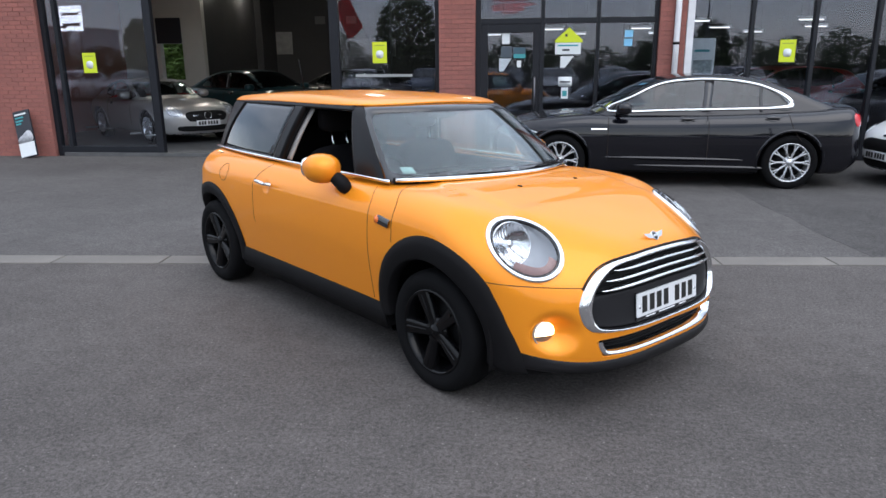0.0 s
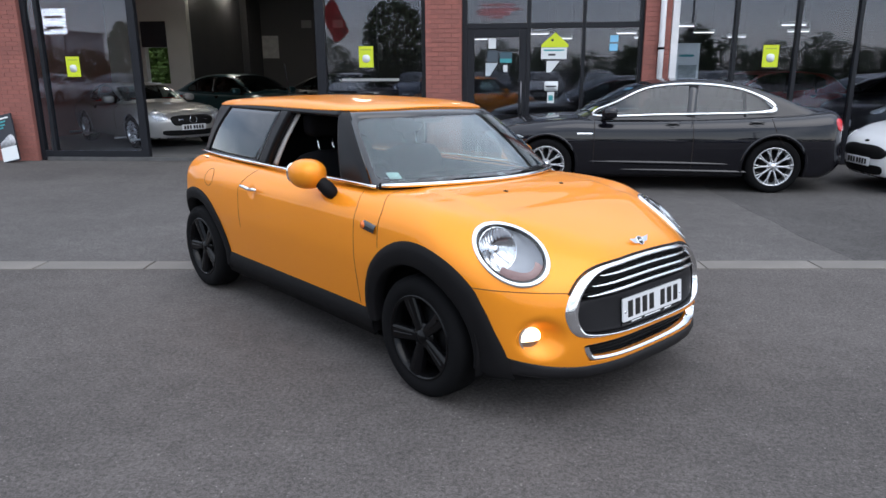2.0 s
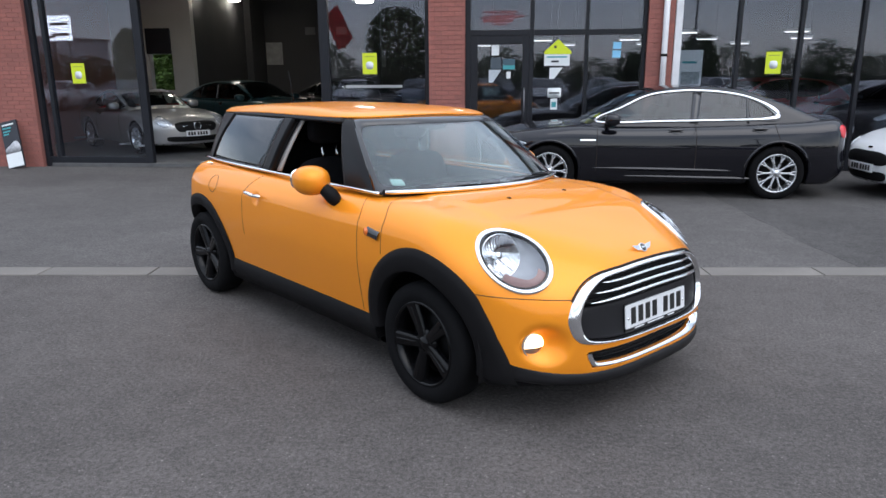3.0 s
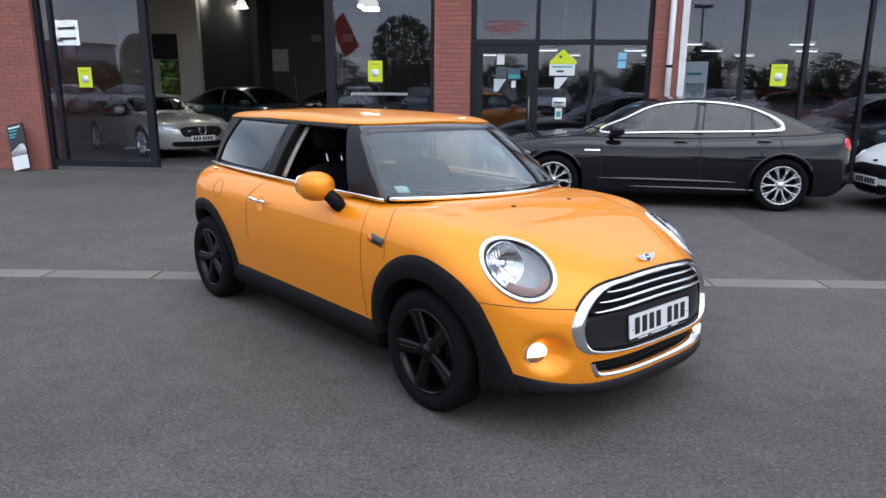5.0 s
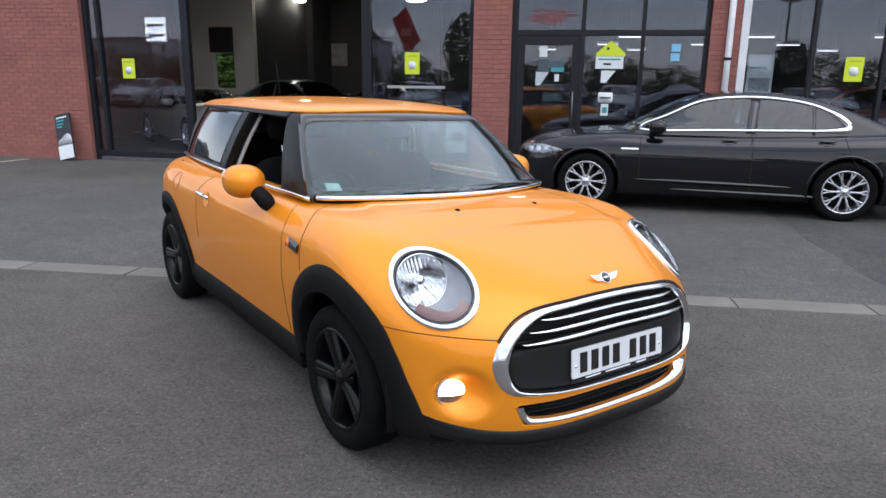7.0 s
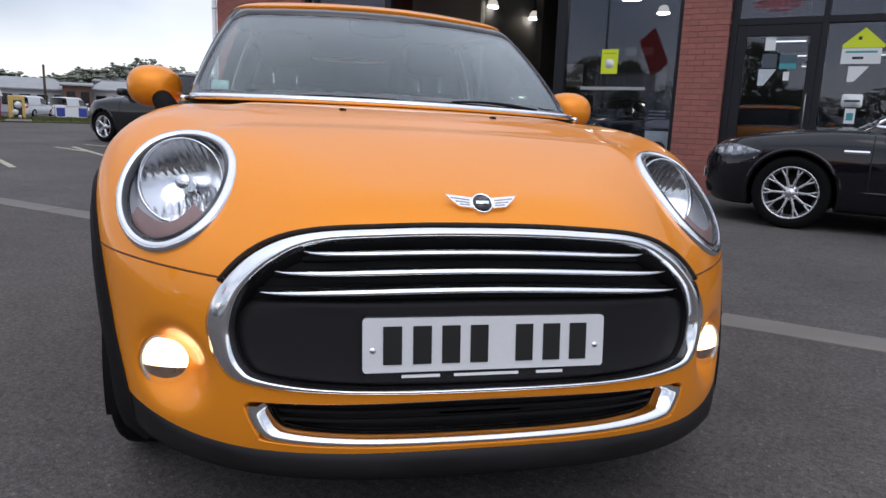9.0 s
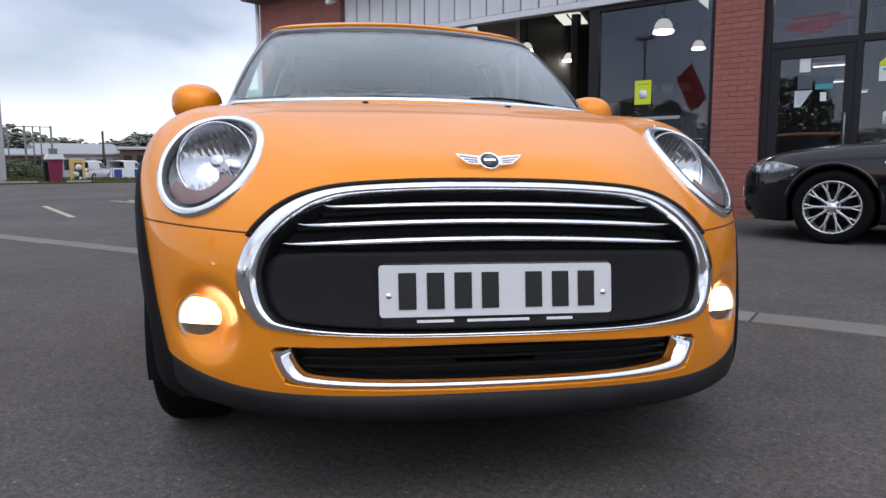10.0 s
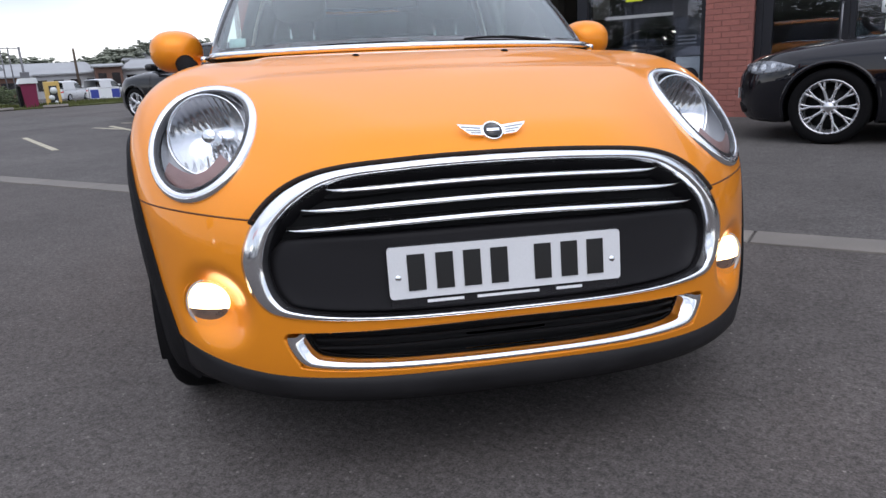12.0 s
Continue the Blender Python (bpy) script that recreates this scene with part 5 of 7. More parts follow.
SALOON = dict(
    width=curve((-4.1, 0.70), (-3.9, 0.80), (-3.5, 0.89), (-2.9, 0.93), (-2.0, 0.925), (-1.0, 0.92), (0, 0.93), (0.35, 0.915), (0.7, 0.86), (0.95, 0.78)),
    top=curve((-4.1, 0.97), (-3.9, 1.035), (-3.75, 1.055), (-3.5, 1.045), (-3.2, 1.02), (-2.4, 0.985), (-0.9, 0.955), (-0.4, 0.975), (0, 0.95), (0.3, 0.915), (0.55, 0.865), (0.75, 0.81), (0.9, 0.74), (1.0, 0.66)),
    roof=curve((-3.75, 0.94), (-3.5, 1.03), (-3.2, 1.15), (-2.85, 1.288), (-2.5, 1.395), (-2.2, 1.44), (-1.8, 1.455), (-1.45, 1.43), (-1.1, 1.335), (-0.75, 1.16), (-0.4, 0.965)),
    cabin=curve((-3.8, 0.66), (-3.2, 0.73), (-2.0, 0.775), (-0.8, 0.775), (-0.4, 0.74)),
    nose=curve((0.15, 0.83), (0.3, 0.92), (0.5, 0.94), (0.65, 0.925), (0.8, 0.86)),
    tail=curve((0.15, -3.66), (0.33, -3.85), (0.42, -3.88), (0.6, -3.86), (0.85, -3.85), (1.0, -3.83)),
    belt=0.97, base=0.19, bow=0.62, lean=0.40, cab_x=(-0.42, -3.6), wheelbase=2.909, wheel=0.345, rim=0.245,
    window=[(-0.62, 0.985), (-0.95, 1.17), (-1.30, 1.325), (-1.70, 1.378), (-2.1, 1.372), (-2.466, 1.32), (-2.72, 1.228), (-2.88, 1.12), (-2.91, 1.06), (-2.82, 1.025), (-2.2, 1.008), (-1.5, 0.995)],
    screens=(-0.52, -1.30, -2.65, -3.4), glass=TINT_GLASS, trim=CHROME, trim_r=0.018, pillars=[(-1.86, 0.12, 0.055), (-2.54, 0.0, 0.018)], pillar_top=1.36,
    seams=[(-0.62, 0.93, 0.36, 0.0), (-1.88, 0.97, 0.32, 0.0), (-2.86, 0.98, 0.62, -1.2)], handles=[(-1.62, 0.875), (-2.66, 0.895)], handle_mat=BLACK_GLOSS,
    mirror=(-0.80, 0.96, 1.03), headlamp=None, side_lamp=[(0.30, 0.715), (0.42, 0.752), (0.56, 0.775), (0.72, 0.765), (0.83, 0.735), (0.82, 0.69), (0.70, 0.655), (0.55, 0.655), (0.42, 0.675)],
    tail_lamp=[(0.50, 0.90), (0.70, 0.94), (0.90, 0.955), (0.97, 0.90), (0.93, 0.80), (0.70, 0.79), (0.52, 0.80)],
    vent=(-0.40, 0.755, 0.20), rub=(-0.55, -2.35, 0.385), lip=True, spokes=y_spokes(10),
    front=[("grille", [(0, 0.70), (0.25, 0.69), (0.33, 0.62), (0.3, 0.50), (0.2, 0.45), (0, 0.44)], GRILLE_BLACK), ("lower_intake", [(0, 0.36), (0.4, 0.36), (0.6, 0.34), (0.55, 0.27), (0, 0.26)], GRILLE_BLACK)],
    plate_z=0.45, seats=(-1.5, -2.45),
)
make_car("saloon_car", pose(0.93, 10.09, 0, 0, 0, 178.3), "dark graphite executive saloon with chrome window surround parked along the showroom", GREY_PAINT, SALOON, 1.3)
five_s = [(72 * k, spoke(0.05, 0.225, 0.022, 0.03, 0.02, 0.012, 0.035)) for k in range(5)]
HATCH = dict(
    width=curve((-3.5, 0.74), (-3.2, 0.84), (-2.7, 0.885), (-1.5, 0.89), (0, 0.90), (0.3, 0.885), (0.6, 0.83), (0.95, 0.74)),
    top=curve((-3.5, 0.99), (-3.2, 1.03), (-2.4, 1.0), (-0.8, 0.965), (-0.35, 0.98), (0, 0.95), (0.3, 0.905), (0.55, 0.85), (0.75, 0.78), (0.9, 0.69)),
    roof=curve((-3.55, 1.0), (-3.35, 1.18), (-3.1, 1.36), (-2.6, 1.44), (-2.0, 1.475), (-1.5, 1.465), (-1.15, 1.39), (-0.7, 1.18), (-0.28, 0.97)),
    cabin=curve((-3.5, 0.66), (-3.0, 0.72), (-2.0, 0.765), (-0.8, 0.765), (-0.3, 0.72)),
    nose=curve((0.15, 0.80), (0.3, 0.88), (0.5, 0.90), (0.65, 0.875), (0.8, 0.80)),
    tail=curve((0.15, -3.30), (0.35, -3.46), (0.6, -3.50), (0.85, -3.46), (1.0, -3.40)),
    belt=0.98, base=0.19, bow=0.66, lean=0.36, cab_x=(-0.30, -3.52), wheelbase=2.65, wheel=0.325, rim=0.225,
    window=[(-0.55, 1.0), (-0.9, 1.19), (-1.2, 1.33), (-1.6, 1.40), (-2.1, 1.405), (-2.6, 1.36), (-2.85, 1.26), (-2.9, 1.17), (-2.75, 1.10), (-2.2, 1.05), (-1.4, 1.02)],
    screens=(-0.42, -1.15, -3.12, -3.45), glass=DARK_GLASS, trim=BLACK_GLOSS, trim_r=0.012, pillars=[(-1.72, 0.1, 0.05), (-2.55, 0.05, 0.03)], pillar_top=1.38,
    seams=[(-0.55, 0.93, 0.36, 0.0), (-1.74, 0.97, 0.32, 0.0), (-2.6, 0.98, 0.62, -0.8)], handles=[(-1.5, 0.88), (-2.4, 0.91)], handle_mat=BLACK_GLOSS,
    mirror=(-0.72, 0.93, 1.05), headlamp=[(0.50, 0.72), (0.62, 0.76), (0.76, 0.82), (0.84, 0.85), (0.83, 0.79), (0.72, 0.71), (0.56, 0.68)],
    tail_lamp=[(0.50, 0.90), (0.68, 0.95), (0.82, 1.0), (0.86, 0.93), (0.82, 0.82), (0.66, 0.80), (0.52, 0.82)],
    lip=True, spokes=five_s,
    front=[("grille", [(0, 0.655), (0.40, 0.65), (0.52, 0.58), (0.46, 0.47), (0.38, 0.43), (0, 0.42)], GRILLE_BLACK), ("lower_intake", [(0, 0.36), (0.45, 0.37), (0.62, 0.35), (0.55, 0.26), (0, 0.25)], GRILLE_BLACK)],
    plate_z=0.50, seats=(-1.4, -2.3),
)
WHITE_CAR = dict(HATCH)
WHITE_CAR["top"] = curve((-3.5, 0.99), (-3.2, 1.03), (-2.4, 1.0), (-0.8, 0.965), (-0.35, 0.97), (0, 0.91), (0.3, 0.85), (0.55, 0.775), (0.75, 0.70), (0.9, 0.60))
WHITE_CAR["front"] = [("grille", [(0, 0.60), (0.30, 0.595), (0.47, 0.53), (0.38, 0.44), (0, 0.43)], GRILLE_BLACK), ("lower_intake", [(0, 0.345), (0.36, 0.35), (0.42, 0.30), (0.34, 0.235), (0, 0.23)], GRILLE_BLACK), ("bonnet_emblem", [(0, 0.655), (0.04, 0.65), (0.04, 0.635), (0, 0.63)], BLACK_GLOSS)]
WHITE_CAR.update(plate_z=0.39, headlamp=[(0.58, 0.62), (0.66, 0.65), (0.78, 0.70), (0.84, 0.73), (0.83, 0.68), (0.74, 0.62), (0.64, 0.59)])
make_car("hatchback_car", pose(5.98, 9.62, 0, 0, 0, 184.0), "white five-door hatchback with a black grille, behind the saloon", paint("white_car_paint", (0.72, 0.73, 0.74), 0.3, 0.0), WHITE_CAR, 1.1)
make_car("hatchback_car", pose(-14.3, 12.45, 0, 0, 0, 186.0) @ Matrix.Scale(1.13, 4), "black five-door hatchback parked beyond the end of the showroom", paint("black_car_paint", (0.012, 0.012, 0.014)), HATCH, 0.8)
ROADSTER = dict(HATCH)
ROADSTER.update(
    top=curve((-3.4, 0.84), (-3.1, 0.90), (-2.4, 0.90), (-0.9, 0.87), (-0.35, 0.88), (0, 0.85), (0.35, 0.80), (0.6, 0.74), (0.8, 0.66)),
    roof=curve((-3.0, 0.88), (-2.6, 1.08), (-2.2, 1.22), (-1.8, 1.29), (-1.5, 1.28), (-1.2, 1.20), (-0.8, 1.0), (-0.5, 0.85)),
    cab_x=(-0.55, -2.95), belt=0.88, wheelbase=2.43, wheel=0.32, screens=(-0.68, -1.25, -2.1, -2.7), glass=CAR_GLASS,
    window=[(-0.85, 0.91), (-1.1, 1.05), (-1.4, 1.18), (-1.7, 1.22), (-2.0, 1.17), (-2.2, 1.06), (-2.2, 0.95), (-1.6, 0.92)], pillars=[(-1.9, 0.1, 0.03)], pillar_top=1.18,
    seams=[(-0.75, 0.84, 0.34, 0.0), (-1.95, 0.84, 0.34, 0.0)], handles=[(-1.75, 0.78)], mirror=(-0.95, 0.9, 0.95), seats=(-1.6,), bow=0.55,
    headlamp=[(0.46, 0.62), (0.58, 0.68), (0.72, 0.73), (0.82, 0.75), (0.82, 0.68), (0.70, 0.60), (0.55, 0.58)],
    front=[("grille", [(0, 0.66), (0.32, 0.65), (0.42, 0.60), (0.38, 0.50), (0.3, 0.47), (0, 0.46)], GRILLE_BLACK), ("lower_intake", [(0, 0.38), (0.3, 0.38), (0.36, 0.33), (0.3, 0.27), (0, 0.26)], GRILLE_BLACK)], plate_z=0.42, rub=None,
)
ROADSTER["front"] = [("grille", [(0, 0.655), (0.34, 0.645), (0.45, 0.59), (0.40, 0.48), (0.3, 0.455), (0, 0.45)], GRILLE_BLACK), ("lower_intake", [(0, 0.36), (0.5, 0.37), (0.60, 0.34), (0.52, 0.27), (0, 0.26)], GRILLE_BLACK)]
ROADSTER.update(headlamp=[(0.44, 0.60), (0.56, 0.69), (0.72, 0.75), (0.84, 0.77), (0.84, 0.66), (0.70, 0.57), (0.54, 0.56)])
ROADSTER["tail"] = curve((0.15, -2.98), (0.35, -3.14), (0.6, -3.18), (0.85, -3.1))
silver = paint("silver_car_paint", (0.44, 0.43, 0.42), 0.32, 0.6)
roadster = make_car("roadster_car", pose(-6.65, 14.25, 0.06, 0, 0, -38), "silver two-seat roadster with a dark grille standing inside the showroom", silver, ROADSTER, 0.9)
part("grille_bar", box(0.885, 0, 0.57, 0.02, 0.62, 0.03, 0.008), CHROME, roadster)
part("grille_emblem", tube([(0.905, 0.075 * math.cos(a), 0.57 + 0.075 * math.sin(a)) for a in np.linspace(0, 2 * np.pi, 24)], 0.008, 6, False), CHROME, roadster)
SALOON_DARK = dict(SALOON)
SALOON_DARK.update(trim=BLACK_GLOSS, trim_r=0.010)
make_car("saloon_car", pose(-5.1, 17.4, 0.06, 0, 0, -28), "dark teal saloon standing inside the showroom", paint("dark_teal_paint", (0.02, 0.068, 0.082)), SALOON_DARK, 0.7)
make_car("saloon_car", pose(-2.6, 19.4, 0.06, 0, 0, -30), "black saloon standing inside the showroom", paint("black_saloon_paint", (0.01, 0.01, 0.012)), SALOON_DARK, 0.7)
make_car("hatchback_car", pose(4.6, 16.0, 0.06, 0, 0, -160), "red hatchback standing inside the showroom", paint("red_car_paint", (0.35, 0.015, 0.015)), HATCH, 0.7)
make_car("hatchback_car", pose(7.6, 14.4, 0.06, 0, 0, -152), "dark grey hatchback standing behind the shop window", paint("slate_car_paint", (0.02, 0.02, 0.023)), HATCH, 0.7)


# ---- ground ----
def line_y(x):
    """The flush concrete edging across the forecourt."""
    return 5.548 + 0.067 * x


def dip(x, y):
    """The land falls away a little beyond the forecourt to the west."""
    d, az = math.hypot(x - 1.8, y - 1.9), math.degrees(math.atan2(y - 1.9, x - 1.8)) % 360
    a = min(max((d - 33.5) / 30, 0), 1)
    b = min(max((az - 128) / 12, 0), 1) * min(max((200 - az) / 14, 0), 1)
    return -0.74 * a * a * (3 - 2 * a) * b * b * (3 - 2 * b)


ring_d = (0.5, 8, 20, 30, 33, 35, 37, 40, 43, 46, 50, 55, 60, 66, 80, 120, 200, 400, 900)
gv = [(1.8 + d * math.cos(a), 1.9 + d * math.sin(a)) for d in ring_d for a in np.linspace(0, 2 * np.pi, 144, endpoint=False)]
gv = np.array([(x, y, dip(x, y)) for x, y in gv] + [(1.8, 1.9, 0)])
gf = grid_faces(len(ring_d), 144, True) + [(i, len(gv) - 1, (i + 1) % 144) for i in range(144)]
ground = part("ground", (gv, gf), TAR, None, smooth=False)
tagged(ground, "worn dark grey tarmac of the forecourt", "tarmac", kind="structure")
xa, xb = -60.0, 60.0
v = [(xa, line_y(xa), 0.004), (xb, line_y(xb), 0.004), (xb, 11.9, 0.004), (xa, 11.9, 0.004)]
apron = part("pavement", (np.array([(p[0], p[1], z) for z in (0.004, -0.1) for p in v]), [(0, 1, 2, 3), (7, 6, 5, 4), (0, 4, 5, 1), (1, 5, 6, 2), (2, 6, 7, 3), (3, 7, 4, 0)]), TAR_FINE, None, smooth=False)
tagged(apron, "smoother tarmac in front of the showroom", "tarmac", kind="structure")

patch_y = np.linspace(0, 1, 24)
west = np.stack([3.30 - 0.27 * patch_y**0.6 + 0.02 * np.sin(patch_y * 31), line_y(3.3) + 0.004 + patch_y * (11.88 - line_y(3.3)), np.full(24, 0.0056)], -1)
east = np.stack([np.full(24, 40.0), line_y(40.0) * (1 - patch_y) + 11.88 * patch_y, np.full(24, 0.0056)], -1)
top = np.concatenate([west, east])
patch = part("tarmac_patch", (np.concatenate([top, top - (0, 0, 0.05)]), grid_faces(2, 24, flip=True) + [tuple(i + 48 for i in q) for q in grid_faces(2, 24)] + [(i, i + 1, i + 49, i + 48) for i in range(23)]), asphalt_material("newer_tarmac", (0.076, 0.0715, 0.069), 0.5, 380.0), None, smooth=False)
tagged(patch, "newer smooth dark tarmac with a worn edge", "tarmac", kind="structure")

# ---- showroom building ----
Y = 11.91


def built(name, geo, mat, label, category):
    return tagged(part(name, geo, mat, None, smooth=False), label, category, kind="structure")


def brick_wall(name, x0, x1, z1, label, sides=True, singles=0):
    """A pier: a mortar core with bricks standing proud of it, in stretcher bond."""
    core = built(name, span(x0 + 0.006, x1 - 0.006, Y + 0.006, Y + 0.42, 0, z1), MORTAR, label, "wall")
    rng = random.Random(7)
    rest, made = [], 0
    unit = None
    row, z = 0, 0.0
    while z < z1 - 0.03:
        x = x0 - (0.1125 if row % 2 else 0.0)
        while x < x1 - 0.01:
            a, b = max(x, x0), min(x + 0.215, x1)
            if b - a > 0.03:
                if made < singles and 0.30 < z < 2.9 and b - a > 0.2:
                    if unit is None:
                        unit = mesh_of("brick", *box(0, 0, 0, 0.215, 0.05, 0.065, 0.004), smooth=False)
                        unit.materials.append(BRICK)
                    ob = new("brick", unit)
                    ob.parent = core
                    ob.location = ((a + b) / 2, Y + 0.025 + rng.uniform(-0.0015, 0.0015), z + 0.0325)
                    made += 1
                else:
                    rest.append(box((a + b) / 2, Y + 0.025 + rng.uniform(-0.0015, 0.0015), z + 0.0325, b - a, 0.05, 0.065, 0.004 if b - a > 0.05 else 0))
            x += 0.225
        if sides:
            y = Y + 0.055 + (0.1125 if row % 2 else 0.0)
            while y < Y + 0.3:
                rest.append(box(x1 - 0.024, y + 0.1, z + 0.0325, 0.05, 0.20, 0.065, 0.004))
                rest.append(box(x0 + 0.024, y + 0.1, z + 0.0325, 0.05, 0.20, 0.065, 0.004))
                y += 0.225
        row += 1
        z += 0.075
    ob = part("bricks", join(*rest), BRICK, core, smooth=False)
    ob["kind"] = "stuff"
    return core


# frames of the glazed bays: x of each bay's sides, uprights between them, height of a cross-bar
SILL, HEAD = 0.07, 3.12


def mullion(x, z0=0.0, z1=HEAD, w=0.06):
    return built("window_frame", span(x - w / 2, x + w / 2, Y + 0.09, Y + 0.20, z0, z1, 0.006), FRAME_DARK, "anthracite aluminium window upright", "window frame")


def rail(x0, x1, z, h=0.07, name="window_frame"):
    return built(name, span(x0, x1, Y + 0.092, Y + 0.198, z - h / 2, z + h / 2, 0.006), FRAME_DARK, "anthracite aluminium cross rail", "window frame")


def pane(x0, x1, z0, z1, y=0.14):
    ob = built("window_pane", span(x0, x1, Y + y, Y + y + 0.012, z0, z1), SHOP_GLASS, "large clear shop window pane", "window")
    ob.visible_shadow = False
    return ob


STEEL_DARK = surface("brushed_steel_handle", (0.22, 0.22, 0.23), 0.35, 0.9, stain=(20, 0.1))
# bay of the big folding doors, one leaf shut, the middle open
for x, w in ((-8.09, 0.08), (-6.13, 0.14), (-2.80, 0.16), (-1.02, 0.07)):
    mullion(x, 0.0, HEAD, w)
for x0, x1 in ((-8.05, -6.20), (-2.72, -1.055)):
    rail(x0, x1, 0.10, 0.16)
    rail(x0, x1, HEAD - 0.04, 0.08)
    pane(x0, x1, 0.18, HEAD - 0.08)
mullion(-7.85, 0.0, HEAD, 0.07)
# entrance bay
for x, w in ((-0.325, 0.09), (0.745, 0.07), (1.655, 0.06), (2.59, 0.06)):
    mullion(x, 0.0, HEAD, w)
for x0, x1 in ((-0.28, 0.71), (0.78, 1.625), (1.685, 2.56)):
    rail(x0, x1, 2.285, 0.09)
    rail(x0, x1, HEAD - 0.03, 0.06)
    rail(x0, x1, 0.06, 0.12)
    pane(x0, x1, 2.33, HEAD - 0.06)
    if x0 > 0:
        pane(x0, x1, 0.12, 2.24)
door = built("door_1", join(span(-0.28, -0.16, Y + 0.10, Y + 0.16, 0.12, 2.24, 0.006), span(0.59, 0.71, Y + 0.10, Y + 0.16, 0.12, 2.24, 0.006), span(-0.16, 0.59, Y + 0.10, Y + 0.16, 2.10, 2.24, 0.006), span(-0.16, 0.59, Y + 0.10, Y + 0.16, 0.12, 0.36, 0.006)), FRAME_DARK, "glazed entrance door in an anthracite frame", "door")
part("door_glass", span(-0.16, 0.59, Y + 0.13, Y + 0.142, 0.36, 2.10), SHOP_GLASS, door, smooth=False).visible_shadow = False
part("pull_handle", tube([(0.63, Y + 0.10, 0.85), (0.63, Y + 0.04, 0.88), (0.63, Y + 0.04, 1.35), (0.63, Y + 0.10, 1.38)], 0.012, 8), STEEL_DARK, door)
# curtain wall of the east bay
for k, x in enumerate((3.12, 4.10, 5.08, 6.03, 7.0, 7.97, 8.94)):
    mullion(x, 0.0, HEAD, 0.065)
for x0, x1 in ((3.155, 4.065), (4.135, 5.045), (5.115, 5.995), (6.065, 6.965), (7.035, 7.935), (8.005, 8.905)):
    rail(x0, x1, 0.06, 0.12)
    rail(x0, x1, HEAD - 0.03, 0.06)
    pane(x0, x1, 0.12, HEAD - 0.06)
built("wall_plinth", span(8.97, 14.2, Y, Y + 0.3, 0, 4.2), MORTAR, "brick wall beyond the windows", "wall")
panel_mesh = mesh_of("panel", *box(0, 0, 0, 0.30, 0.027, 0.94, 0.006), smooth=False)
panel_mesh.materials.append(CLADDING)
for x0, x1 in ((-8.13, -0.98), (-0.37, 2.62), (3.06, 14)):
    wall = built("cladding", span(x0, x1, Y + 0.11, Y + 0.2, 3.22, 4.2), CLADDING_JOINT, "pale grey ribbed steel cladding above the windows", "cladding")
    x = x0 + 0.05
    while x < x1 - 0.25:
        ob = new("panel", panel_mesh)
        ob.parent = wall
        ob.location = (x + 0.15, Y + 0.1015, 3.71)
        x += 0.333
    built("lintel", span(x0, x1, Y + 0.03, Y + 0.22, 3.12, 3.22, 0.01), CLADDING, "pale steel flashing over the windows", "lintel")
built("fascia", join(span(-10.68, 14.6, Y - 0.42, Y + 0.25, 4.20, 4.36, 0.04), span(-10.68, 14.6, Y - 0.45, Y + 0.25, 4.35, 4.40, 0.015)), FASCIA, "dark grey rounded roof-edge fascia", "roof edge")
rv = [(x, y, z) for x in (-10.66, 14.5) for y, z in ((Y + 0.2, 4.25), (Y + 0.2, 4.38), (18.5, 5.15), (26.4, 5.15), (26.4, 5.0), (18.5, 5.0))]
built("roof", (np.array(rv), [(0, 1, 2, 3, 4, 5), (11, 10, 9, 8, 7, 6)] + [(k, k + 6, (k + 1) % 6 + 6, (k + 1) % 6) for k in range(6)]), FASCIA, "low-pitched showroom roof", "roof")
wv = [(x, y, z) for x in (-10.55, -10.30) for y, z in ((Y + 0.43, 0), (18.7, 0), (18.7, 4.95), (Y + 0.43, 4.3))]
built("wall_west", (np.array(wv), [(0, 1, 2, 3), (7, 6, 5, 4)] + [(k, k + 4, (k + 1) % 4 + 4, (k + 1) % 4) for k in range(4)]), MORTAR, "end wall of the showroom", "wall")
built("wall_back", span(-8.25, 14.2, 26, 26.25, 0, 5.0), WALL_DARK, "dark back wall of the showroom", "wall")
built("wall_east", span(14.0, 14.25, Y + 0.3, 26, 0, 5.0), WALL_DARK, "end wall of the showroom", "wall")
built("floor", span(-10.3, 14, Y + 0.2, 26, -0.05, 0.06), FLOOR_IN, "dark polished showroom floor", "floor")
built("threshold", span(-8.0, -1.05, Y + 0.06, Y + 0.21, 0.0, 0.066, 0.005), surface("worn_metal_threshold", (0.10, 0.10, 0.10), 0.6, 0.2, stain=(6, 0.3)), "pale metal door threshold", "threshold")
cv = [(x, y, z) for x in (-10.3, 14) for y, z in ((Y + 0.22, 4.2), (Y + 0.22, 4.28), (18.5, 4.98), (26, 4.98), (26, 4.9), (18.5, 4.9))]
built("ceiling", (np.array(cv), [(0, 1, 2, 3, 4, 5), (11, 10, 9, 8, 7, 6)] + [(k, k + 6, (k + 1) % 6 + 6, (k + 1) % 6) for k in range(6)]), WALL_DARK, "dark showroom ceiling", "ceiling")
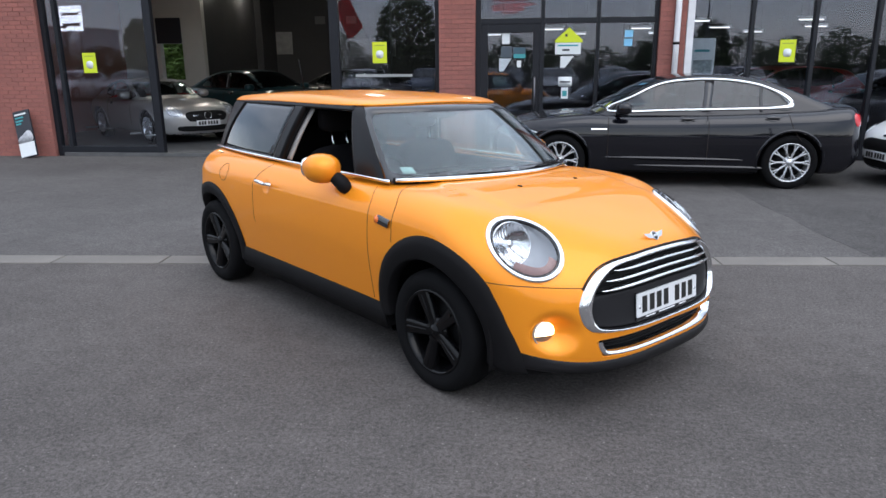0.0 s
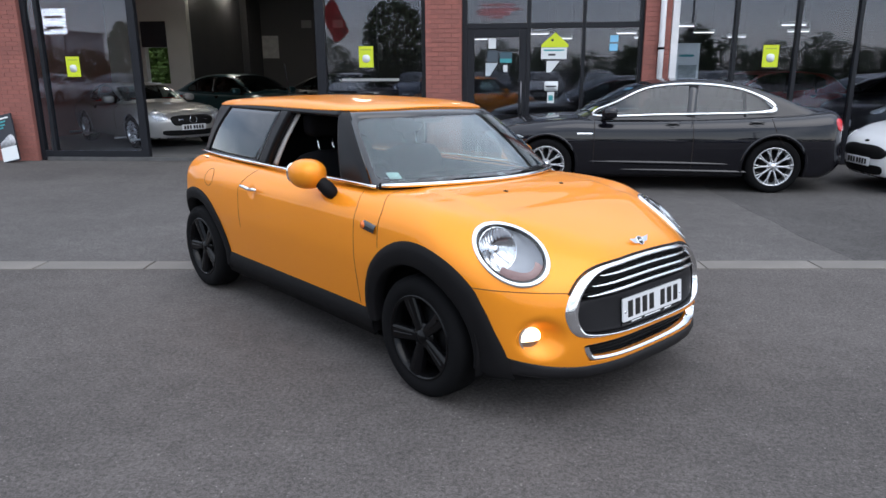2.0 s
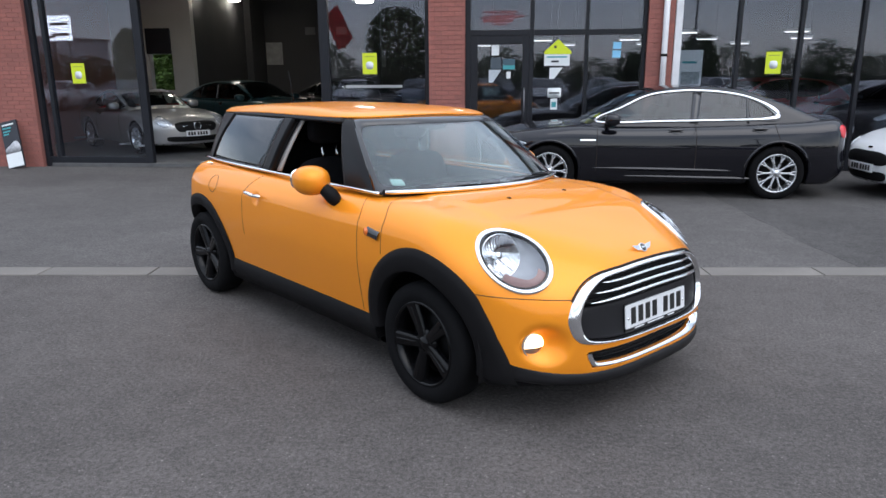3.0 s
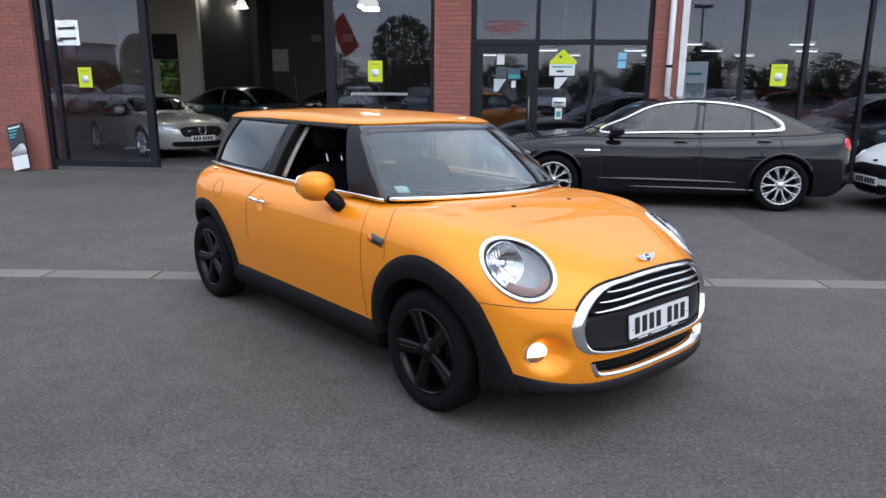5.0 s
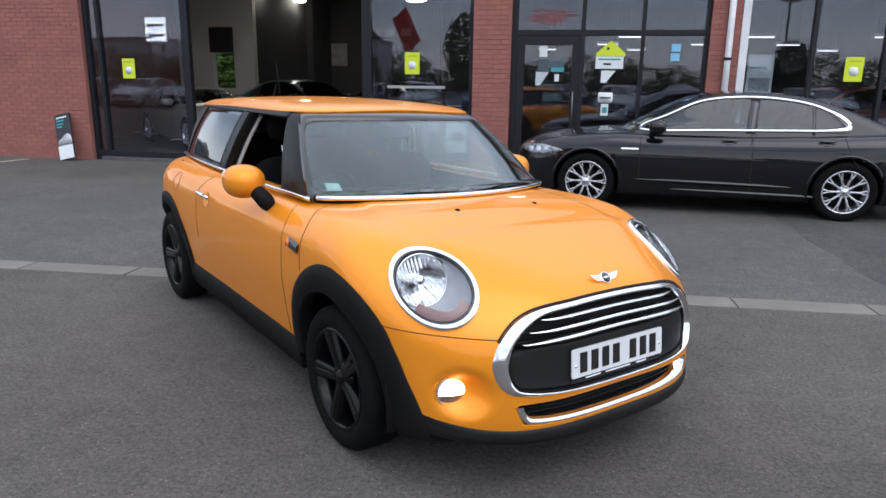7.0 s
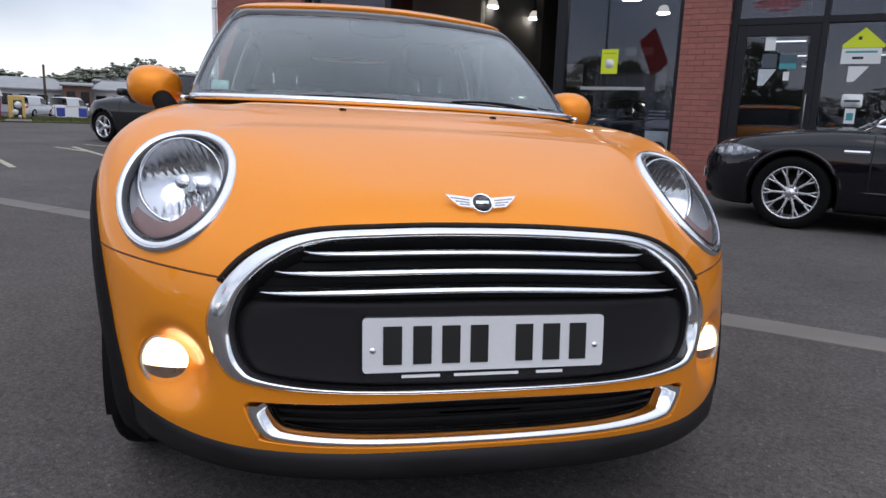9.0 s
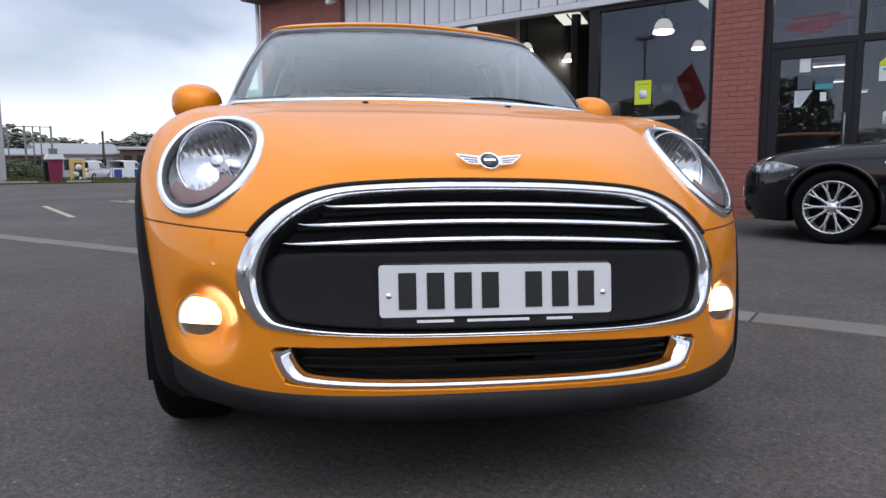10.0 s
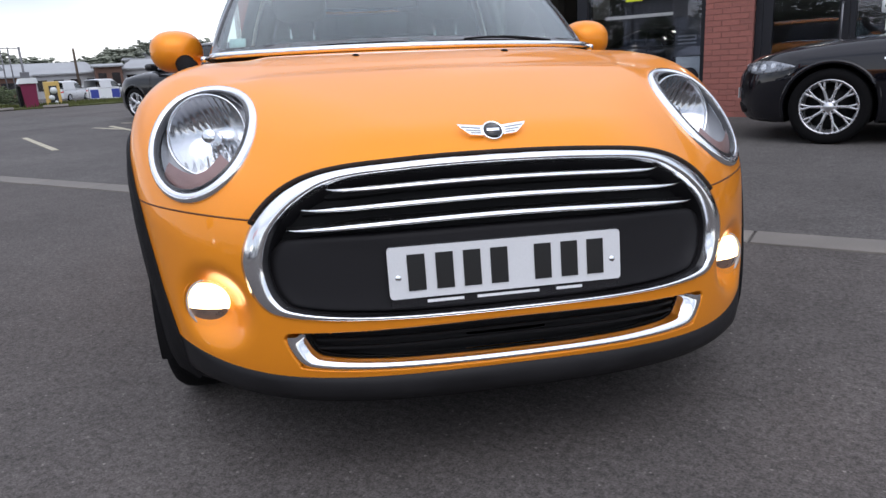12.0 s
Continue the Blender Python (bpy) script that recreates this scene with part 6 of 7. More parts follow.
# inner walls of the showroom; its north-west corner is open ground
built("wall_office", join(span(-10.3, -9.28, 18.5, 18.7, 0.06, 4.9), span(-9.28, -8.64, 18.5, 18.7, 2.2, 4.9), span(-9.28, -8.64, 18.5, 18.7, 0.06, 1.25), span(-8.64, -8.05, 18.5, 18.7, 0.06, 4.9)), WALL_PALE, "off-white inner wall with a window", "wall")
built("wall_inner", span(-8.25, -8.05, 18.7, 26, 0, 4.9), WALL_DARK, "charcoal inner wall", "wall")
built("wall_dark_panel", span(-8.05, 3.0, 24.4, 24.5, 0.06, 4.9), WALL_DARK, "charcoal display wall", "wall")


# ---- fixings on the facade ----
YELLOW = surface("fluorescent_yellow_card", (0.62, 0.72, 0.02), 0.6, grain=(90, 0.04))
CARD_WHITE = surface("white_card", (0.70, 0.73, 0.73), 0.6, grain=(90, 0.05))
CARD_DARK = surface("dark_card", (0.02, 0.022, 0.03), 0.5, grain=(90, 0.1))
CARD_TEAL = surface("teal_card", (0.05, 0.30, 0.32), 0.5, grain=(90, 0.08))
CARD_BLUE = surface("sky_blue_card", (0.22, 0.52, 0.75), 0.6, grain=(90, 0.05))
CARD_RED = surface("red_print", (0.60, 0.03, 0.02), 0.5, grain=(90, 0.06))
LEAF = surface("dark_green_foliage", (0.095, 0.118, 0.062), 0.9, grain=(2, 0.3), island=0.4, spec=0.2)
BARK = surface("brown_bark", (0.07, 0.05, 0.035), 0.9, grain=(12, 0.3), bump=(20, 0.5))
GRASS = surface("rough_grass", (0.085, 0.095, 0.035), 0.95, grain=(8, 0.3), stain=(0.4, 0.25), spec=0.1)
PANEL_PALE = surface("pale_profiled_sheet", (0.48, 0.49, 0.50), 0.6, grain=(4, 0.06), stain=(0.3, 0.12))
ROOF_GREY = surface("grey_sheet_roof", (0.30, 0.31, 0.32), 0.7, grain=(3, 0.08), stain=(0.3, 0.15))
BRICK_FAR = surface("brown_brick", (0.14, 0.08, 0.06), 0.9, grain=(8, 0.15), stain=(0.5, 0.15))
STEEL = surface("galvanised_steel", (0.16, 0.16, 0.17), 0.5, 0.6, grain=(20, 0.1))
MAROON = surface("maroon_plastic", (0.17, 0.012, 0.05), 0.45, grain=(20, 0.06), stain=(2, 0.1))
PALE_YELLOW = surface("cream_yellow_panel", (0.62, 0.42, 0.13), 0.5, grain=(20, 0.05))
LAMP_GLASS = glow("lit_pendant_glass", (1.0, 0.93, 0.80), 0.75)
LAMP_HOT = glow("lit_pendant_lamp", (1.0, 0.90, 0.72), 30.0)
TUBE_LIT = glow("lit_strip_lamp", (1.0, 0.98, 0.95), 2.4)
GLASS_Y = 12.05


def card(name, x0, x1, z0, z1, mat, label, y=GLASS_Y - 0.004, category="sticker"):
    """A flat card stuck on the inside or outside of a pane."""
    ob = part(name, span(x0, x1, y - 0.002, y + 0.001, z0, z1), mat, None, smooth=False)
    return tagged(ob, label, category)


for x, z in ((-7.315, 1.665), (-2.02, 1.80), (4.695, 1.77)):
    c = card("yellow_notice", x - 0.125, x + 0.125, z - 0.175, z + 0.175, YELLOW, "fluorescent yellow notice with a white emblem on a window")
    part("notice_emblem", slab(rounded(0.13, 0.13, 0.05), 0.002, pose(x, GLASS_Y - 0.0085, z - 0.03)), CARD_WHITE, c)
    part("notice_line", span(x - 0.09, x + 0.09, GLASS_Y - 0.0085, GLASS_Y - 0.0065, z + 0.11, z + 0.125), surface("faint_print", (0.35, 0.42, 0.05), 0.6), c, smooth=False)
tri_o = np.array([(-0.225, 0.0), (0.225, 0.0), (0.225, 0.04), (0.0, 0.24), (-0.225, 0.04)])
g = tagged(part("energy_sign", slab(tri_o, 0.003, pose(1.185, GLASS_Y - 0.008, 1.935)), YELLOW, None, smooth=False), "yellow-green house-shaped sign on the window", "sign")
part("sign_mark", span(1.12, 1.16, GLASS_Y - 0.010, GLASS_Y - 0.008, 2.03, 2.07), CARD_DARK, g, smooth=False)
part("sign_panel", span(0.96, 1.385, GLASS_Y - 0.009, GLASS_Y - 0.006, 1.745, 1.93), CARD_WHITE, g, smooth=False)
part("sign_print", span(1.0, 1.34, GLASS_Y - 0.011, GLASS_Y - 0.009, 1.875, 1.90), CARD_TEAL, g, smooth=False)
part("sign_print", span(1.08, 1.2, GLASS_Y - 0.011, GLASS_Y - 0.009, 1.80, 1.83), CARD_DARK, g, smooth=False)
for x0, x1, z0, z1 in ((1.055, 1.275, 1.53, 1.715), (0.03, 0.24, 1.475, 1.685)):
    o = np.array([(0, 0.0), (0.35 * (x1 - x0), 0.0), (x1 - x0, z1 - z0), (0, z1 - z0)])
    tagged(part("pennant_sticker", slab(o, 0.003, pose(x0, GLASS_Y - 0.008, z0)), CARD_WHITE, None, smooth=False), "pale pennant-shaped sticker on the glass", "sticker")
c = tagged(part("rating_sticker", slab(rounded(0.23, 0.16, 0.03), 0.003, pose(1.145, GLASS_Y - 0.008, 1.30)), CARD_WHITE, None), "rounded pale sticker on the glass", "sticker")
part("sticker_print", span(1.06, 1.23, GLASS_Y - 0.011, GLASS_Y - 0.009, 1.285, 1.31), CARD_DARK, c, smooth=False)
c = card("notice_strip", 1.085, 1.20, 1.02, 1.205, CARD_WHITE, "narrow pale notice on the glass")
part("notice_square", span(1.105, 1.18, GLASS_Y - 0.009, GLASS_Y - 0.006, 1.06, 1.15), CARD_TEAL, c, smooth=False)
card("paper_notice", 0.075, 0.20, 1.92, 2.09, CARD_WHITE, "white paper notice on the entrance door", Y + 0.127)
card("dark_sticker", 0.06, 0.235, 1.70, 1.88, surface("slate_sticker", (0.06, 0.08, 0.10), 0.5, grain=(60, 0.2)), "slate grey sticker on the entrance door", Y + 0.127)
c = card("teal_sticker", 0.27, 0.47, 1.69, 1.86, surface("slate_blue_sticker", (0.05, 0.10, 0.13), 0.5, grain=(60, 0.2)), "teal and dark sticker on the entrance door", Y + 0.127)
part("sticker_band", span(0.27, 0.47, Y + 0.122, Y + 0.1245, 1.69, 1.755), CARD_TEAL, c, smooth=False)
card("small_sticker", 0.33, 0.40, 1.54, 1.65, CARD_WHITE, "small pale sticker on the entrance door", Y + 0.127)
c = card("blue_sticker", 2.09, 2.225, 2.01, 2.12, CARD_BLUE, "sky blue square sticker on the window")
card("blue_sticker", 2.085, 2.22, 1.87, 1.985, CARD_BLUE, "pale sky blue square sticker on the window")
EMBLEM = surface("faded_red_film", (0.42, 0.03, 0.03), 0.5, grain=(14, 0.4))
EMBLEM.node_tree.nodes["Principled BSDF"].inputs["Alpha"].default_value = 0.2
emblem = tagged(part("window_emblem", slab(loop([(-0.36, 0.0), (-0.1, 0.045), (0.3, 0.05), (0.44, 0.02), (0.1, -0.01), (-0.2, -0.02)], 40), 0.003, pose(0.20, GLASS_Y - 0.008, 2.52)), EMBLEM, None), "faint red swept emblem on the pane over the door", "sticker")
for z, x0, x1, h in ((2.60, -0.10, 0.52, 0.035), (2.455, -0.12, 0.46, 0.05), (2.41, 0.05, 0.34, 0.03)):
    o = np.array([(x0, 0), (x1 - 0.06, -0.004), (x1, h * 0.5), (x1 - 0.05, h), (x0 + 0.04, h * 0.8)])
    part("emblem_stroke", slab(o, 0.003, pose(0, GLASS_Y - 0.008, z)), EMBLEM, emblem, smooth=False)
c = card("web_line", -2.45, -1.46, 1.395, 1.44, surface("frosted_print", (0.32, 0.33, 0.33), 0.7, grain=(60, 0.3)), "frosted line of small print on the window")
banner = tagged(part("standing_banner", span(-1.52, -1.12, 12.38, 12.42, 0.06, 1.36, 0.004), CARD_DARK, None, smooth=False), "black standing banner with a pale car picture behind the window", "banner")
part("banner_picture", span(-1.50, -1.14, 12.372, 12.379, 0.32, 0.82), CARD_WHITE, banner, smooth=False)
part("banner_shape", slab(loop([(-0.12, 0.0), (-0.11, 0.08), (-0.05, 0.14), (0.05, 0.14), (0.11, 0.08), (0.12, 0.0)], 30), 0.003, pose(-1.30, 12.367, 0.52)), CARD_DARK, banner)
for z in (1.0, 1.05, 1.1):
    part("banner_print", span(-1.48, -1.22, 12.372, 12.379, z, z + 0.02), surface("banner_grey_print", (0.25, 0.25, 0.26), 0.6), banner, smooth=False)

# downpipes
for x, y, z1 in ((2.885, Y - 0.065, 4.2), (-10.61, Y - 0.02, 4.2)):
    p = tagged(part("downpipe", tube([(x, y, 0.0), (x, y, z1)], 0.047, 16), PIPE_WHITE, None), "white plastic downpipe on the brickwork", "downpipe")
    for z in (0.5, 1.9, 2.95):
        part("pipe_bracket", tube([(x, y, z - 0.02), (x, y, z + 0.02)], 0.054, 14), BLACK_PLASTIC if x > 0 else PIPE_WHITE, p)
tagged(part("corner_trim", span(3.045, 3.16, Y - 0.02, Y + 0.09, 0, 4.2, 0.012), PIPE_WHITE, None, smooth=False), "white upright corner trim beside the windows", "trim", kind="structure")
for x, z in ((-8.82, 4.13), (-8.45, 4.12)):
    c = tagged(part("floodlight", box(x, Y - 0.14, z, 0.24, 0.14, 0.08, 0.02), FRAME_DARK, None), "small floodlight under the eaves", "floodlight")
    part("light_arm", tube([(x, Y - 0.1, z + 0.03), (x, Y + 0.02, z + 0.08)], 0.015, 8), FRAME_DARK, c)
c = tagged(part("security_camera", tube([(-8.22, Y - 0.27, 3.87), (-8.22, Y - 0.12, 3.90)], 0.04, 14), PIPE_WHITE, None), "white security camera on the brickwork", "camera")
part("camera_bracket", tube([(-8.22, Y - 0.14, 3.90), (-8.22, Y + 0.02, 3.94)], 0.02, 8), PIPE_WHITE, c)

# leaning sign at the west pier
m = pose(-8.42, Y - 0.30, 0.02, -14, -13, 3)
sign = thing("leaning_sign", m, "narrow dark advertising board leaning at the brick pier", "sign board")
part("board", span(-0.155, 0.155, -0.02, 0.02, 0, 0.86, 0.008), CARD_DARK, sign, smooth=False)
part("white_foot", span(-0.15, 0.15, -0.026, -0.021, 0.02, 0.27), CARD_WHITE, sign, smooth=False)
part("picture", slab(loop([(-0.12, 0.28), (-0.13, 0.36), (-0.04, 0.42), (0.06, 0.48), (0.13, 0.44), (0.13, 0.29)], 30), 0.004, pose(0, -0.0255, 0)), surface("pale_print", (0.45, 0.46, 0.48), 0.6, grain=(25, 0.5)), sign)
for z, w, mt in ((0.78, 0.22, CARD_WHITE), (0.72, 0.16, CARD_TEAL), (0.66, 0.14, CARD_TEAL), (0.61, 0.10, CARD_TEAL)):
    part("print_bar", span(-0.12, -0.12 + w, -0.0255, -0.021, z, z + 0.028), mt, sign, smooth=False)

# ---- showroom lamps and fittings ----
for x, y, z in ((-7.9, 21.4, 3.9), (-8.0, 19.0, 3.9), (-7.6, 15.7, 3.85), (-2.5, 14.2, 3.1), (-4.3, 22.2, 4.0), (-0.09, 13.3, 3.30)):
    lamp = thing("pendant_lamp", pose(x, y, z), "bell-shaped lit pendant lamp over the showroom", "lamp", "showroom pendants")
    part("shade", moved(lathe([(0.05, 0.16), (0.10, 0.135), (0.15, 0.06), (0.17, -0.05), (0.165, -0.08), (0.15, -0.08), (0.14, 0.04), (0.04, 0.13)], 28), pose(0, 0, 0, 90, 0, 0)), LAMP_GLASS, lamp)
    part("lit_mouth", moved(lathe([(0.164, -0.03), (0.172, -0.052), (0.166, -0.084), (0.10, -0.076), (0.002, -0.07)], 28), pose(0, 0, 0, 90, 0, 0)), LAMP_HOT, lamp)
    part("cord", tube([(0, 0, 0.15), (0, 0, 4.35 - z if y < 14 else 4.9 - z - (0.0 if y > 18.5 else (18.5 - y) * 0.098))], 0.012, 6), BLACK_PLASTIC, lamp)
    part("gear_box", moved(lathe([(0.01, 0.25), (0.05, 0.24), (0.05, 0.16), (0.02, 0.15)], 16), pose(0, 0, 0, 90, 0, 0)), BLACK_PLASTIC, lamp)
for y, xs in ((16.4, (-0.2, 1.7, 4.3, 6.7)), (19.4, (-0.5, 1.3, 3.6, 5.6, 8.0)), (22.4, (-0.4, 2.2, 4.6, 7.4))):
    for x in xs:
        s = tagged(part("strip_lamp", span(x - 0.25, x + 0.25, y - 0.03, y + 0.03, 2.482, 2.50), TUBE_LIT, None, smooth=False), "lit linear ceiling lamp", "lamp", "strip lamps")
        part("lamp_body", span(x - 0.27, x + 0.27, y - 0.06, y + 0.06, 2.50, 2.56, 0.01), CARD_WHITE, s, smooth=False)
        for d in (-0.22, 0.22):
            part("hanger", tube([(x + d, y, 2.55), (x + d, y, 4.64 if y < 18 else 4.92)], 0.008, 5), STEEL, s)
panel_glow = glow("ceiling_panel_glow", (0.90, 0.93, 0.78), 1.0)
for m, w in ((pose(-7.32, 20.2, 4.86, 0, 0, 17), 0.36), (pose(-3.55, 20.9, 4.86, 0, 0, 4), 0.30)):
    for y0, y1 in ((-1.2, -0.72), (-0.42, 1.2)):
        c = tagged(part("ceiling_light", moved(span(-w, w, y0, y1, 0, 0.02), m), panel_glow, None, smooth=False), "pale rectangular light panel under the showroom ceiling", "lamp", "ceiling panels")
        part("glazing_bar", moved(span(-0.02, 0.02, y0, y1, -0.02, 0.0), m), FRAME_DARK, c, smooth=False)
stand = thing("poster_stand", pose(3.6, 12.95, 0.06), "white poster board on a dark stand behind the shop window", "poster stand")
part("board", span(-0.20, 0.20, -0.015, 0.015, 1.30, 1.95, 0.006), CARD_WHITE, stand, smooth=False)
part("print_panel", span(-0.16, 0.16, -0.021, -0.016, 1.36, 1.58), surface("grey_poster_print", (0.30, 0.34, 0.34), 0.6, grain=(30, 0.5)), stand, smooth=False)
part("print_bar", span(-0.15, 0.10, -0.021, -0.016, 1.72, 1.76), CARD_TEAL, stand, smooth=False)
part("post", tube([(0, 0, 0), (0, 0, 1.3)], 0.02, 8), STEEL, stand)
part("foot", span(-0.22, 0.22, -0.15, 0.15, 0.0, 0.02, 0.004), STEEL, stand, smooth=False)
tagged(part("wall_screen", span(-9.30, -8.62, 18.40, 18.46, 2.2, 2.86, 0.01), CARD_DARK, None, smooth=False), "dark television on the inner wall", "television")
tagged(part("poster", span(-8.02, -7.45, 24.36, 24.39, 2.0, 2.75), surface("pale_poster", (0.30, 0.30, 0.31), 0.6, grain=(5, 0.2)), None, smooth=False), "pale poster on the charcoal wall", "poster")
tagged(part("poster", span(-5.4, -3.8, 24.36, 24.39, 1.9, 2.5), surface("grey_poster", (0.10, 0.10, 0.11), 0.6, grain=(5, 0.3)), None, smooth=False), "dim grey poster on the charcoal wall", "poster")
for k in range(3):
    tagged(part("wall_lettering", span(-6.6 + k * 0.55, -6.25 + k * 0.55, 24.37, 24.39, 3.0, 3.25), surface("dim_letter", (0.14, 0.14, 0.15), 0.5), None, smooth=False), "dim block of lettering on the charcoal wall", "lettering")
for x in (-7.0, -3.3):
    tagged(part("column", span(x - 0.1, x + 0.1, 19.9, 20.1, 0.06, 4.85, 0.01), WALL_DARK, None, smooth=False), "dark steel column in the showroom", "column", kind="structure")


# ---- trees ----
def tree_geo(rng, h, spread, clumps, size=1.0):
    """A trunk with limbs, and a crown of many small rough clumps with gaps."""
    wood, leaves = [], []
    wood.append(tube([(0, 0, 0), (0.05, 0.02, h * 0.3), (0.1 * rng.uniform(-1, 1), 0.1, h * 0.62)], [h * 0.03, h * 0.022, h * 0.010], 7))
    for k in range(6):
        a, z = rng.uniform(0, 6.28), h * rng.uniform(0.28, 0.55)
        wood.append(tube([(0, 0, z), (spread * 0.3 * math.cos(a), spread * 0.3 * math.sin(a), z + h * 0.12), (spread * 0.62 * math.cos(a), spread * 0.62 * math.sin(a), z + h * 0.22)], [h * 0.012, h * 0.008, h * 0.004], 5))
    octa = np.array([(1, 0, 0), (-1, 0, 0), (0, 1, 0), (0, -1, 0), (0, 0, 1), (0, 0, -1)], float)
    of = [(0, 2, 4), (2, 1, 4), (1, 3, 4), (3, 0, 4), (2, 0, 5), (1, 2, 5), (3, 1, 5), (0, 3, 5)]
    for _ in range(clumps):
        a, u, r = rng.uniform(0, 6.28), rng.uniform(-1, 1), rng.uniform(0.45, 1.0) ** 0.5
        s = h * size * rng.uniform(0.02, 0.06)
        c = np.array((spread * r * math.sqrt(1 - u * u) * math.cos(a), spread * r * math.sqrt(1 - u * u) * math.sin(a), h * 0.54 + h * 0.44 * r * u))
        v = octa * s * np.array([(rng.uniform(0.5, 1.4), rng.uniform(0.5, 1.4), rng.uniform(0.4, 1.0)) for _ in range(6)])
        leaves.append((v + c, of))
    return join(*wood), join(*leaves)


rng = random.Random(11)
base_trees = [tree_geo(rng, 6.5, 2.4, 420), tree_geo(rng, 5.2, 2.1, 360), tree_geo(rng, 7.5, 2.2, 440)]
fine_trees = [tree_geo(rng, 6.5, 2.4, 1900, 0.5), tree_geo(rng, 5.2, 2.1, 1700, 0.5), tree_geo(rng, 7.5, 2.2, 2000, 0.5)]
tree_things = []
for k, (wood, leaves) in enumerate(fine_trees):
    t = thing("tree", pose((-29.5, -25.0, -22.0)[k], -46 - k, 0) @ Matrix.Scale((1.0, 1.45, 0.95)[k], 4), "broad leafy tree at the edge of the car park", "tree", "trees round the forecourt")
    part("trunk", wood, BARK, t)
    part("crown", leaves, LEAF, t, smooth=False)
    tree_things.append(t)
for k in range(18):
    x = -78 + k * 8.2 + rng.uniform(-1.3, 1.3)
    copy_thing(tree_things[k % 3], pose(x, -46 + rng.uniform(-4, 3), 0, 0, 0, rng.uniform(0, 360)) @ Matrix.Scale(rng.uniform(0.36, 0.56), 4))
for k, x, y, s in ((0, -36.8, -50, 1.25), (2, -40.3, -51, 0.95), (0, -10.2, -46, 1.3), (1, -6.8, -48, 0.85), (2, 19.5, -49, 0.8)):
    copy_thing(tree_things[k], pose(x, y, 0, 0, 0, 70 * k + x) @ Matrix.Scale(s / tree_things[k].scale[0], 4))
bank = []
for k in range(110):
    v, f = fine_trees[k % 3][1]
    half = len(f) // 24 * 8
    bank.append((np.asarray(v)[:half // 8 * 6] * (rng.uniform(0.8, 1.3), 0.6, rng.uniform(0.46, 0.78)) + (-84 + k * 1.5, -49 + rng.uniform(-2, 2), -0.5), f[:half]))
tagged(part("tree_line", join(*bank), LEAF, None, smooth=False), "line of bushes and trees across the road", "trees", kind="stuff")
# distant woods as one mass of foliage
woods = []
for k in range(400):
    az, d = radians(rng.uniform(136, 178)), rng.uniform(120, 165)
    wood, leaves = base_trees[k % 3]
    v = np.asarray(leaves[0])
    pick = rng.uniform(1.12, 1.34) * (0.85 + 0.15 * math.sin(az * 23))
    step = 2
    f = [q for i, q in enumerate(leaves[1]) if (i // 8) % step == k % step]
    used = sorted({i for q in f for i in q})
    where = {i: j for j, i in enumerate(used)}
    woods.append((v[used] * (1.7, 1.7, pick) + (d * math.cos(az), d * math.sin(az), -1.6), [tuple(where[i] for i in q) for q in f]))
# Haze of the distance is put into this paler, greyer foliage colour
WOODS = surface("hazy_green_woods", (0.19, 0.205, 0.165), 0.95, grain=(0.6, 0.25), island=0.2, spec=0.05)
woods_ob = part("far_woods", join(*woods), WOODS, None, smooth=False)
tagged(woods_ob, "green woods along the horizon, haze put into their paler colour", "woods", kind="stuff")
# Added backing ridge in the hazed colour; it closes gaps between the trees
ha = np.radians(np.linspace(132, 182, 90))
crest = 4.6 + 0.9 * np.sin(ha * 31) + 0.5 * np.sin(ha * 77 + 1)
hv = [np.stack([d * np.cos(ha), d * np.sin(ha), crest * k - 2.0 * (1 - k)], -1) for d, k in ((168, 0.0), (174, 0.75), (184, 1.0), (215, 0.9), (260, 0.0))]
tagged(part("far_hill", (np.concatenate(hv), grid_faces(5, 90)), WOODS, None), "added low ridge in the same hazy colour, filling gaps between the trees", "hill", kind="structure")
hedge = []
for k in range(40):
    v, f = base_trees[k % 3][1]
    pick = f
    used = sorted({i for q in pick for i in q})
    where = {i: j for j, i in enumerate(used)}
    hedge.append((np.asarray(v)[used] * (0.34, 0.30, 0.40) + (-14 + k * 0.115, 22.5 + rng.uniform(-0.4, 0.4), rng.uniform(-0.6, 0.1)), [tuple(where[i] for i in q) for q in pick]))
tagged(part("hedge", join(*hedge), surface("fresh_green_hedge", (0.10, 0.16, 0.04), 0.85, island=0.4, spec=0.2), None, smooth=False), "green hedge behind the office window", "hedge", kind="stuff")


# ---- far side of the road ----
def at(az, d, z=0.0):
    """A place by its bearing (degrees) and distance from the spot before the car's nose."""
    x, y = 1.8 + d * math.cos(radians(az)), 1.9 + d * math.sin(radians(az))
    return x, y, z + dip(x, y)


def facing(az, d, turn=0.0):
    x, y, z = at(az, d)
    return pose(x, y, z, 0, 0, az - 90 + turn)


vaz = np.linspace(178, 138, 30)
vd = (33.05, 33.0, 34, 36, 38, 40, 42, 42.1)
v = [at(a, d + 5 * max(0, (148 - a) / 10) ** 2, -0.1 if k in (0, 7) else 0.05) for k, d in enumerate(vd) for a in vaz]
verge = part("verge", (np.array(v), grid_faces(8, 30, False, False, True)), GRASS, None, smooth=False)
tagged(verge, "rough grass verge", "grass", kind="structure")
blades = []
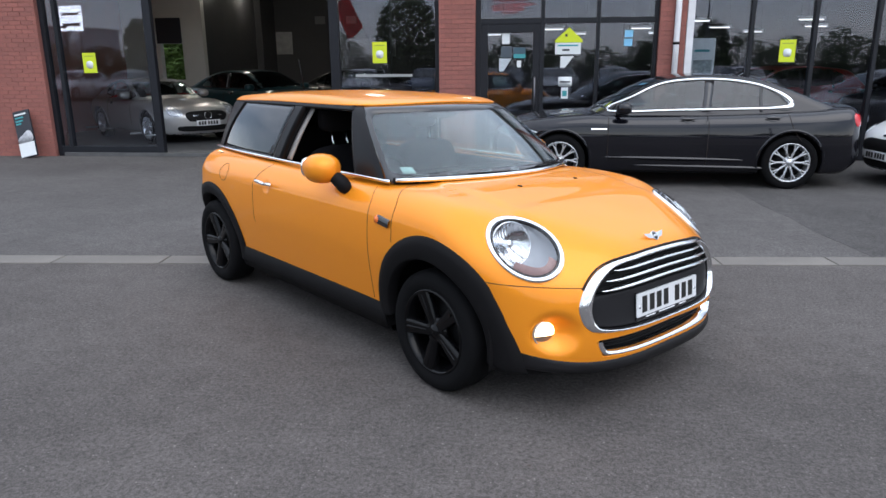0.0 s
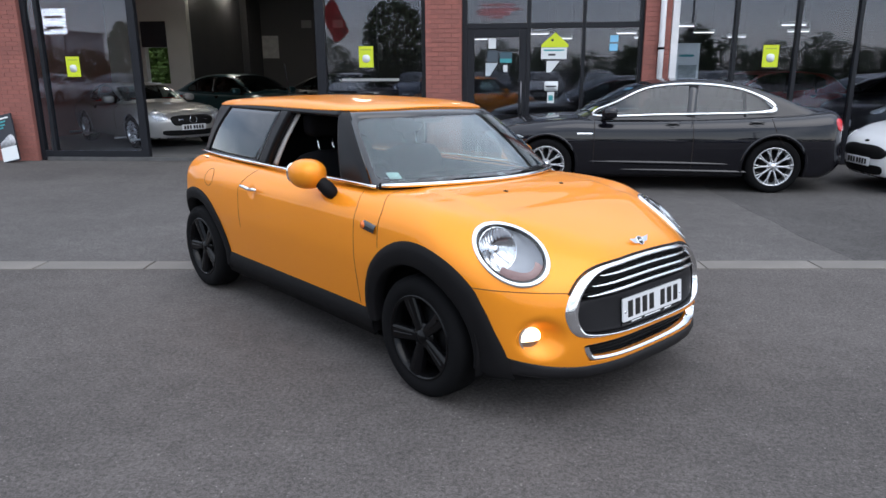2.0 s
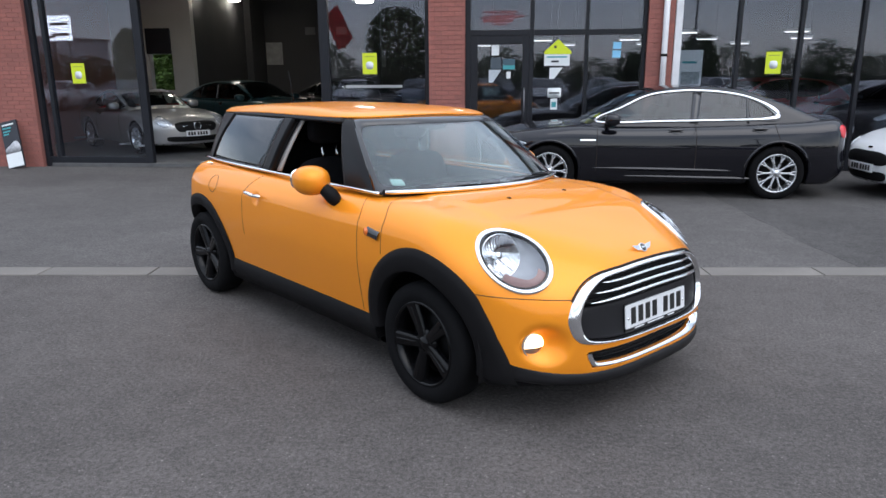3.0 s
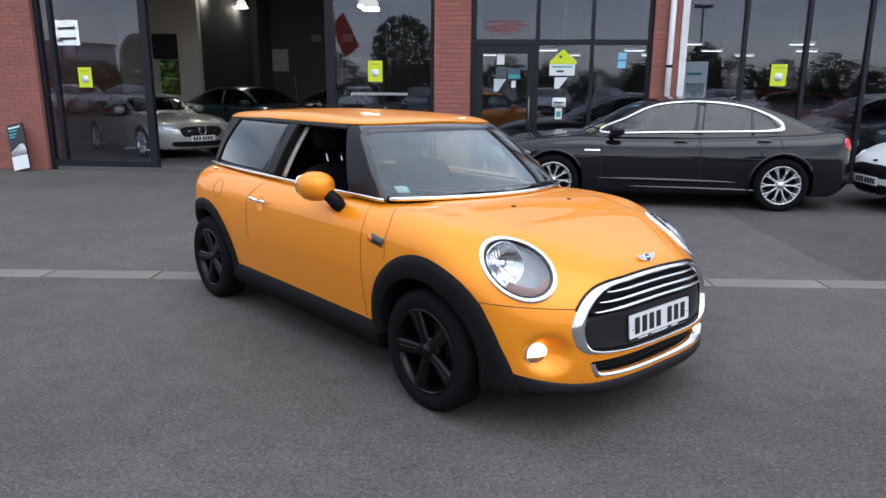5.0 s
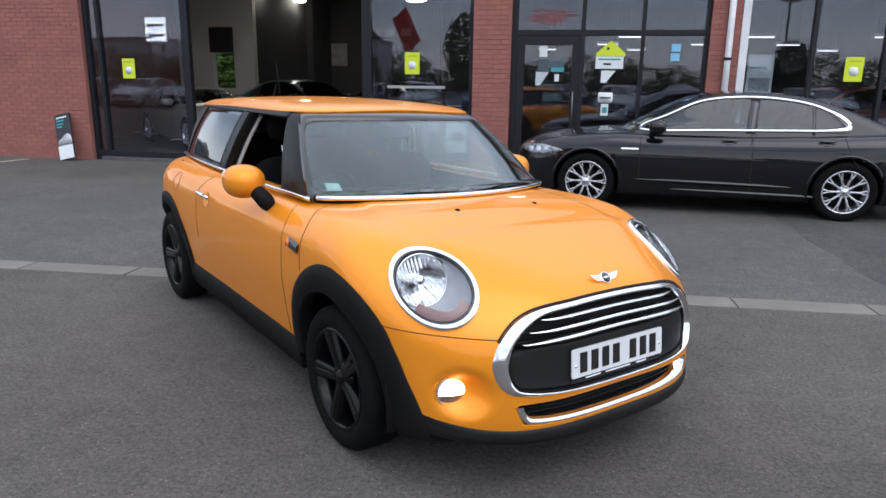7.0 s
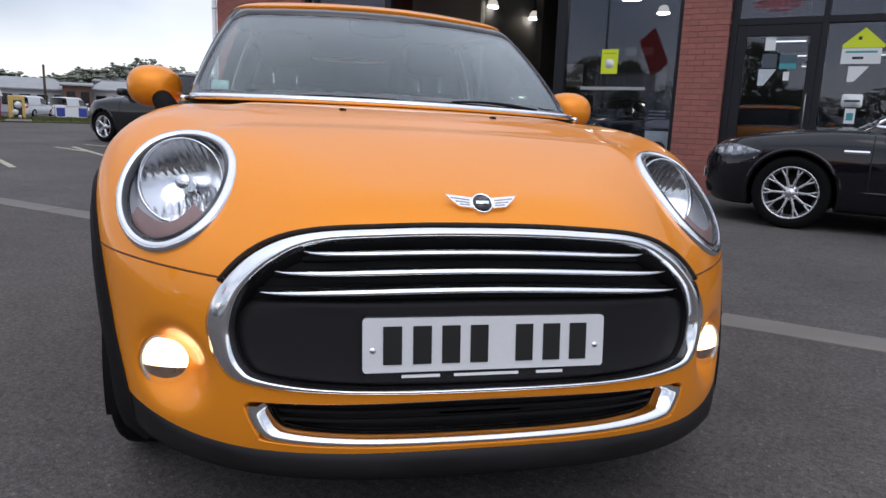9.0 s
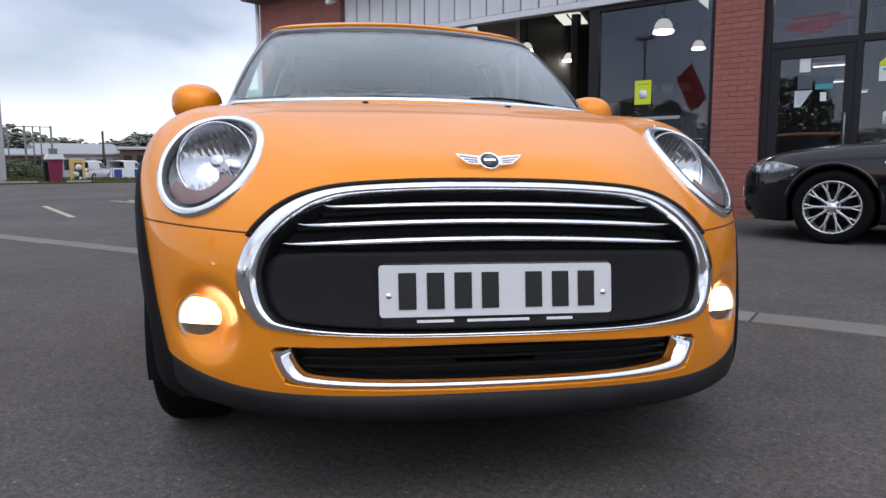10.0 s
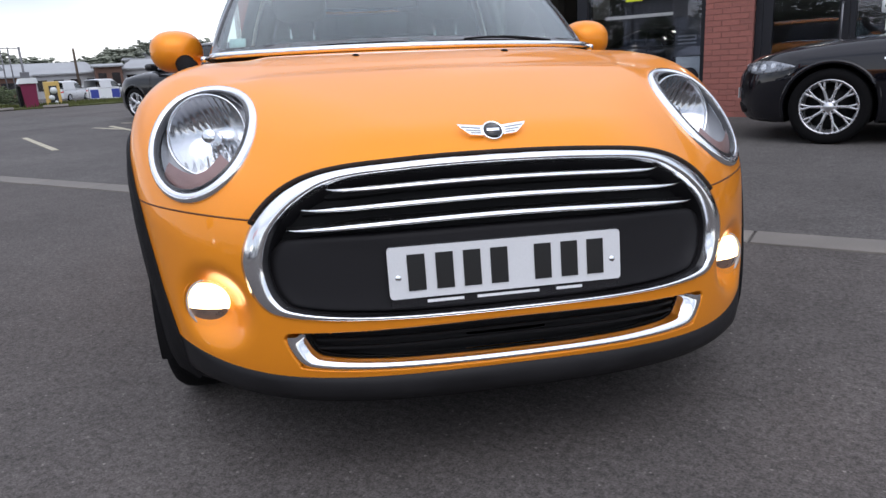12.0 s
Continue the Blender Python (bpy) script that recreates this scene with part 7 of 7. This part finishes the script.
for k in range(5000):
    az, d = rng.uniform(146, 172), rng.uniform(33.6, 41)
    x, y, z = at(az, d, 0.05)
    h, w, a = rng.uniform(0.06, 0.2), rng.uniform(0.02, 0.05), rng.uniform(0, 3.14)
    blades.append((np.array([(x - w * math.cos(a), y - w * math.sin(a), z), (x + w * math.cos(a), y + w * math.sin(a), z), (x + rng.uniform(-0.05, 0.05), y, z + h)]), [(0, 1, 2)]))
tagged(part("verge_grass", join(*blades), GRASS, None, smooth=False), "tufts of rough grass", "grass", kind="stuff")
for az0, az1 in ((172, 160.2), (159.6, 157.0), (155.2, 153.6)):
    pts = [at(a, 33.0 - 0.05, 0.05) for a in np.linspace(az0, az1, 8)]
    tagged(part("kerb", tube(pts, 0.08, 4), CONCRETE, None, smooth=False), "pale concrete kerb along the verge", "kerb", kind="structure")

totem = thing("price_totem", facing(160.75, 34.5, 0), "tall white fuel price totem with coloured panels", "sign")
part("totem_body", span(-0.85, 0.85, -0.16, 0.16, 0.05, 7.1, 0.03), PIPE_WHITE, totem, smooth=False)
part("totem_edge", span(0.86, 1.12, -0.2, 0.2, 0.05, 7.1, 0.05), surface("grey_sign_post", (0.36, 0.37, 0.38), 0.5, grain=(10, 0.05)), totem, smooth=False)
part("emblem", slab(rounded(1.3, 1.5, 0.5), 0.03, pose(-0.1, -0.2, 5.7)), CARD_RED, totem)
for z0, z1, col in ((4.1, 4.55, (0.75, 0.10, 0.22)), (3.62, 4.05, (0.75, 0.12, 0.24)), (2.9, 3.5, (0.22, 0.01, 0.03)), (2.3, 2.85, (0.40, 0.25, 0.03)), (1.55, 2.2, (0.16, 0.02, 0.10))):
    p = part("price_panel", span(-0.8, 0.78, -0.185, -0.162, z0, z1, 0.004), surface("price_panel_paint", col, 0.5, grain=(10, 0.05)), totem, smooth=False)
    for k in range(4):
        part("digit_bar", span(-0.6 + 0.3 * k, -0.42 + 0.3 * k, -0.20, -0.186, z0 + 0.1, z1 - 0.1), CARD_WHITE, p, smooth=False)

booth = thing("vacuum_kiosk", facing(155.9, 34.2, 8) @ Matrix.Diagonal((0.74, 0.74, 0.84, 1)), "maroon self-service kiosk with a white canopy", "kiosk")
bv = [(-0.33, 0.0), (0.33, 0.0), (0.40, 1.15), (-0.40, 1.15)]
part("kiosk_body", slab(np.array(bv), 0.7, pose(0, -0.35, 0.05)), MAROON, booth, smooth=False)
part("canopy", slab(np.array([(-0.5, 1.16), (0.5, 1.16), (0.42, 1.42), (-0.36, 1.42)]), 0.9, pose(0, -0.45, 0.05)), CARD_WHITE, booth, smooth=False)
part("sign_plate", span(-0.25, 0.2, -0.05, 0.05, 1.46, 1.76, 0.01), STEEL, booth, smooth=False)
part("side_panel", span(-0.55, -0.38, -0.3, 0.3, 0.1, 1.1, 0.01), BLACK_PLASTIC, booth, smooth=False)
unit = thing("air_machine", facing(154.45, 36.2, 4) @ Matrix.Scale(0.74, 4), "cream tyre-inflator cabinet with round white discs", "air machine")
part("cabinet", span(-0.42, 0.42, -0.25, 0.25, 0.05, 1.45, 0.05), PALE_YELLOW, unit, smooth=False)
part("recess", span(-0.18, 0.25, -0.27, -0.24, 0.15, 1.2, 0.02), CARD_DARK, unit, smooth=False)
for x, z, r in ((0.06, 0.92, 0.2), (-0.1, 0.5, 0.16), (0.12, 0.24, 0.09)):
    part("disc", moved(lathe([(r, 0.02), (r, -0.02), (0.001, -0.03)], 20), pose(x, -0.28, z)), CARD_WHITE, unit)

VAN = dict(HATCH)
VAN.update(
    top=curve((-3.9, 1.2), (-3.4, 1.2), (-0.6, 1.12), (-0.2, 1.12), (0.2, 1.05), (0.6, 0.95), (0.85, 0.8)),
    roof=curve((-3.95, 1.86), (-3.0, 1.95), (-1.6, 1.95), (-1.1, 1.88), (-0.7, 1.6), (-0.2, 1.15)),
    cabin=curve((-4.0, 0.84), (-1.0, 0.84), (-0.2, 0.74)), tail=curve((0.15, -3.9), (0.6, -3.96), (1.9, -3.9)), cab_x=(-0.22, -3.95), lean=0.10, belt=1.12,
    wheelbase=3.0, screens=(-0.3, -0.95, -3.93, -3.94), window=[(-0.55, 1.15), (-0.9, 1.5), (-1.15, 1.68), (-1.5, 1.70), (-1.7, 1.68), (-1.72, 1.2), (-1.2, 1.16)],
    pillars=[], pillar_top=1.6, seams=[(-0.6, 1.05, 0.4, 0.0), (-1.75, 1.05, 0.4, 0.0)], handles=[(-1.55, 1.0)], mirror=(-0.6, 1.0, 1.3), seats=(-1.4,),
)
white_van = paint("white_van_paint", (0.68, 0.69, 0.70), 0.35, 0.0)
van = make_car("panel_van", facing(152.9, 82, 62), "white panel van parked behind the verge", white_van, VAN, 0.6, "parked vans")
copy_thing(van, facing(150.5, 80, 62))
for az, d, w, h in ((158.6, 47, 1.0, 0.30), (157.75, 46, 0.9, 0.27), (157.0, 50, 0.8, 0.26)):
    v, f = base_trees[1][1]
    tagged(part("bush", moved((np.asarray(v) * (0.42 * w, 0.42, h) + (0, 0, -0.1), f), facing(az, d)), LEAF, None, smooth=False), "dark rounded bush beside the kiosk on the verge", "bush", "bushes on the verge")
board = thing("banner_fence", facing(151.1, 47, -3), "blue and white banner tied along the verge", "banner")
part("banner_sheet", span(-0.85, 0.85, -0.02, 0.02, 0.25, 0.85), CARD_WHITE, board, smooth=False)
for x in (-0.55, 0.6):
    part("blue_patch", span(x - 0.22, x + 0.22, -0.028, -0.021, 0.3, 0.8), surface("deep_blue_print", (0.03, 0.05, 0.28), 0.6), board, smooth=False)
for x in (-0.85, 0.85):
    part("banner_post", tube([(x, 0, 0.04), (x, 0, 0.9)], 0.03, 6), STEEL, board)


def shed(az, d, w, depth, eaves, ridge, turn, label, wall=PANEL_PALE, bays=5):
    """A low shed: walls, pitched roof, doors and windows."""
    s = thing("workshop_shed", facing(az, d, turn), label, "building")
    part("wall", span(-w / 2, w / 2, 0, depth, 0, eaves), wall, s, smooth=False)
    rv = np.array([(x, y, z) for x in (-w / 2 - 0.3, w / 2 + 0.3) for y, z in ((-0.4, eaves - 0.05), (-0.4, eaves + 0.12), (depth * 0.5, ridge), (depth + 0.4, eaves + 0.12), (depth + 0.4, eaves - 0.05))])
    part("roof", (rv, [(0, 1, 2, 3, 4), (9, 8, 7, 6, 5)] + [(k, k + 5, (k + 1) % 5 + 5, (k + 1) % 5) for k in range(5)]), ROOF_GREY, s, smooth=False)
    for k in range(bays):
        x = -w / 2 + w * (k + 0.5) / bays
        q = part("window", span(x - w / bays * 0.3, x + w / bays * 0.3, -0.05, 0.01, 0.9 if k % 2 else 0.1, eaves * 0.78), FRAME_DARK, s, smooth=False)
        part("pane", span(x - w / bays * 0.26, x + w / bays * 0.26, -0.07, -0.051, 1.0 if k % 2 else 0.2, eaves * 0.74), BLACK_GLOSS, q, smooth=False)
    return s


shed(153.9, 100, 9.5, 14, 2.8, 4.4, 12, "low pale workshop with a grey sheet roof")
shed(150.6, 95, 3.0, 6, 3.4, 3.8, 2, "small dark-fronted unit with a flat roof", BRICK_FAR, 2)
shed(147.4, 98, 8.0, 12, 3.0, 4.3, -12, "low pale workshop with a sheet roof", PANEL_PALE, 4)
shed(144.2, 118, 22, 14, 4.6, 5.8, -4, "long pale warehouse roof behind the workshops", PANEL_PALE, 9)
shed(157.9, 90, 7.0, 6, 2.6, 3.4, 6, "dark lean-to beside the fence", BRICK_FAR, 2)
fence = thing("netting_fence", facing(157.6, 56, 0), "tall steel posts with a top rail", "fence")
for x in (-1.6, -1.0, 0.0, 0.5, 0.95, 1.6):
    part("post", tube([(x, 0, 0), (x, 0, 4.1)], 0.05 if x not in (0.0, 1.6) else 0.08, 6), STEEL, fence)
part("top_rail", tube([(-1.7, 0, 4.06), (1.6, 0, 4.02)], 0.03, 6), STEEL, fence)
pole = thing("telegraph_pole", facing(152.65, 90, 0), "dark telegraph pole above the roofs", "pole")
part("shaft", tube([(0, 0, 0), (0, 0, 5.4)], [0.16, 0.12], 8), BARK, pole)

# bay markings on the far tarmac
LINE = surface("worn_road_paint", (0.42, 0.39, 0.29), 0.9, grain=(18, 0.35), stain=(3, 0.3))
for (x0, y0), (x1, y1), w in (((-11.94, 7.81), (-8.66, 6.78), 0.09), ((-12.65, 9.86), (-9.70, 8.88), 0.09), ((-9.70, 8.88), (-9.3, 11.6), 0.08), ((-12.7, 9.52), (-11.3, 9.36), 0.08), ((-13.3, 10.5), (-10.6, 10.8), 0.07)):
    d = np.array((x1 - x0, y1 - y0))
    n = np.array((-d[1], d[0])) / np.linalg.norm(d) * w / 2
    q = [np.array((x0, y0)) + n, np.array((x0, y0)) - n, np.array((x1, y1)) - n, np.array((x1, y1)) + n]
    geo = (np.array([(*p, z) for z in (0.008, 0.002) for p in q]), [(0, 1, 2, 3), (7, 6, 5, 4), (0, 4, 5, 1), (1, 5, 6, 2), (2, 6, 7, 3), (3, 7, 4, 0)])
    tagged(part("road_marking", geo, LINE, None, smooth=False), "worn pale bay marking on the tarmac", "road marking", kind="structure")

# ---- behind the camera: what the windows mirror ----
park = []
for nm, mat, spec, text in (("saloon_car", silver, SALOON_DARK, "silver saloon parked across the forecourt"), ("hatchback_car", paint("navy_car_paint", (0.012, 0.02, 0.05)), HATCH, "navy hatchback parked across the forecourt"), ("hatchback_car", paint("pearl_car_paint", (0.66, 0.66, 0.66), 0.3, 0.0), HATCH, "white hatchback parked across the forecourt")):
    park.append(make_car(nm, pose(-13 + 3.0 * len(park), -9.0, 0, 0, 0, 84), text, mat, spec, 0.55, "cars across the forecourt"))
order = [1, 0, 2, 0, 1, 2, 1, 0, 2, 1, 0]
for k, i in enumerate(order):
    row, col = divmod(k, 6)
    copy_thing(park[i], pose(-4.0 + 3.05 * col + 4.0 * row, -9.2 - 7.5 * row + rng.uniform(-0.3, 0.3), 0, 0, 0, 90 + rng.uniform(-4, 4)))
for k, i in enumerate((2, 0, 2, 1)):
    copy_thing(park[i], pose(-16.2 - 3.1 * k, -9.2 + rng.uniform(-0.3, 0.3), 0, 0, 0, 88 + rng.uniform(-4, 4)))
store = thing("storage_shed", pose(-21.6, -44, 0), "pale ribbed steel storage shed across the road", "building")
part("wall", span(-2.4, 2.4, -4, 0, 0, 5.2), PANEL_PALE, store, smooth=False)
part("roof", span(-2.5, 2.5, -4.1, 0.15, 5.2, 5.4, 0.03), ROOF_GREY, store, smooth=False)
for k in range(9):
    part("wall_rib", span(-2.3 + k * 0.56, -2.12 + k * 0.56, 0.004, 0.08, 0.1, 5.1), PIPE_WHITE, store, smooth=False)
unit_b = thing("industrial_unit", pose(-66, -66, 0, 0, 0, 8), "pale grey industrial unit across the road", "building")
part("wall", span(-8, 8, -10, 0, 0, 6.6), PANEL_PALE, unit_b, smooth=False)
part("roof", span(-8.2, 8.2, -10.2, 0.3, 6.6, 6.9, 0.05), ROOF_GREY, unit_b, smooth=False)
part("dark_door", span(-5.5, -2.5, -0.05, 0.04, 0, 3.4), FRAME_DARK, unit_b, smooth=False)
sg = part("sign_panel", span(7.2, 10.6, 0.0, 0.12, 6.3, 9.4), glow("lit_white_sign", (0.95, 0.98, 1.0), 9.0), unit_b, "lit white sign")
part("sign_legs", join(span(7.6, 7.8, 0.0, 0.1, 0, 6.3), span(10.0, 10.2, 0.0, 0.1, 0, 6.3)), STEEL, sg, smooth=False)
for z in (6.9, 8.2):
    part("sign_bar", span(7.6, 10.2, 0.125, 0.14, z, z + 0.35), surface("grey_sign_print", (0.3, 0.31, 0.33), 0.5), sg, smooth=False)
part("brown_sign", span(-4.6, -1.2, 0.04, 0.3, 3.6, 5.0), BRICK_FAR, unit_b, smooth=False)
flag = thing("flag_pole", pose(-4.35, -4.3, 0), "red and white flag on a leaning pole", "flag")
part("pole", tube([(0, 0, 0), (-2.06, 0, 4.45)], 0.025, 8), PIPE_WHITE, flag)
t = np.linspace(0, 1, 14)
fl = np.array([[(-2.02 + 0.60 * w - 0.60 * u, 0.10 * math.sin(u * 6 + w), 4.37 - 1.30 * w - 0.43 * u - 0.05 * math.sin(3 * u)) for u in t] for w in np.linspace(0, 1, 8)])
part("cloth", (np.concatenate([fl.reshape(-1, 3), fl.reshape(-1, 3) + (0, 0.004, 0)]), grid_faces(8, 14) + [tuple(i + 112 for i in q[::-1]) for q in grid_faces(8, 14)]), surface("dull_red_cloth", (0.72, 0.05, 0.05), 0.8, grain=(6, 0.25)), flag, "red cloth")
for x, y, h in ((11.9, -21, 6.3), (-14.1, -20, 8.25)):
    post = thing("street_lamp", pose(x, y, 0), "tall grey street lamp with a flat head", "street lamp")
    part("shaft", tube([(0, 0, 0), (0, 0, h)], [0.09, 0.05], 10), STEEL, post)
    for d in (-0.3, 0.3):
        part("head", box(d, 0, h, 0.5, 0.24, 0.2, 0.03), STEEL, post)
    part("cross_arm", box(0, 0, h - 0.4, 0.5, 0.06, 0.06, 0.01), STEEL, post)


# ---- edging blocks and brickwork ----
edging = built("edging", span(-40, -39.9, 2.2, 2.3, -0.1, -0.02), CONCRETE, "flush concrete edging across the forecourt", "kerb")
unit_mesh = mesh_of("block", *box(0, 0, 0, 0.908, 0.235, 0.10, 0.006), smooth=False)
unit_mesh.materials.append(CONCRETE)
slope_deg = math.degrees(math.atan(0.067))
for k in range(46):
    x = -27 + k * 0.92
    ob = new("block", unit_mesh)
    ob.parent = edging
    ob.matrix_basis = pose(x, line_y(x) - 0.118, -0.041 + 0.0015 * rng.uniform(-1, 1), 0, 0, slope_deg + rng.uniform(-0.25, 0.25))
brick_wall("wall_pier_middle", -0.98, -0.37, 4.2, "red brick pier between the shop windows", True, 130)
brick_wall("wall_pier_west", -10.55, -8.13, 4.2, "red brick pier at the end of the showroom", False, 165)
brick_wall("wall_pier_east", 2.62, 3.04, 4.2, "red brick pier beside the white downpipes", False, 0)
